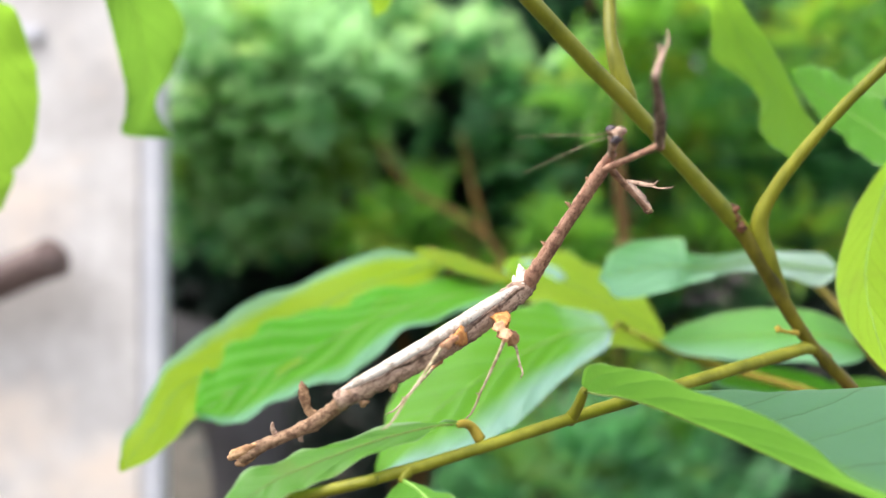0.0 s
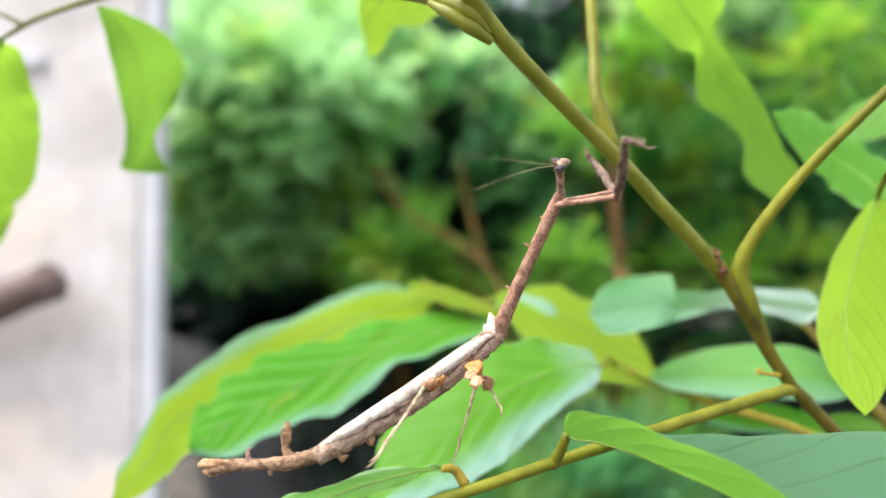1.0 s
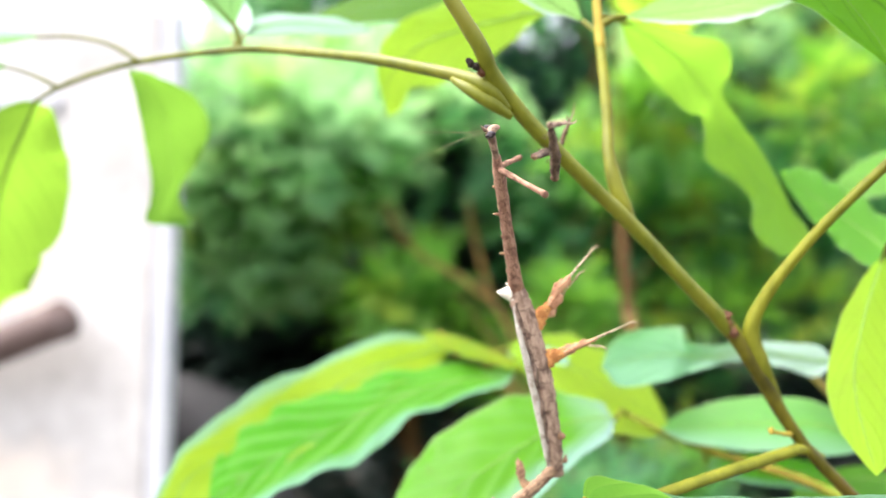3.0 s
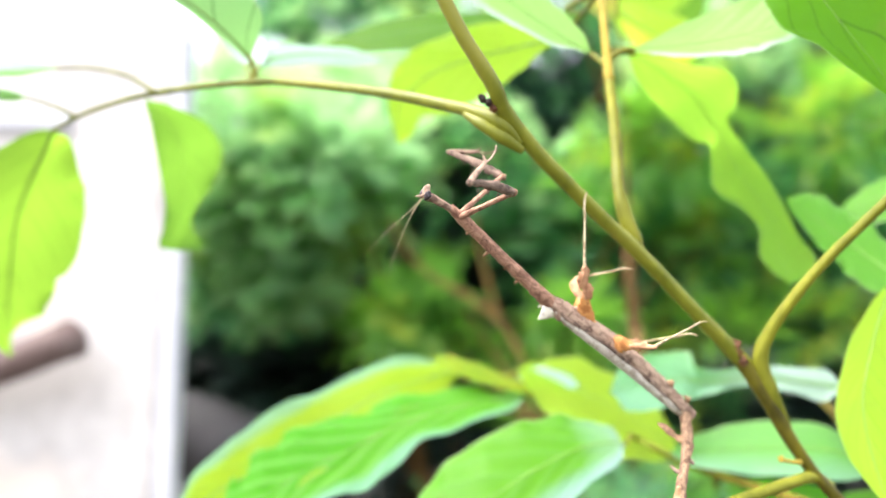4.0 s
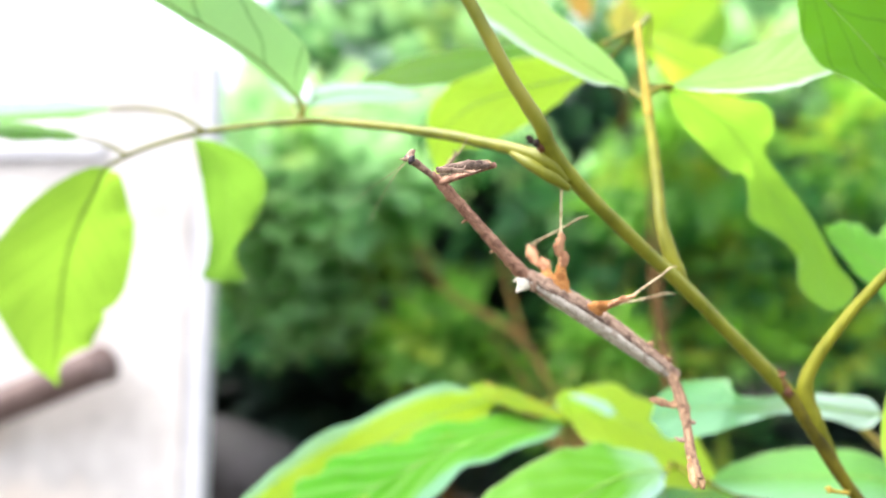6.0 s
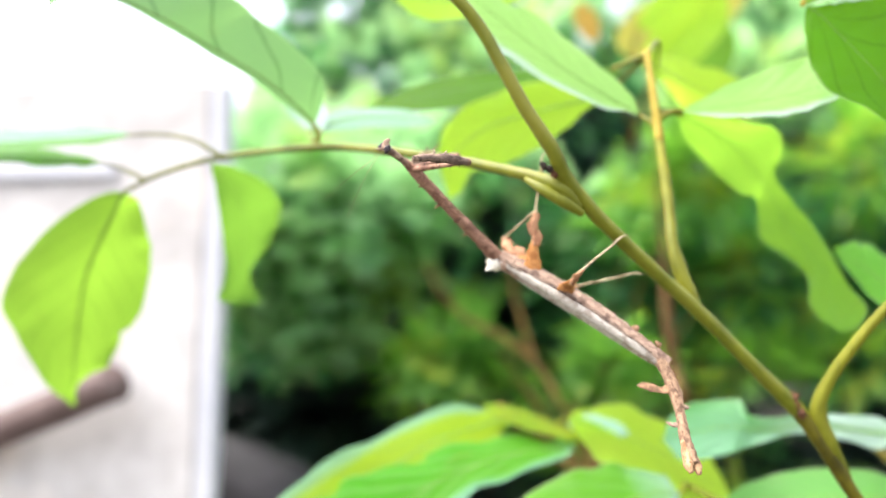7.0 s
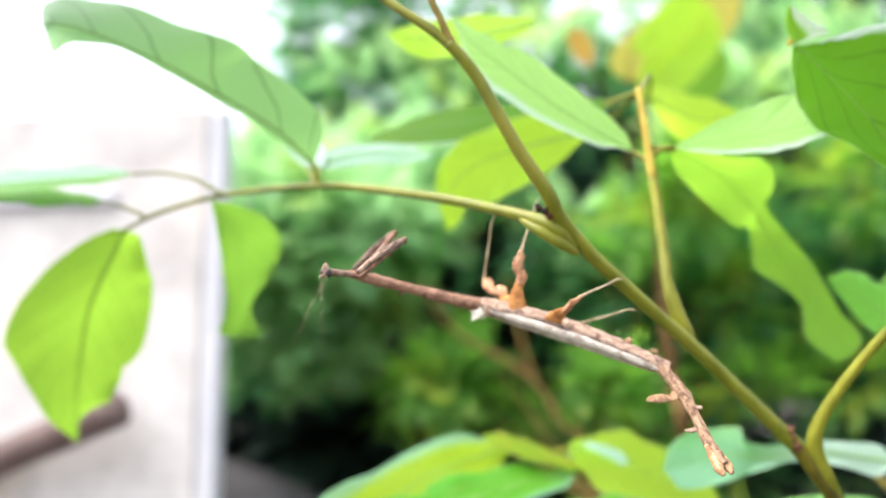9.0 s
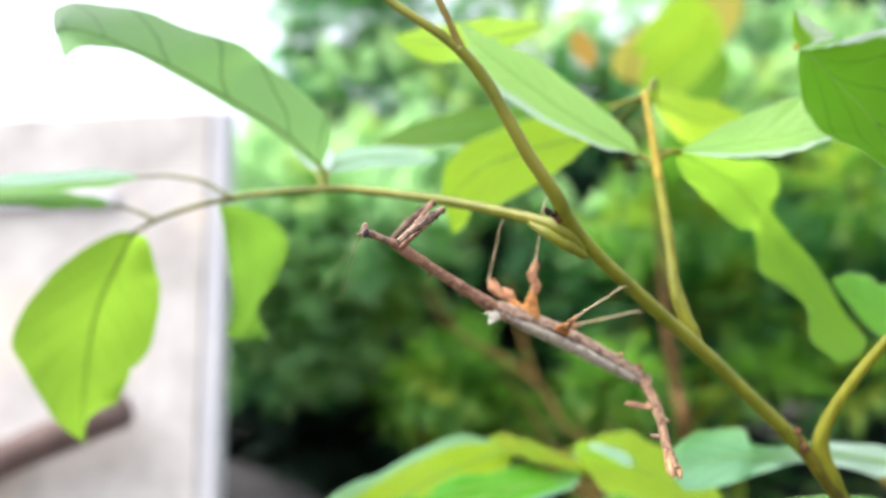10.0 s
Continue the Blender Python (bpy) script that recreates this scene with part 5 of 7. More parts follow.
def lobe(bm, pts, radius, flat=(1.0, 0.35), n=12, sides=10, seed=0, rough=0.18):
    """A flattened leafy outgrowth along pts; flat: how wide it is across and through."""
    c = spline(pts, n)
    rings = []
    ref = Vector((0, 1, 0))
    for k, q in enumerate(c):
        t = (c[min(k + 1, n)] - c[max(k - 1, 0)]).normalized()
        y = (ref - t * ref.dot(t)).normalized()
        x = y.cross(t)
        r = lerp_list(radius, k / n)
        ring = []
        for j in range(sides):
            g = 2 * math.pi * j / sides
            rr = r * (1 + rough * noise.noise(q * 900 + Vector((math.cos(g) * 1.5, math.sin(g) * 1.5, seed))))
            ring.append(bm.verts.new(q + x * (math.cos(g) * rr * flat[0]) + y * (math.sin(g) * rr * flat[1])))
        rings.append(ring)
    for a, b in zip(rings, rings[1:]):
        for j in range(sides):
            bm.faces.new((a[j], a[(j + 1) % sides], b[(j + 1) % sides], b[j]))
    bm.faces.new(rings[0][::-1])
    bm.faces.new(rings[-1])
    return bm


def V(x, y, z):
    return Vector((x, y, z)) * 0.001      # millimetres


def stick_insect():
    """Each limb lies along its own +x from its joint; +z is the back."""
    p = {}
    m = p["mantis"] = thing("mantis", "twig-like brown mantis with pale wings and orange leg lobes", "mantis")
    # body with the folded wings
    bm = lobe(bmesh.new(), [V(-2, 0, 0), V(3, 0, -.4), V(14, 0, -1.3), V(28, 0, -1.9), V(44, 0, -1.4), V(57, 0, -.4), V(64.5, 0, 0)], [.0022, .0032, .0036, .0035, .0033, .0029, .0022], (1, .85), 90, 16, 3, .15)
    body = p["body"] = part("body", bm, SKIN, m, "grey-brown bark-like body")
    bm = bmesh.new()
    for s in (-1, 1):
        lobe(bm, [V(1, s * .9, .9), V(12, s * 1.5, .9), V(30, s * 1.6, .6), V(46, s * 1.5, .8), V(57, s * 1.2, 1.3), V(62.5, s * .8, 1.9)], [.0012, .0022, .0024, .0022, .0017, .0005], (.75, .96), 30, 10, s, .06)
    part("wing_cover", bm, SKIN_PALE, body, "pale greyish-white folded wings")
    bm = bmesh.new()
    for x, y, z, l, r in ((.3, .6, 1.2, 5.2, .0031), (2.4, -.9, 1.6, 2.6, .0014), (-1.8, -.5, 1.0, 2.4, .0010)):
        lobe(bm, [V(x, y, z), V(x - .3, y * 1.2, z + l * .5), V(x - 1.0, y * 1.4, z + l)], [r, r * .62, .0002], (1, .45), 10, 9, x, .25)
    lobe(bm, [V(-2.5, 0, .8), V(1, 0, 1.3), V(4.5, 0, 1.5)], [.0012, .0022, .0010], (1, .9), 10, 10, 5, .25)
    part("spine", bm, SKIN_CREAM, body, "cream-coloured pointed shoulder spines")
    bm = bmesh.new()
    for x, l in ((39, .8), (50, 1.4), (58.5, .3)):
        tube(bm, [V(x, .3, -3.4), V(x + .4, .4, -4.0 - l * .5), V(x + .3, .4, -4.2 - l)], [.0015, .0012, .0004], 6, 8)
    part("tooth", bm, SKIN_TAN, body, "small cream-tan teeth under the abdomen")
    for s in (-1, 1):
        rnd = random.Random(40 + s)
        line = [V(3 + i * 2.9, s * (3.05 + rnd.uniform(-.25, .15)), .5 - 1.35 * math.sin(math.pi * i / 19.5) + rnd.uniform(-.5, .4)) for i in range(20)]
        part("wing_edge", tube(bmesh.new(), line, [.0003, .0008, .0004, .0009, .0005, .0008, .0003, .0002], 80, 7, 0.7, 3 + s), SKIN_DARK, body, "dark jagged lower edge of the wing")
    # tail end of the abdomen with its lobes
    bm = lobe(bmesh.new(), [V(-1.5, 0, 0), V(6, 0, -1.2), V(13, 0, -1.8), V(20, 0, -1.3), V(28, 0, -.4), V(34, 0, -.2), V(37, 0, -.3)], [.0024, .0019, .0022, .0016, .0017, .0020, .0017], (.95, .8), 70, 14, 7, .20)
    tail = p["abdomen_tip"] = part("abdomen_tip", bm, SKIN_RUST, m, "knobbly brown tail end")
    bm = lobe(bmesh.new(), [V(11.5, 0, -1), V(12, .2, 2), V(11, .4, 5), V(10, .3, 7.4), V(9.4, 0, 9)], [.0019, .0010, .0015, .0012, .0002], (1, .30), 18, 12, 2, .55)
    part("lobe", bm, SKIN_TAN, tail, "tan leaf-like lobe")
    bm = lobe(bmesh.new(), [V(24, 0, -.4), V(24.2, 0, 1.8), V(23, 0, 3.6)], [.0010, .0008, .0003], (1, .5), 8, 8, 4, .3)
    lobe(bm, [V(18, 0, -2.4), V(18.6, 0, -3.8), V(18.2, 0, -4.4)], [.0010, .0008, .0003], (1, .6), 8, 8, 4, .3)
    part("lobe", bm, SKIN, tail)
    bm = bmesh.new()
    for s in (-1, 1):
        lobe(bm, [V(30, s * .9, s * .9), V(34, s * .9, s * 1.1), V(37.5, s * .9, s * 1.4), V(40.0, s * .6, s * 1.2)], [.0006, .0013, .0016, .0006], (1, .7), 12, 9, s, .35)
    part("cercus", bm, SKIN_FLAP, tail, "orange-brown spread tail flaps")
    # long front thorax
    bm = lobe(bmesh.new(), [V(-2, 0, 0), V(3, 0, 0), V(12, 0, .1), V(25, 0, .1), V(35, 0, 0), V(40.5, 0, 0), V(44, 0, 0), V(47, 0, 0)], [.0021, .0024, .0020, .0018, .0018, .0019, .0015, .0012], (1, .95), 44, 11, 11, .2)
    pro = p["prothorax"] = part("prothorax", bm, SKIN_RED, m, "slender reddish-brown front thorax")
    bm = bmesh.new()
    for x, l in ((14, 1.9), (28, 2.1), (37, 1.0), (20, .8)):
        tube(bm, [V(x, .2, 1.0), V(x + .5, .3, 1.6 + l * .4), V(x + .6, .4, 1.5 + l)], [.0007, .0005, .00015], 6, 6)
    part("thorn", bm, SKIN_TAN, pro, "small tan thorns")
    # head
    bm = lobe(bmesh.new(), [V(-1.5, 0, 0), V(3, 0, 0), V(7, 0, 0), V(9, 0, .2)], [.0011, .0010, .0012, .0011], (1, 1), 12, 10, 1, .15)
    lobe(bm, [V(8, 0, .6), V(9.6, 0, 0), V(10.6, 0, -1.4), V(10.4, 0, -2.8)], [.0011, .0015, .0011, .0005], (.9, 1.15), 12, 10, 3, .12)
    lobe(bm, [V(9.8, 0, .6), V(11.4, 0, 1.5), V(12.8, 0, 2.2)], [.0007, .0005, .00012], (1, .7), 8, 7, 3, .1)
    head = p["head"] = part("head", bm, SKIN, m, "greyish triangular head")
    for s in (-1, 1):
        part("eye", knob(bmesh.new(), V(10.0, s * 1.6, .3), .00095, s, (1, .95, 1.35)), EYE_DARK, head, "dark cone-shaped eye")
        part("antenna", tube(bmesh.new(), [V(10.4, s * .5, .9), V(11.2, s * 1.0, 6), V(12.4 + s * 1.2, s * 2.2, 14), V(13 + s * 3, s * 3.4, 24)], [.00011, .00009, .00007, .00004], 20, 5), SKIN_SHIN, head, "hair-thin antenna")
    # grasping forelegs
    for side, s in (("near", 1), ("far", -1)):
        bm = lobe(bmesh.new(), [V(-.8, 0, 0), V(4, 0, 0), V(12, 0, 0), V(18, 0, 0), V(21, 0, 0)], [.0011, .0010, .0008, .0009, .0011], (1, .9), 20, 9, s * 3, .15)
        p[f"foreleg_{side}_coxa"] = part("coxa", bm, SKIN_RED, pro)
        bm = lobe(bmesh.new(), [V(-.8, 0, 0), V(3, 0, .2), V(9, 0, .5), V(16, 0, .3), V(22.8, 0, 0)], [.0009, .0013, .0014, .0011, .0007], (1, .75), 22, 9, s * 5, .40)
        for i in range(7):
            x = 4 + i * 2.5
            tube(bm, [V(x, .5 * (-1) ** i, -1.2), V(x + .5, .7 * (-1) ** i, -2.0)], [.00018, .00005], 3, 5)
        fem = p[f"foreleg_{side}_femur"] = part("femur", bm, SKIN_DARK, m, "spined dark grasping foreleg")
        part("joint", knob(bmesh.new(), V(-.4, 0, 0), .0011, 2, (1, .8, 1)), SKIN_RUST, fem, "brown knee")
        bm = lobe(bmesh.new(), [V(-.6, 0, 0), V(3, 0, 0), V(8, 0, .2), V(9.5, 0, -.4), V(10.2, 0, -1.4)], [.0009, .0008, .0006, .0004, .0001], (1, .8), 16, 8, s, .15)
        for i in range(5):
            tube(bm, [V(2 + i * 1.5, .3, -.6), V(2.4 + i * 1.5, .4, -1.2)], [.00015, .00005], 3, 5)
        tube(bm, [V(8.5, 0, .3), V(11, 0, .8), V(14, 0, .6), V(16, 0, 0)], [.00035, .00028, .00024, .00015], 10, 6)
        p[f"foreleg_{side}_femur>tibia"] = part("tibia", bm, SKIN, fem)
    # walking legs: lobed thigh, thin shin with a foot
    for pair in ("mid", "hind"):
        for side, s in (("near", 1), ("far", -1)):
            bm = lobe(bmesh.new(), [V(-1, 0, 0), V(2, 0, .2), V(5, 0, .5), V(8, 0, .3), V(10.6, 0, 0)], [.0027, .0028, .0023, .0016, .0010], (1, .3), 22, 12, s + len(pair), .35)
            fem = p[f"{pair}_leg_{side}"] = part("thigh", bm, SKIN_ORANGE, m, "orange lobed thigh")
            k = 0.85 if pair == "mid" else 0.5
            rnd = random.Random(len(pair) * 3 + s)
            part("knee", tube(bmesh.new(), [V(9, 0, 0), V(14, 0, .1), V(20.3, 0, 0)], [.0010, .0009, .0006], 10, 7, .3), SKIN_ROSE, fem)
            for x0, z0, r0 in ((11.4, -1.0, 2.2), (13.2, .6, 1.6), (15.6, 1.1, 2.3), (17.6, -.3, 1.7)):
                at = V(x0 + rnd.uniform(-.4, .4), rnd.uniform(-.4, .4), z0 * k + rnd.uniform(-.3, .3))
                part("knee_lobe", knob(bmesh.new(), at, r0 * k * .0012, rnd.uniform(0, 50), (1.25, .28, .72)), SKIN_ROSE, fem, "crinkled rose-brown leaf-like lobe")
            bm = tube(bmesh.new(), [V(-.5, 0, 0), V(4, 0, .2), V(12, 0, .1), V(17, 0, 0)], [.00055, .00042, .00034, .0003], 16, 7, .2, s)
            tube(bm, [V(16.6, 0, 0), V(19, 0, .2), V(22, 0, .1), V(24.2, 0, -.5)], [.0004, .00032, .00028, .0002], 10, 6, .2)
            tube(bm, [V(16.2, 0, 0), V(16.8, .2, -.9)], [.0003, .0001], 3, 5)
            for q in (-1, 1):
                tube(bm, [V(24, 0, -.4), V(24.8, q * .5, -.9)], [.00018, .00006], 3, 5)
            p[f"{pair}_leg_{side}>tibia"] = part("shin", bm, SKIN_SHIN, fem)
    return p


INSECT = stick_insect()


def motions():
    """How the insect and its limbs move."""
    p = INSECT
    walk(p["mantis"], [
        (0, pose(0.0146, 0.2120, 1.2874, 15.2, 24.6, -145.5)), (0.5, pose(0.0111, 0.2120, 1.2885, 19.1, 26.0, -139.5)),
        (1, pose(0.0104, 0.2130, 1.2864, 16.1, 25.9, -142.4)), (1.5, pose(0.0088, 0.2140, 1.2897, 9.8, 33.9, -157.8)),
        (2, pose(0.0074, 0.2150, 1.2911, 17.5, 28.7, -140.5)), (2.5, pose(0.0145, 0.2180, 1.3050, 24.5, 58.0, -147.5)),
        (2.7, pose(0.0087, 0.2180, 1.3165, -54.7, 72.0, 127.3)), (3.8, pose(0.0182, 0.2140, 1.3207, -166.5, 36.8, 19.4)),
        (4, pose(0.0174, 0.2140, 1.3239, -164.0, 34.9, 23.8)), (4.5, pose(0.0111, 0.2140, 1.3278, -158.3, 33.4, 32.8)),
        (5, pose(-0.0022, 0.2140, 1.3377, -173.0, 31.9, 8.5)), (5.5, pose(-0.0015, 0.2140, 1.3389, -166.0, 30.7, 22.0)),
        (6.8, pose(-0.0192, 0.2140, 1.3564, -175.7, 32.5, 1.7)), (7, pose(-0.0202, 0.2140, 1.3582, -180.0, 33.2, -6.3)),
        (7.5, pose(-0.0165, 0.2090, 1.3567, -175.2, 33.0, 24.1)), (7.7, pose(-0.0113, 0.2030, 1.3586, 174.9, 31.4, 46.8)),
        (8, pose(-0.0068, 0.1980, 1.3585, 153.9, 37.7, 60.1)), (8.2, pose(-0.0104, 0.2000, 1.3568, 176.5, 36.9, 51.1)),
        (8.5, pose(-0.0188, 0.2060, 1.3579, 178.5, 28.3, 29.4)), (8.7, pose(-0.0227, 0.2100, 1.3579, 179.0, 25.5, 7.9)),
        (9, pose(-0.0251, 0.2140, 1.3556, -177.1, 20.0, -11.5)), (9.5, pose(-0.0259, 0.2140, 1.3546, -172.8, 22.8, 2.2)),
        (10, pose(-0.0232, 0.2140, 1.3555, -164.5, 24.0, 22.5)),
    ])
    walk(p["body"], [(t, pose(0, 0, 0, roll, 0, 0)) for t, roll in (
        (0, 0), (1, 0), (2, 6), (2.5, 24), (2.7, 24), (3.8, 4), (4, 2), (4.5, 0), (5, -10), (5.5, -14), (7, -16), (7.5, -8), (8, 14), (8.5, -4), (9, -20), (10, -18))])
    walk(p["prothorax"], [
        (0, pose(0.0000, 0.0000, 0.0000, 19.3, -27.1, 113.9)), (0.5, pose(0.0000, 0.0000, 0.0000, 18.7, -29.7, 112.2)),
        (1, pose(0.0000, 0.0000, 0.0000, 14.4, -35.8, 124.6)), (1.5, pose(0.0000, 0.0000, 0.0000, 18.6, -34.3, 131.8)),
        (2, pose(0.0000, 0.0000, 0.0000, 16.3, -37.5, 121.1)), (2.5, pose(0.0000, 0.0000, 0.0000, 12.7, -24.1, 133.1)),
        (2.7, pose(0.0000, 0.0000, 0.0000, 0.6, -0.8, 157.1)), (3.8, pose(0.0000, 0.0000, 0.0000, -1.7, 3.4, 163.2)),
        (4, pose(0.0000, 0.0000, 0.0000, -1.6, 4.0, 171.7)), (4.5, pose(0.0000, 0.0000, 0.0000, -2.3, 3.9, 170.4)),
        (5, pose(0.0000, 0.0000, 0.0000, -2.4, 5.8, 158.6)), (5.5, pose(0.0000, 0.0000, 0.0000, -4.1, 11.7, 172.5)),
        (6.8, pose(0.0000, 0.0000, 0.0000, -4.9, 12.6, 151.7)), (7, pose(0.0000, 0.0000, 0.0000, -5.1, 11.4, 141.7)),
        (7.5, pose(0.0000, 0.0000, 0.0000, -18.0, 11.5, 164.6)), (7.7, pose(0.0000, 0.0000, 0.0000, -47.1, 15.5, 170.1)),
        (8, pose(0.0000, 0.0000, 0.0000, -85.3, 3.6, 161.7)), (8.2, pose(0.0000, 0.0000, 0.0000, -53.0, 7.9, 163.8)),
        (8.5, pose(0.0000, 0.0000, 0.0000, -29.7, 7.9, 159.8)), (8.7, pose(0.0000, 0.0000, 0.0000, -10.0, -0.8, 172.3)),
        (9, pose(0.0000, 0.0000, 0.0000, 0.8, -2.7, 145.0)), (9.5, pose(0.0000, 0.0000, 0.0000, 0.1, -1.2, 168.3)),
        (10, pose(0.0000, 0.0000, 0.0000, -3.1, 6.3, 165.2)),
    ])
    walk(p["abdomen_tip"], [
        (0, pose(0.0610, 0.0000, 0.0000, -1.1, 3.3, -46.3)), (0.5, pose(0.0610, 0.0000, 0.0000, 1.5, -4.4, -52.7)),
        (1, pose(0.0610, 0.0000, 0.0000, 5.5, -15.0, -52.2)), (1.5, pose(0.0610, 0.0000, 0.0000, 8.6, -21.2, -40.1)),
        (2, pose(0.0610, 0.0000, 0.0000, 4.7, -9.6, -59.3)), (2.5, pose(0.0610, 0.0000, 0.0000, 21.5, -34.1, -53.1)),
        (2.7, pose(0.0610, 0.0000, 0.0000, 15.7, -61.0, -6.3)), (3.8, pose(0.0610, 0.0000, 0.0000, -81.9, -38.0, 95.0)),
        (4, pose(0.0610, 0.0000, 0.0000, -69.1, -42.4, 89.3)), (4.5, pose(0.0610, 0.0000, 0.0000, -52.1, -45.1, 82.1)),
        (5, pose(0.0610, 0.0000, 0.0000, -50.1, -43.5, 61.0)), (5.5, pose(0.0610, 0.0000, 0.0000, -38.6, -44.4, 60.9)),
        (6.8, pose(0.0610, 0.0000, 0.0000, -41.2, -33.6, 50.7)), (7, pose(0.0610, 0.0000, 0.0000, -43.7, -34.3, 45.5)),
        (7.5, pose(0.0610, 0.0000, 0.0000, -27.8, -47.5, 55.7)), (7.7, pose(0.0610, 0.0000, 0.0000, 37.9, -63.2, 6.9)),
        (8, pose(0.0610, 0.0000, 0.0000, 107.2, -73.6, -47.4)), (8.2, pose(0.0610, 0.0000, 0.0000, -22.5, -67.0, 76.4)),
        (8.5, pose(0.0610, 0.0000, 0.0000, -29.3, -52.6, 66.4)), (8.7, pose(0.0610, 0.0000, 0.0000, -32.3, -41.9, 50.2)),
        (9, pose(0.0610, 0.0000, 0.0000, -38.6, -32.6, 37.1)), (9.5, pose(0.0610, 0.0000, 0.0000, -50.8, -33.4, 59.4)),
        (10, pose(0.0610, 0.0000, 0.0000, -47.3, -34.1, 74.2)),
    ])
    walk(p["head"], [
        (0, pose(-0.0166, 0.0374, 0.0209, 76.4, -24.5, 67.3)), (0.5, pose(-0.0151, 0.0370, 0.0228, 55.0, -29.4, 75.4)),
        (1, pose(-0.0212, 0.0307, 0.0269, 64.2, -42.6, 76.4)), (1.5, pose(-0.0253, 0.0283, 0.0259, 53.1, -37.1, 96.9)),
        (2, pose(-0.0188, 0.0312, 0.0280, 66.1, -39.7, 72.5)), (2.5, pose(-0.0287, 0.0307, 0.0188, 34.8, -26.6, 104.8)),
        (2.7, pose(-0.0424, 0.0179, 0.0007, 5.6, -4.7, 141.5)), (3.8, pose(-0.0440, 0.0132, -0.0027, 1.6, -2.1, 152.9)),
        (4, pose(-0.0454, 0.0066, -0.0032, 4.3, -8.0, 165.5)), (4.5, pose(-0.0452, 0.0077, -0.0031, 7.6, -9.8, 162.8)),
        (5, pose(-0.0426, 0.0167, -0.0047, 4.8, -5.2, 138.2)), (5.5, pose(-0.0447, 0.0059, -0.0093, -0.3, 0.5, 163.2)),
        (6.8, pose(-0.0395, 0.0213, -0.0100, -2.4, 2.8, 131.7)), (7, pose(-0.0354, 0.0280, -0.0091, -0.5, 0.5, 124.2)),
        (7.5, pose(-0.0435, 0.0119, -0.0091, -11.9, -0.8, 173.8)), (7.7, pose(-0.0437, 0.0076, -0.0123, -18.0, -25.7, 160.6)),
        (8, pose(-0.0436, 0.0144, -0.0029, -70.6, -24.3, 171.3)), (8.2, pose(-0.0437, 0.0127, -0.0063, -41.6, -18.8, 151.3)),
        (8.5, pose(-0.0428, 0.0157, -0.0063, -17.8, -10.7, 154.9)), (8.7, pose(-0.0456, 0.0062, 0.0006, -9.4, -4.3, 139.2)),
        (9, pose(-0.0376, 0.0263, 0.0022, 6.3, -6.9, 118.6)), (9.5, pose(-0.0450, 0.0093, 0.0010, 0.1, -0.2, 143.9)),
        (10, pose(-0.0442, 0.0117, -0.0051, 1.9, -3.6, 163.8)),
    ])
    walk(p["mid_leg_near"], [
        (0, pose(0.0130, 0.0012, -0.0022, -119.7, 13.9, 53.8)), (0.5, pose(0.0130, 0.0012, -0.0022, -109.3, 8.6, 53.4)),
        (1, pose(0.0130, 0.0012, -0.0022, -116.5, 9.9, 53.4)), (1.5, pose(0.0130, 0.0012, -0.0022, -80.5, 9.9, 74.2)),
        (2, pose(0.0130, 0.0012, -0.0022, -97.2, 11.7, 55.3)), (2.25, pose(0.0130, 0.0012, -0.0022, -51.7, 37.0, 104.3)),
        (2.5, pose(0.0130, 0.0012, -0.0022, -1.2, 18.0, 158.2)), (2.7, pose(0.0130, 0.0012, -0.0022, -6.4, 47.1, -177.2)),
        (3.8, pose(0.0130, 0.0012, -0.0022, -16.3, 45.2, 167.7)), (4, pose(0.0130, 0.0012, -0.0022, -21.1, 41.0, 163.2)),
        (4.5, pose(0.0130, 0.0012, -0.0022, -36.9, 49.0, 156.1)), (5, pose(0.0130, 0.0012, -0.0022, -2.7, 57.9, 177.8)),
        (5.5, pose(0.0130, 0.0012, -0.0022, -17.7, 52.8, 170.2)), (6.8, pose(0.0130, 0.0012, -0.0022, -3.3, 53.9, 168.9)),
        (7, pose(0.0130, 0.0012, -0.0022, -6.3, 59.0, 158.7)), (7.5, pose(0.0130, 0.0012, -0.0022, -24.6, 52.9, 169.3)),
        (7.7, pose(0.0130, 0.0012, -0.0022, -62.6, 34.5, 155.4)), (8, pose(0.0130, 0.0012, -0.0022, -92.9, 33.4, 150.6)),
        (8.2, pose(0.0130, 0.0012, -0.0022, -57.2, 43.6, 167.6)), (8.5, pose(0.0130, 0.0012, -0.0022, -47.7, 59.3, 153.7)),
        (8.7, pose(0.0130, 0.0012, -0.0022, -25.8, 63.9, 154.6)), (9, pose(0.0130, 0.0012, -0.0022, -3.0, 75.9, 158.0)),
        (9.5, pose(0.0130, 0.0012, -0.0022, -0.2, 73.3, 173.3)), (10, pose(0.0130, 0.0012, -0.0022, 0.9, 67.9, -167.4)),
    ])
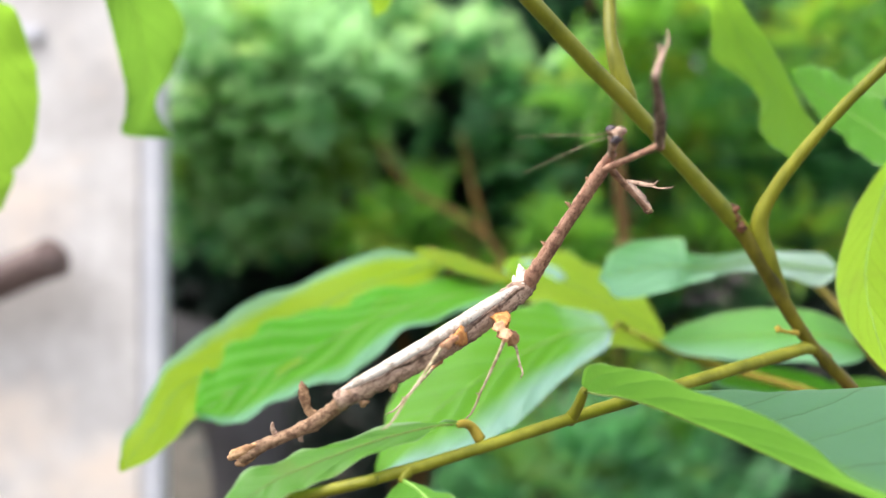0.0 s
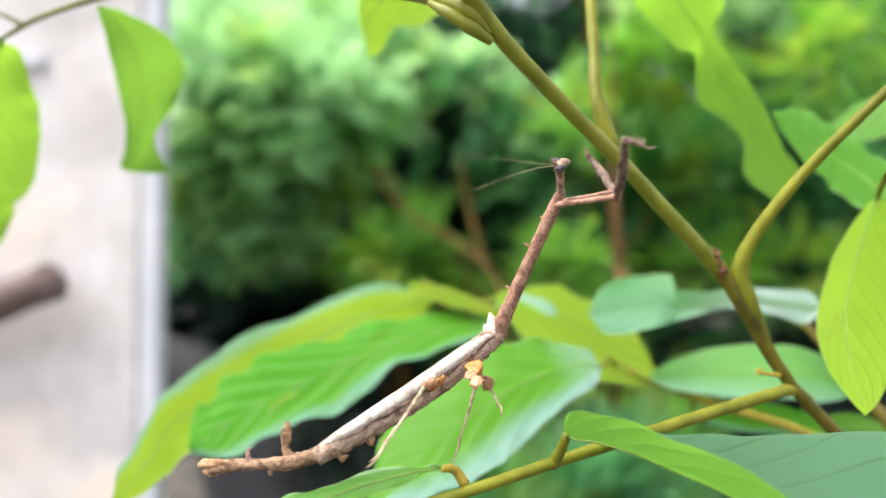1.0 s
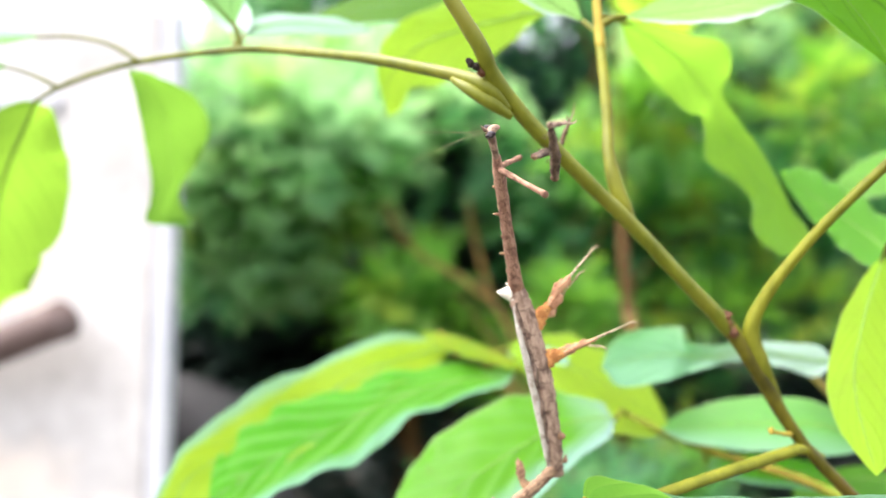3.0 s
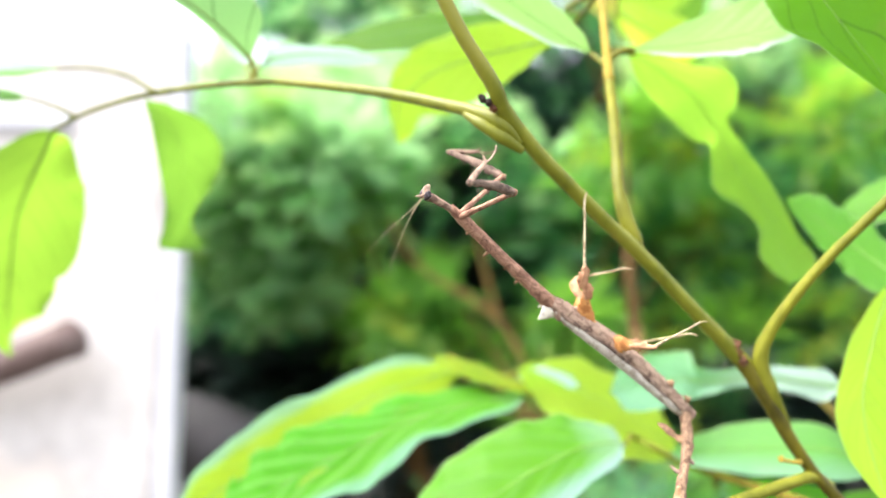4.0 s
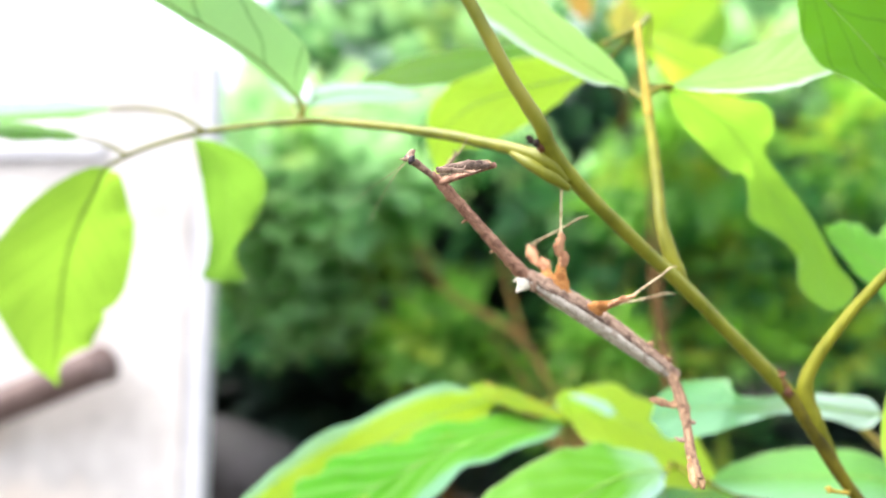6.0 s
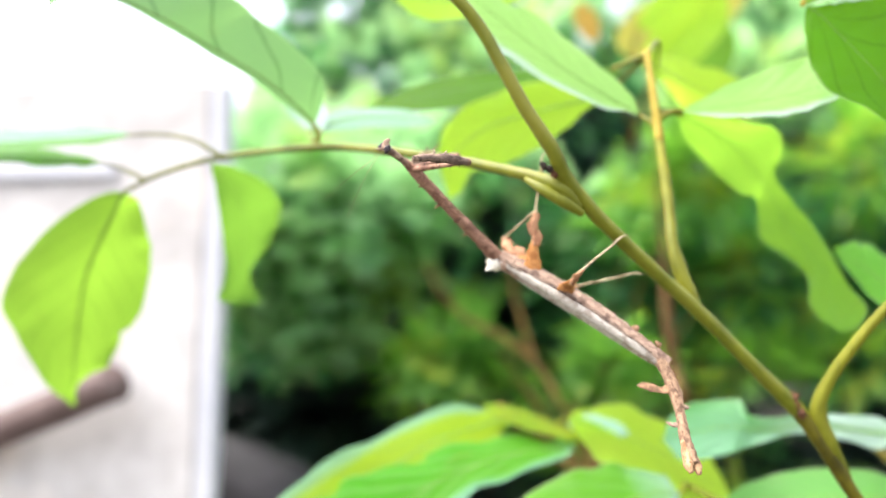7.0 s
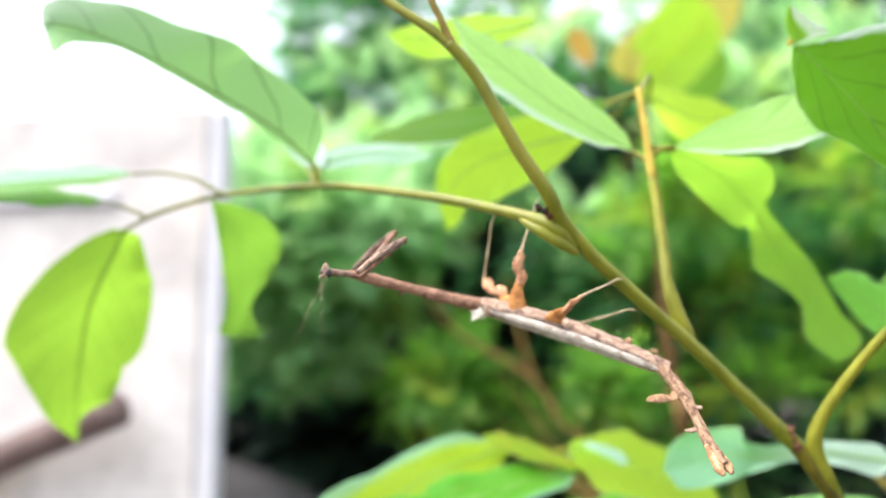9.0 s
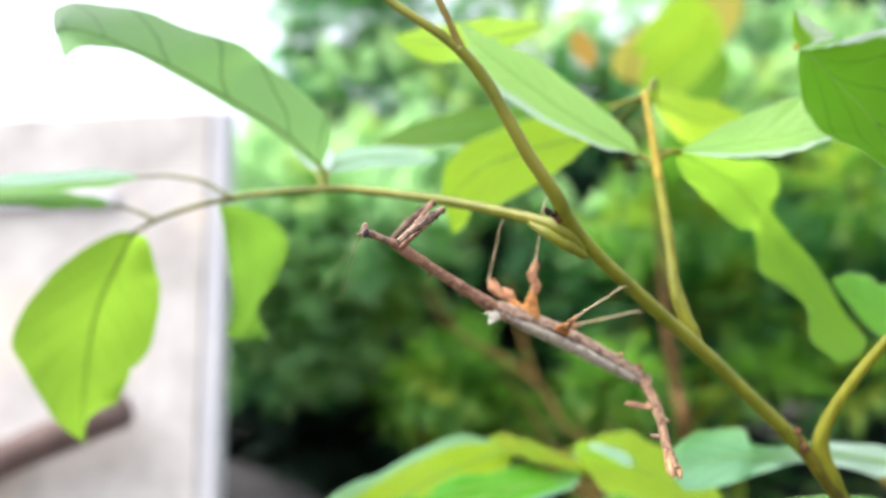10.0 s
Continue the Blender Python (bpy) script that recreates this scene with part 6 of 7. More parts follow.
    walk(p["mid_leg_near>tibia"], [
        (0, pose(0.0195, 0.0000, 0.0000, 6.6, 20.9, 92.1)), (0.5, pose(0.0195, 0.0000, 0.0000, 0.8, 29.7, 82.5)),
        (1, pose(0.0195, 0.0000, 0.0000, 6.4, 16.5, 100.7)), (1.5, pose(0.0195, 0.0000, 0.0000, 13.7, 54.7, 96.6)),
        (2, pose(0.0195, 0.0000, 0.0000, 9.4, 36.2, 93.9)), (2.5, pose(0.0195, 0.0000, 0.0000, 11.8, 10.8, 51.6)),
        (2.7, pose(0.0195, 0.0000, 0.0000, 9.3, 9.0, 52.5)), (3.8, pose(0.0195, 0.0000, 0.0000, 8.6, 8.5, 61.2)),
        (4, pose(0.0195, 0.0000, 0.0000, 2.3, 9.0, 37.0)), (4.5, pose(0.0195, 0.0000, 0.0000, 3.4, 4.7, 63.2)),
        (5, pose(0.0195, 0.0000, 0.0000, -0.0, 0.0, -6.2)), (5.5, pose(0.0195, 0.0000, 0.0000, -0.0, 3.6, 12.4)),
        (6.8, pose(0.0195, 0.0000, 0.0000, 8.3, 6.3, 55.5)), (7, pose(0.0195, 0.0000, 0.0000, 3.2, 7.3, 27.8)),
        (7.5, pose(0.0195, 0.0000, 0.0000, 1.7, 4.2, 25.5)), (7.7, pose(0.0195, 0.0000, 0.0000, 1.9, 3.6, 45.9)),
        (8, pose(0.0195, 0.0000, 0.0000, 1.6, -13.9, -2.4)), (8.2, pose(0.0195, 0.0000, 0.0000, -2.7, -4.1, 36.3)),
        (8.5, pose(0.0195, 0.0000, 0.0000, 1.1, 1.8, 32.5)), (8.7, pose(0.0195, 0.0000, 0.0000, 7.9, 12.2, 34.4)),
        (9, pose(0.0195, 0.0000, 0.0000, 8.7, 14.6, 32.0)), (9.5, pose(0.0195, 0.0000, 0.0000, 2.4, 9.3, 14.6)),
        (10, pose(0.0195, 0.0000, 0.0000, 1.3, 5.8, 12.4)),
    ])
    walk(p["mid_leg_far"], [
        (0, pose(0.0130, -0.0012, -0.0022, 83.5, 40.9, -122.7)), (0.5, pose(0.0130, -0.0012, -0.0022, 54.2, 37.8, -147.4)),
        (1, pose(0.0130, -0.0012, -0.0022, 82.5, 41.1, -126.6)), (1.5, pose(0.0130, -0.0012, -0.0022, 76.5, 51.9, -118.1)),
        (2, pose(0.0130, -0.0012, -0.0022, 72.4, 40.9, -135.0)), (2.5, pose(0.0130, -0.0012, -0.0022, -5.2, 35.8, 153.1)),
        (2.7, pose(0.0130, -0.0012, -0.0022, 55.1, 45.9, -105.1)), (3.8, pose(0.0130, -0.0012, -0.0022, 42.1, 35.6, -112.8)),
        (4, pose(0.0130, -0.0012, -0.0022, 43.9, 32.6, -105.5)), (4.5, pose(0.0130, -0.0012, -0.0022, 1.6, 21.2, -154.5)),
        (5, pose(0.0130, -0.0012, -0.0022, 23.1, 33.9, -141.7)), (5.5, pose(0.0130, -0.0012, -0.0022, 13.2, 27.7, -141.1)),
        (6.8, pose(0.0130, -0.0012, -0.0022, 14.2, 17.1, -146.3)), (7, pose(0.0130, -0.0012, -0.0022, 13.3, 14.8, -151.2)),
        (7.5, pose(0.0130, -0.0012, -0.0022, -5.2, 20.8, -151.5)), (7.7, pose(0.0130, -0.0012, -0.0022, -31.4, 14.8, -151.0)),
        (8, pose(0.0130, -0.0012, -0.0022, -54.6, 31.4, -137.1)), (8.2, pose(0.0130, -0.0012, -0.0022, -35.7, 14.1, -150.5)),
        (8.5, pose(0.0130, -0.0012, -0.0022, -16.8, 23.6, -156.9)), (8.7, pose(0.0130, -0.0012, -0.0022, -3.8, 14.8, -155.9)),
        (9, pose(0.0130, -0.0012, -0.0022, 17.1, 19.8, -156.7)), (9.5, pose(0.0130, -0.0012, -0.0022, 13.9, 23.5, -154.6)),
        (10, pose(0.0130, -0.0012, -0.0022, 4.3, 16.1, -153.1)),
    ])
    walk(p["mid_leg_far>tibia"], [
        (0, pose(0.0195, 0.0000, 0.0000, -32.9, 7.2, -128.0)), (0.5, pose(0.0195, 0.0000, 0.0000, 33.8, -16.3, -113.6)),
        (1, pose(0.0195, 0.0000, 0.0000, 12.9, -1.4, -132.7)), (1.25, pose(0.0195, 0.0000, 0.0000, 53.2, -1.6, -129.7)),
        (1.5, pose(0.0195, 0.0000, 0.0000, 93.5, -3.8, -127.6)), (2, pose(0.0195, 0.0000, 0.0000, 57.9, -3.2, -135.7)),
        (2.25, pose(0.0195, 0.0000, 0.0000, 30.5, -22.5, -71.0)), (2.5, pose(0.0195, 0.0000, 0.0000, 1.2, -5.7, -5.2)),
        (2.6, pose(0.0195, 0.0000, 0.0000, 26.1, -27.6, -58.1)), (2.7, pose(0.0195, 0.0000, 0.0000, 60.2, -19.5, -117.6)),
        (3.25, pose(0.0195, 0.0000, 0.0000, 2.4, 3.8, -103.4)), (3.8, pose(0.0195, 0.0000, 0.0000, -57.1, 28.1, -116.2)),
        (4, pose(0.0195, 0.0000, 0.0000, -67.2, 33.7, -124.2)), (4.5, pose(0.0195, 0.0000, 0.0000, -40.3, 39.2, -57.6)),
        (5, pose(0.0195, 0.0000, 0.0000, -72.0, 45.2, -107.2)), (5.5, pose(0.0195, 0.0000, 0.0000, -95.5, 54.5, -118.0)),
        (6.8, pose(0.0195, 0.0000, 0.0000, -71.9, 42.2, -116.1)), (7, pose(0.0195, 0.0000, 0.0000, -79.1, 29.8, -125.6)),
        (7.5, pose(0.0195, 0.0000, 0.0000, -80.5, 37.1, -104.2)), (7.7, pose(0.0195, 0.0000, 0.0000, -101.9, 46.1, -101.5)),
        (8, pose(0.0195, 0.0000, 0.0000, -110.9, 43.4, -116.9)), (8.1, pose(0.0195, 0.0000, 0.0000, -58.9, 42.0, -76.5)),
        (8.2, pose(0.0195, 0.0000, 0.0000, -22.6, 20.2, -53.0)), (8.5, pose(0.0195, 0.0000, 0.0000, -34.1, 29.0, -66.9)),
        (8.7, pose(0.0195, 0.0000, 0.0000, -43.5, 47.2, -79.4)), (9, pose(0.0195, 0.0000, 0.0000, -29.3, 45.4, -77.3)),
        (9.5, pose(0.0195, 0.0000, 0.0000, -27.7, 39.9, -68.3)), (10, pose(0.0195, 0.0000, 0.0000, -35.6, 47.0, -59.1)),
    ])
    walk(p["hind_leg_near"], [
        (0, pose(0.0250, 0.0012, -0.0022, 161.4, -6.3, 43.5)), (0.5, pose(0.0250, 0.0012, -0.0022, 154.8, -5.8, 44.3)),
        (1, pose(0.0250, 0.0012, -0.0022, 111.3, -13.2, 53.3)), (1.5, pose(0.0250, 0.0012, -0.0022, 89.3, -8.7, 72.7)),
        (2, pose(0.0250, 0.0012, -0.0022, 131.7, -8.1, 49.6)), (2.25, pose(0.0250, 0.0012, -0.0022, -177.3, 22.1, 33.8)),
        (2.5, pose(0.0250, 0.0012, -0.0022, -111.0, 51.7, 55.3)), (2.7, pose(0.0250, 0.0012, -0.0022, -38.6, 71.0, 151.3)),
        (3.8, pose(0.0250, 0.0012, -0.0022, -103.4, 11.3, 97.4)), (4, pose(0.0250, 0.0012, -0.0022, -132.3, 18.6, 87.5)),
        (4.5, pose(0.0250, 0.0012, -0.0022, -143.5, 27.4, 79.0)), (5, pose(0.0250, 0.0012, -0.0022, -129.6, 36.2, 65.0)),
        (5.5, pose(0.0250, 0.0012, -0.0022, -136.3, 37.1, 69.8)), (6.8, pose(0.0250, 0.0012, -0.0022, -63.9, 18.3, 91.8)),
        (7, pose(0.0250, 0.0012, -0.0022, -73.0, 21.8, 82.5)), (7.5, pose(0.0250, 0.0012, -0.0022, -67.7, 10.4, 110.3)),
        (7.7, pose(0.0250, 0.0012, -0.0022, -75.0, -16.4, 129.3)), (8, pose(0.0250, 0.0012, -0.0022, -110.0, -32.3, 143.5)),
        (8.2, pose(0.0250, 0.0012, -0.0022, -80.8, -13.8, 130.4)), (8.5, pose(0.0250, 0.0012, -0.0022, -80.4, -6.3, 110.3)),
        (8.7, pose(0.0250, 0.0012, -0.0022, -90.9, 11.3, 88.2)), (9, pose(0.0250, 0.0012, -0.0022, -111.5, 34.2, 58.7)),
        (9.5, pose(0.0250, 0.0012, -0.0022, -82.7, 22.6, 86.4)), (10, pose(0.0250, 0.0012, -0.0022, -79.5, 22.3, 105.6)),
    ])
    walk(p["hind_leg_near>tibia"], [
        (0, pose(0.0195, 0.0000, 0.0000, 15.0, -44.2, 49.9)), (0.5, pose(0.0195, 0.0000, 0.0000, 17.4, -46.5, 53.1)),
        (1, pose(0.0195, 0.0000, 0.0000, 104.3, -71.8, -27.7)), (1.5, pose(0.0195, 0.0000, 0.0000, 141.5, -62.1, -56.7)),
        (2, pose(0.0195, 0.0000, 0.0000, -32.8, -72.8, 113.3)), (2.25, pose(0.0195, 0.0000, 0.0000, 4.4, -30.0, 73.2)),
        (2.5, pose(0.0195, 0.0000, 0.0000, 8.7, 16.9, 64.2)), (2.7, pose(0.0195, 0.0000, 0.0000, 13.1, 10.8, 63.4)),
        (3.8, pose(0.0195, 0.0000, 0.0000, 2.4, 9.1, 93.2)), (4, pose(0.0195, 0.0000, 0.0000, -3.7, -6.3, 95.8)),
        (4.5, pose(0.0195, 0.0000, 0.0000, 0.9, 1.6, 78.3)), (5, pose(0.0195, 0.0000, 0.0000, 1.0, 1.1, 88.5)),
        (5.5, pose(0.0195, 0.0000, 0.0000, -0.5, -0.5, 84.0)), (6.8, pose(0.0195, 0.0000, 0.0000, 24.0, 40.0, 104.4)),
        (7, pose(0.0195, 0.0000, 0.0000, 23.1, 31.5, 106.6)), (7.5, pose(0.0195, 0.0000, 0.0000, 22.7, 31.9, 104.6)),
        (7.7, pose(0.0195, 0.0000, 0.0000, 21.1, 37.5, 107.1)), (8, pose(0.0195, 0.0000, 0.0000, 17.1, 19.4, 111.0)),
        (8.2, pose(0.0195, 0.0000, 0.0000, 21.9, 24.6, 112.3)), (8.5, pose(0.0195, 0.0000, 0.0000, 22.6, 34.8, 112.0)),
        (8.7, pose(0.0195, 0.0000, 0.0000, 27.5, 28.9, 115.8)), (9, pose(0.0195, 0.0000, 0.0000, 27.5, 26.0, 103.8)),
        (9.5, pose(0.0195, 0.0000, 0.0000, 30.2, 40.9, 108.8)), (10, pose(0.0195, 0.0000, 0.0000, 24.8, 39.6, 103.3)),
    ])
    walk(p["hind_leg_far"], [
        (0, pose(0.0250, -0.0012, -0.0022, 161.2, 18.2, -75.9)), (0.5, pose(0.0250, -0.0012, -0.0022, 166.6, 10.6, -85.9)),
        (1, pose(0.0250, -0.0012, -0.0022, 164.7, 11.3, -85.9)), (1.5, pose(0.0250, -0.0012, -0.0022, 162.0, 16.7, -66.0)),
        (2, pose(0.0250, -0.0012, -0.0022, 168.4, 17.6, -67.3)), (2.5, pose(0.0250, -0.0012, -0.0022, 127.2, 66.4, -73.2)),
        (2.7, pose(0.0250, -0.0012, -0.0022, 86.7, 48.7, -81.0)), (3.8, pose(0.0250, -0.0012, -0.0022, 136.2, 27.4, -54.3)),
        (4, pose(0.0250, -0.0012, -0.0022, 157.0, 22.7, -34.1)), (4.5, pose(0.0250, -0.0012, -0.0022, 74.6, 26.7, -76.2)),
        (4.75, pose(0.0250, -0.0012, -0.0022, 119.6, 21.4, -64.9)), (5, pose(0.0250, -0.0012, -0.0022, 161.2, 10.5, -60.9)),
        (5.5, pose(0.0250, -0.0012, -0.0022, 156.4, 13.3, -50.2)), (6.8, pose(0.0250, -0.0012, -0.0022, 142.6, 14.7, -78.6)),
        (7, pose(0.0250, -0.0012, -0.0022, 141.8, 14.6, -86.2)), (7.5, pose(0.0250, -0.0012, -0.0022, 150.0, 24.1, -58.7)),
        (7.7, pose(0.0250, -0.0012, -0.0022, 170.1, 37.9, -29.2)), (8, pose(0.0250, -0.0012, -0.0022, -150.0, 45.1, 18.1)),
        (8.2, pose(0.0250, -0.0012, -0.0022, 167.6, 45.4, -22.8)), (8.5, pose(0.0250, -0.0012, -0.0022, 168.2, 27.6, -46.4)),
        (8.7, pose(0.0250, -0.0012, -0.0022, 175.6, 13.7, -62.8)), (9, pose(0.0250, -0.0012, -0.0022, 175.3, 3.5, -72.4)),
        (9.5, pose(0.0250, -0.0012, -0.0022, 162.1, 9.3, -69.8)), (10, pose(0.0250, -0.0012, -0.0022, 153.7, 15.0, -50.7)),
    ])
    walk(p["hind_leg_far>tibia"], [
        (0, pose(0.0195, 0.0000, 0.0000, -11.3, 8.4, -98.5)), (0.5, pose(0.0195, 0.0000, 0.0000, 3.5, -4.4, -89.6)),
        (1, pose(0.0195, 0.0000, 0.0000, 1.7, -1.5, -102.3)), (1.5, pose(0.0195, 0.0000, 0.0000, -5.4, 3.5, -103.1)),
        (2, pose(0.0195, 0.0000, 0.0000, 5.0, -1.8, -102.6)), (2.5, pose(0.0195, 0.0000, 0.0000, 28.7, -11.7, -88.9)),
        (2.7, pose(0.0195, 0.0000, 0.0000, 22.9, -5.3, -118.9)), (3.8, pose(0.0195, 0.0000, 0.0000, 1.7, -0.7, -119.7)),
        (4, pose(0.0195, 0.0000, 0.0000, 30.9, -16.5, -107.7)), (4.25, pose(0.0195, 0.0000, 0.0000, 0.9, 8.2, -103.0)),
        (4.5, pose(0.0195, 0.0000, 0.0000, -32.0, 31.8, -112.3)), (5, pose(0.0195, 0.0000, 0.0000, 18.3, -24.6, -98.7)),
        (5.5, pose(0.0195, 0.0000, 0.0000, 5.3, -16.9, -77.1)), (6.8, pose(0.0195, 0.0000, 0.0000, 7.8, -10.5, -103.5)),
        (7, pose(0.0195, 0.0000, 0.0000, 5.3, -6.9, -104.9)), (7.5, pose(0.0195, 0.0000, 0.0000, 12.8, -16.3, -106.3)),
        (7.7, pose(0.0195, 0.0000, 0.0000, 7.5, -16.6, -92.2)), (8, pose(0.0195, 0.0000, 0.0000, 13.1, -15.1, -103.2)),
        (8.2, pose(0.0195, 0.0000, 0.0000, 14.5, -14.4, -110.4)), (8.5, pose(0.0195, 0.0000, 0.0000, 12.4, -20.0, -98.2)),
        (8.7, pose(0.0195, 0.0000, 0.0000, 23.3, -28.1, -104.1)), (9, pose(0.0195, 0.0000, 0.0000, 28.6, -24.9, -105.7)),
        (9.5, pose(0.0195, 0.0000, 0.0000, 7.9, -17.8, -86.2)), (10, pose(0.0195, 0.0000, 0.0000, 6.3, -11.8, -87.2)),
    ])
    walk(p["foreleg_near_coxa"], [
        (0, pose(0.0430, -0.0012, -0.0006, 53.0, 15.6, -37.4)), (0.5, pose(0.0430, -0.0012, -0.0006, 46.1, 25.4, -36.7)),
        (1, pose(0.0430, -0.0012, -0.0006, 33.0, 32.7, -51.6)), (1.5, pose(0.0430, -0.0012, -0.0006, 40.4, 42.5, -35.1)),
        (2, pose(0.0430, -0.0012, -0.0006, 29.5, 35.1, -51.9)), (2.5, pose(0.0430, -0.0012, -0.0006, -50.8, 28.8, -94.4)),
        (2.7, pose(0.0430, -0.0012, -0.0006, -68.5, 17.3, -92.6)), (3.8, pose(0.0430, -0.0012, -0.0006, -10.5, 49.7, -71.2)),
        (4, pose(0.0430, -0.0012, -0.0006, -33.0, 40.9, -91.1)), (4.5, pose(0.0430, -0.0012, -0.0006, -44.2, 26.1, -82.7)),
        (5, pose(0.0430, -0.0012, -0.0006, -47.1, 39.1, -101.9)), (5.5, pose(0.0430, -0.0012, -0.0006, -35.9, 37.9, -94.8)),
        (6.8, pose(0.0430, -0.0012, -0.0006, -54.6, 37.0, -109.5)), (7, pose(0.0430, -0.0012, -0.0006, -54.1, 34.4, -104.2)),
        (7.5, pose(0.0430, -0.0012, -0.0006, -31.4, 28.1, -82.9)), (7.7, pose(0.0430, -0.0012, -0.0006, -30.0, 17.2, -73.4)),
        (8, pose(0.0430, -0.0012, -0.0006, -0.7, 7.3, -56.2)), (8.2, pose(0.0430, -0.0012, -0.0006, -10.1, 15.9, -58.6)),
        (8.5, pose(0.0430, -0.0012, -0.0006, -24.0, 31.0, -71.2)), (8.7, pose(0.0430, -0.0012, -0.0006, -61.9, 48.6, -138.3)),
        (9, pose(0.0430, -0.0012, -0.0006, -56.6, 44.2, -120.5)), (9.5, pose(0.0430, -0.0012, -0.0006, -75.3, 63.2, -158.3)),
        (10, pose(0.0430, -0.0012, -0.0006, -26.0, 50.9, -84.4)),
    ])
    walk(p["foreleg_near_femur"], [
        (0, pose(-0.0135, 0.0562, 0.0177, -90.0, -35.9, 61.6)), (0.5, pose(-0.0134, 0.0557, 0.0175, -80.9, -28.8, 52.0)),
        (1, pose(-0.0204, 0.0495, 0.0193, -109.8, -30.9, 68.8)), (1.5, pose(-0.0332, 0.0444, 0.0173, -111.8, -23.4, 81.6)),
        (2, pose(-0.0180, 0.0499, 0.0199, -88.6, -38.2, 55.9)), (2.5, pose(-0.0181, 0.0432, 0.0038, -143.2, -20.6, 97.2)),
        (2.7, pose(-0.0308, 0.0355, -0.0063, 171.1, 2.7, 118.4)), (3.8, pose(-0.0402, 0.0270, -0.0186, -135.2, -37.5, 131.5)),
        (4, pose(-0.0388, 0.0229, -0.0165, -151.6, -18.3, 133.9)), (4.5, pose(-0.0407, 0.0270, -0.0119, 174.6, 3.8, 146.2)),
        (5, pose(-0.0293, 0.0301, -0.0168, -161.6, -23.2, 140.8)), (5.5, pose(-0.0357, 0.0231, -0.0201, -142.4, -27.3, 132.8)),
        (6.8, pose(-0.0217, 0.0317, -0.0194, -148.6, -29.3, 121.8)), (7, pose(-0.0167, 0.0369, -0.0180, -150.9, -23.2, 111.3)),
        (7.5, pose(-0.0363, 0.0321, -0.0128, -138.7, -39.2, 128.8)), (7.7, pose(-0.0456, 0.0267, -0.0032, -148.9, -48.7, 151.6)),
        (8, pose(-0.0511, 0.0218, 0.0143, -162.9, -65.6, -166.9)), (8.2, pose(-0.0476, 0.0304, 0.0032, -133.2, -53.4, 144.8)),
        (8.5, pose(-0.0378, 0.0363, -0.0075, -139.8, -42.4, 131.9)), (8.7, pose(-0.0310, 0.0172, -0.0135, -149.3, -45.6, 131.2)),
        (9, pose(-0.0218, 0.0320, -0.0134, -133.9, -34.1, 99.5)), (9.5, pose(-0.0332, 0.0115, -0.0182, -138.3, -51.9, 125.0)),
        (10, pose(-0.0370, 0.0253, -0.0205, -122.7, -38.1, 123.2)),
    ])
    walk(p["foreleg_near_femur>tibia"], [
        (0, pose(0.0219, 0.0000, 0.0000, 33.8, -40.5, -100.0)), (0.5, pose(0.0219, 0.0000, 0.0000, 59.3, -22.3, -138.2)),
        (1, pose(0.0219, 0.0000, 0.0000, 104.6, -40.5, -157.1)), (1.5, pose(0.0219, 0.0000, 0.0000, 122.3, -19.8, -167.1)),
        (2, pose(0.0219, 0.0000, 0.0000, 62.0, -59.4, -117.2)), (2.5, pose(0.0219, 0.0000, 0.0000, 45.7, -25.2, -125.3)),
        (2.7, pose(0.0219, 0.0000, 0.0000, 38.1, -18.5, -140.8)), (3.25, pose(0.0219, 0.0000, 0.0000, 93.0, -47.0, -161.3)),
        (3.8, pose(0.0219, 0.0000, 0.0000, 170.0, -42.2, 152.1)), (4, pose(0.0219, 0.0000, 0.0000, 133.2, -44.2, -178.4)),
        (4.5, pose(0.0219, 0.0000, 0.0000, 152.4, -38.8, 165.3)), (5, pose(0.0219, 0.0000, 0.0000, 169.9, -11.4, -174.6)),
        (5.5, pose(0.0219, 0.0000, 0.0000, -174.9, 4.9, 176.5)), (6.8, pose(0.0219, 0.0000, 0.0000, 177.9, -3.0, 173.1)),
        (7, pose(0.0219, 0.0000, 0.0000, 163.4, -11.6, -172.7)), (7.5, pose(0.0219, 0.0000, 0.0000, 169.4, -9.1, 176.6)),
        (7.7, pose(0.0219, 0.0000, 0.0000, 172.8, -4.5, 175.0)), (8, pose(0.0219, 0.0000, 0.0000, 172.5, -4.9, 170.5)),
        (8.2, pose(0.0219, 0.0000, 0.0000, -146.9, 8.8, -170.9)), (8.5, pose(0.0219, 0.0000, 0.0000, 170.6, -7.3, 172.6)),
        (8.7, pose(0.0219, 0.0000, 0.0000, 170.7, -11.1, -178.7)), (9, pose(0.0219, 0.0000, 0.0000, 177.1, -6.0, 158.8)),
        (9.5, pose(0.0219, 0.0000, 0.0000, 179.9, -8.7, 152.9)), (10, pose(0.0219, 0.0000, 0.0000, 173.7, -6.6, 176.6)),
    ])
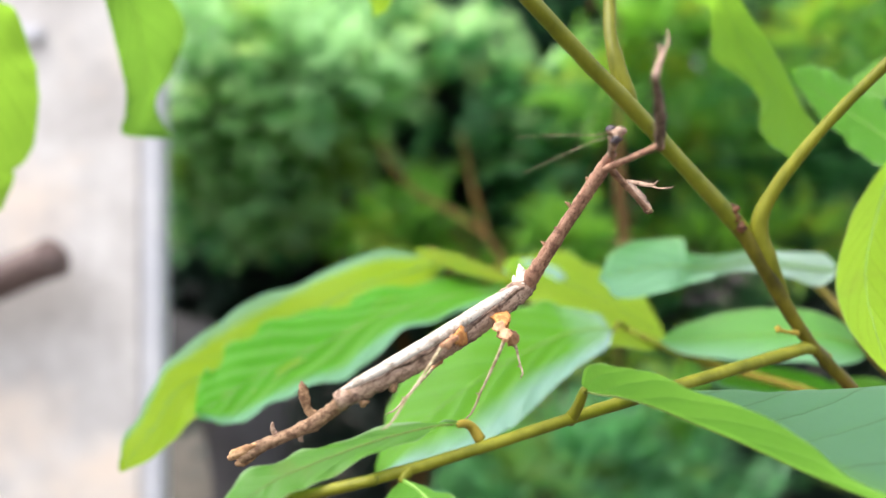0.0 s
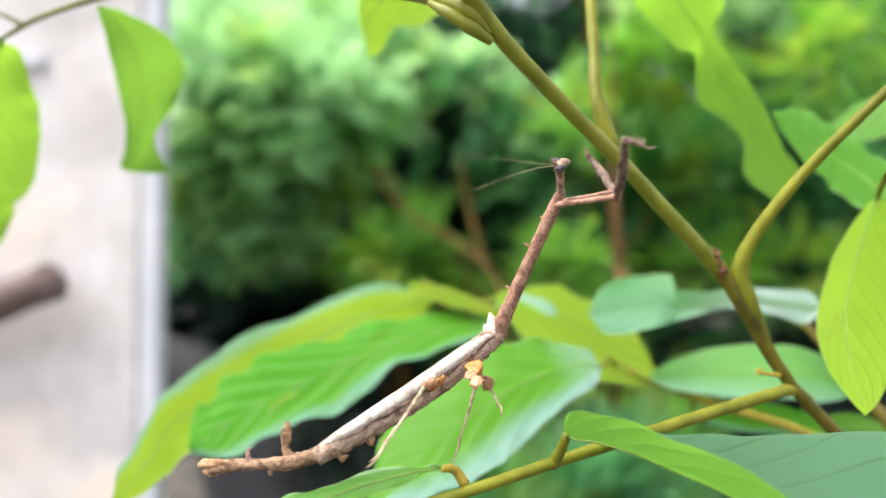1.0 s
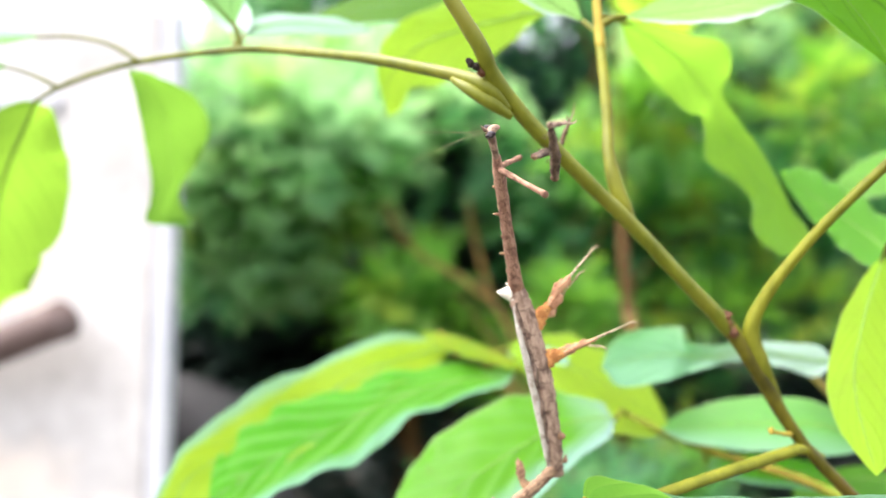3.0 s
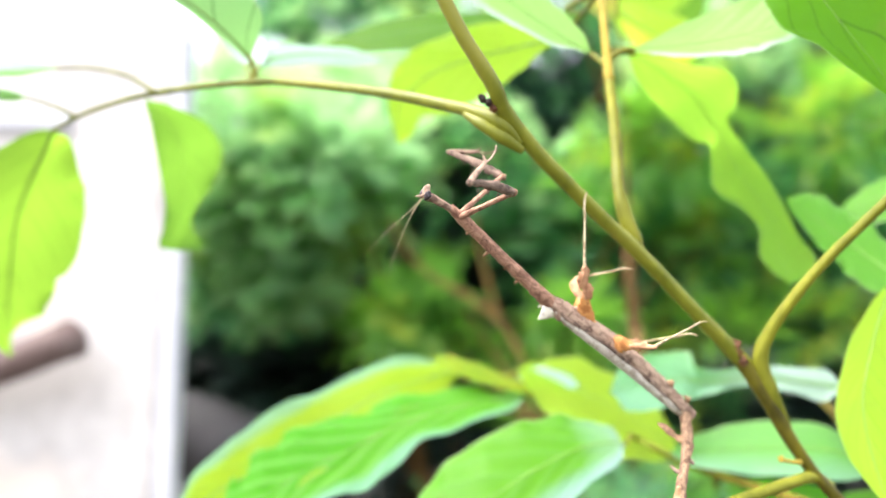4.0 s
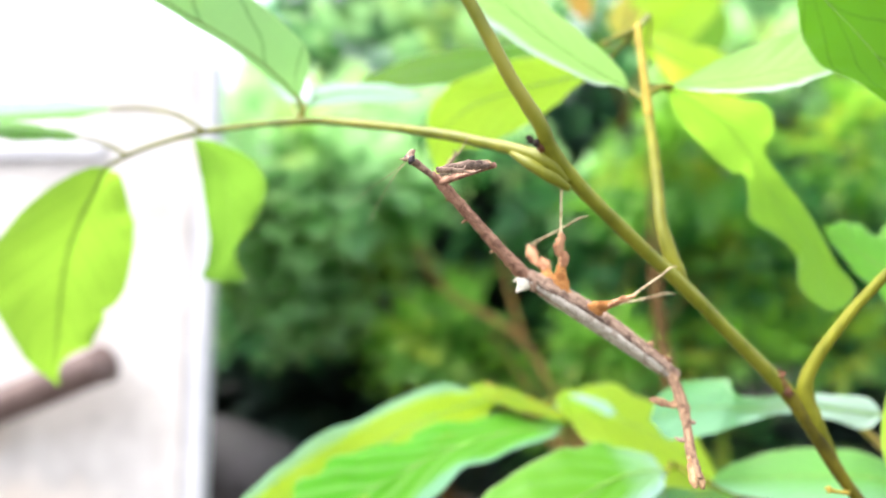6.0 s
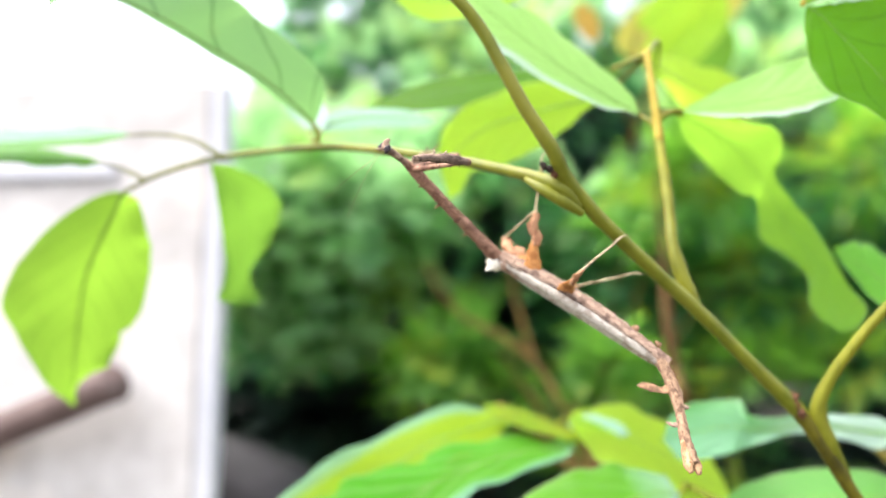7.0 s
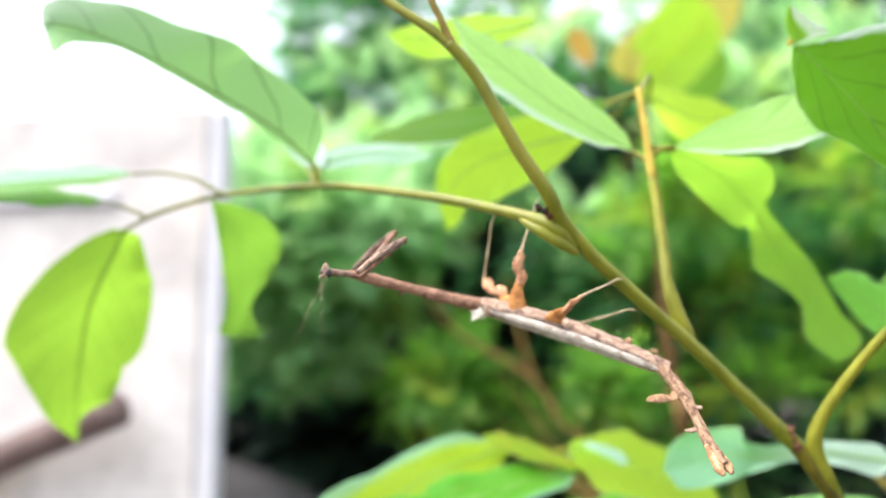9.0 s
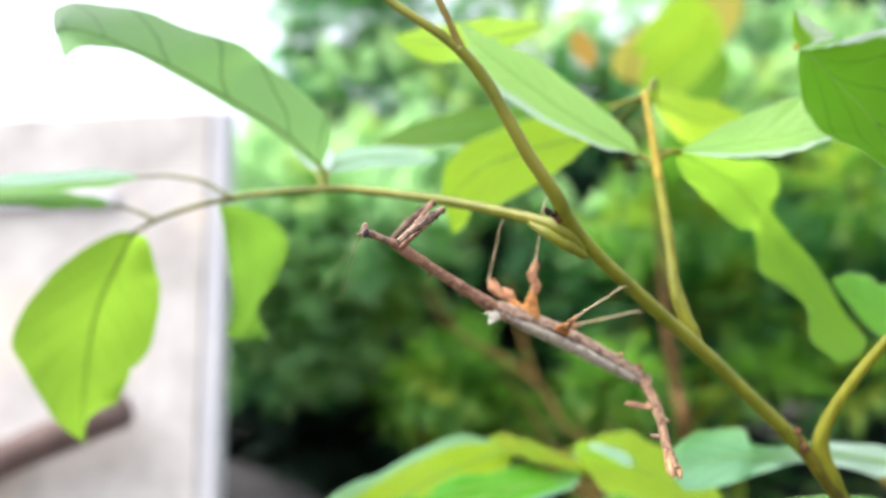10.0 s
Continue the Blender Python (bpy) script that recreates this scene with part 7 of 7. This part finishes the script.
    walk(p["foreleg_far_coxa"], [
        (0, pose(0.0430, 0.0012, -0.0006, -160.5, 56.4, 139.4)), (0.5, pose(0.0430, 0.0012, -0.0006, -155.7, 58.6, 140.4)),
        (1, pose(0.0430, 0.0012, -0.0006, 124.7, 47.3, 62.3)), (1.5, pose(0.0430, 0.0012, -0.0006, 141.9, 62.9, 80.1)),
        (2, pose(0.0430, 0.0012, -0.0006, 106.8, 22.7, 58.1)), (2.5, pose(0.0430, 0.0012, -0.0006, 145.4, 33.3, 95.4)),
        (2.7, pose(0.0430, 0.0012, -0.0006, 141.1, 17.3, 110.9)), (3.8, pose(0.0430, 0.0012, -0.0006, -178.9, 57.1, 117.7)),
        (4, pose(0.0430, 0.0012, -0.0006, -169.7, 60.5, 120.9)), (4.5, pose(0.0430, 0.0012, -0.0006, 170.5, 57.3, 112.4)),
        (5, pose(0.0430, 0.0012, -0.0006, -137.6, 57.9, 150.0)), (5.5, pose(0.0430, 0.0012, -0.0006, -149.9, 52.8, 133.9)),
        (6.8, pose(0.0430, 0.0012, -0.0006, -148.0, 44.2, 134.3)), (7, pose(0.0430, 0.0012, -0.0006, -148.2, 41.8, 136.3)),
        (7.5, pose(0.0430, 0.0012, -0.0006, -178.6, 39.8, 114.0)), (7.7, pose(0.0430, 0.0012, -0.0006, 164.9, 31.5, 108.3)),
        (8, pose(0.0430, 0.0012, -0.0006, 139.1, 21.0, 106.6)), (8.2, pose(0.0430, 0.0012, -0.0006, 150.6, 28.9, 108.9)),
        (8.5, pose(0.0430, 0.0012, -0.0006, 175.4, 39.4, 118.8)), (8.7, pose(0.0430, 0.0012, -0.0006, -142.4, 57.1, 129.2)),
        (9, pose(0.0430, 0.0012, -0.0006, -145.2, 49.8, 134.1)), (9.5, pose(0.0430, 0.0012, -0.0006, -125.3, 72.7, 148.7)),
        (10, pose(0.0430, 0.0012, -0.0006, -173.6, 57.1, 121.6)),
    ])
    walk(p["foreleg_far_femur"], [
        (0, pose(-0.0277, 0.0281, 0.0033, 119.4, -22.1, -130.4)), (0.5, pose(-0.0265, 0.0296, 0.0046, 150.6, -9.2, -139.4)),
        (1, pose(-0.0407, 0.0290, 0.0194, 105.4, -36.2, -130.9)), (1.5, pose(-0.0418, 0.0230, 0.0131, 125.5, -34.5, -129.4)),
        (2, pose(-0.0390, 0.0279, 0.0297, 158.1, -15.5, -157.0)), (2.5, pose(-0.0428, 0.0159, 0.0100, -149.1, 16.5, -133.4)),
        (2.7, pose(-0.0409, -0.0039, -0.0060, -117.4, 37.6, -96.0)), (3.8, pose(-0.0382, 0.0005, -0.0203, -159.4, 14.6, -113.8)),
        (4, pose(-0.0374, -0.0040, -0.0213, 175.2, -7.5, -133.2)), (4.5, pose(-0.0387, -0.0043, -0.0209, 169.5, -8.5, -107.6)),
        (5, pose(-0.0315, 0.0060, -0.0216, -166.4, 12.9, -131.8)), (5.5, pose(-0.0310, -0.0049, -0.0242, 144.5, -27.2, -110.6)),
        (6.8, pose(-0.0300, 0.0043, -0.0226, 154.5, -25.9, -139.5)), (7, pose(-0.0287, 0.0094, -0.0213, 154.5, -24.7, -145.2)),
        (7.5, pose(-0.0340, -0.0016, -0.0248, 137.4, -19.5, -109.9)), (7.7, pose(-0.0308, 0.0015, -0.0300, 145.8, 19.6, -77.3)),
        (7.85, pose(-0.0316, 0.0094, -0.0262, 120.0, 28.8, -50.0)), (8, pose(-0.0324, 0.0174, -0.0224, 98.2, 47.4, -25.7)),
        (8.1, pose(-0.0328, 0.0122, -0.0241, 127.4, 34.5, -45.9)), (8.2, pose(-0.0333, 0.0071, -0.0257, 157.4, 30.9, -69.1)),
        (8.5, pose(-0.0326, 0.0052, -0.0240, 130.5, -10.6, -98.9)), (8.7, pose(-0.0368, -0.0017, -0.0188, 145.7, -46.7, -145.2)),
        (9, pose(-0.0345, 0.0108, -0.0145, 149.8, -53.2, -162.8)), (9.5, pose(-0.0383, 0.0034, -0.0194, -167.2, -66.7, 159.6)),
        (10, pose(-0.0362, -0.0004, -0.0224, 133.3, -55.1, -116.1)),
    ])
    walk(p["foreleg_far_femur>tibia"], [
        (0, pose(0.0219, 0.0000, 0.0000, -109.2, -35.7, 166.4)), (0.5, pose(0.0219, 0.0000, 0.0000, -39.6, -55.5, 116.8)),
        (0.75, pose(0.0219, 0.0000, 0.0000, 16.3, -15.9, 109.5)), (1, pose(0.0219, 0.0000, 0.0000, 66.9, 13.2, 137.2)),
        (1.25, pose(0.0219, 0.0000, 0.0000, 109.3, 13.1, 146.1)), (1.5, pose(0.0219, 0.0000, 0.0000, 150.8, 7.2, 152.5)),
        (1.75, pose(0.0219, 0.0000, 0.0000, 89.2, 11.9, 142.3)), (2, pose(0.0219, 0.0000, 0.0000, 27.9, 5.3, 133.3)),
        (2.25, pose(0.0219, 0.0000, 0.0000, -22.9, -4.7, 137.4)), (2.5, pose(0.0219, 0.0000, 0.0000, -74.9, -7.8, 147.9)),
        (2.6, pose(0.0219, 0.0000, 0.0000, -17.8, -2.7, 122.8)), (2.7, pose(0.0219, 0.0000, 0.0000, 35.4, 20.7, 112.6)),
        (3.8, pose(0.0219, 0.0000, 0.0000, 36.5, 35.8, 105.1)), (3.867, pose(0.0219, 0.0000, 0.0000, 107.4, 48.0, 165.7)),
        (3.933, pose(0.0219, 0.0000, 0.0000, 155.6, 14.1, -157.7)), (4, pose(0.0219, 0.0000, 0.0000, -177.2, -31.1, -152.7)),
        (4.5, pose(0.0219, 0.0000, 0.0000, -95.5, -42.5, 144.5)), (4.75, pose(0.0219, 0.0000, 0.0000, -144.0, -25.3, 167.4)),
        (5, pose(0.0219, 0.0000, 0.0000, 180.0, 0.0, 170.1)), (5.5, pose(0.0219, 0.0000, 0.0000, -168.6, -51.6, -145.9)),
        (6.8, pose(0.0219, 0.0000, 0.0000, -161.9, -18.4, 175.5)), (7, pose(0.0219, 0.0000, 0.0000, -160.4, -21.2, 178.6)),
        (7.5, pose(0.0219, 0.0000, 0.0000, -171.8, -26.1, -151.9)), (7.7, pose(0.0219, 0.0000, 0.0000, -154.1, -16.8, -172.2)),
        (8, pose(0.0219, 0.0000, 0.0000, 179.3, 0.3, -161.0)), (8.2, pose(0.0219, 0.0000, 0.0000, 149.6, 14.4, -170.6)),
        (8.5, pose(0.0219, 0.0000, 0.0000, -168.4, -13.0, -173.0)), (8.7, pose(0.0219, 0.0000, 0.0000, 180.0, -15.4, -164.0)),
        (9, pose(0.0219, 0.0000, 0.0000, 179.7, -9.0, -157.4)), (9.5, pose(0.0219, 0.0000, 0.0000, 180.0, -9.0, 174.6)),
        (10, pose(0.0219, 0.0000, 0.0000, -179.7, -11.3, -154.4)),
    ])


motions()
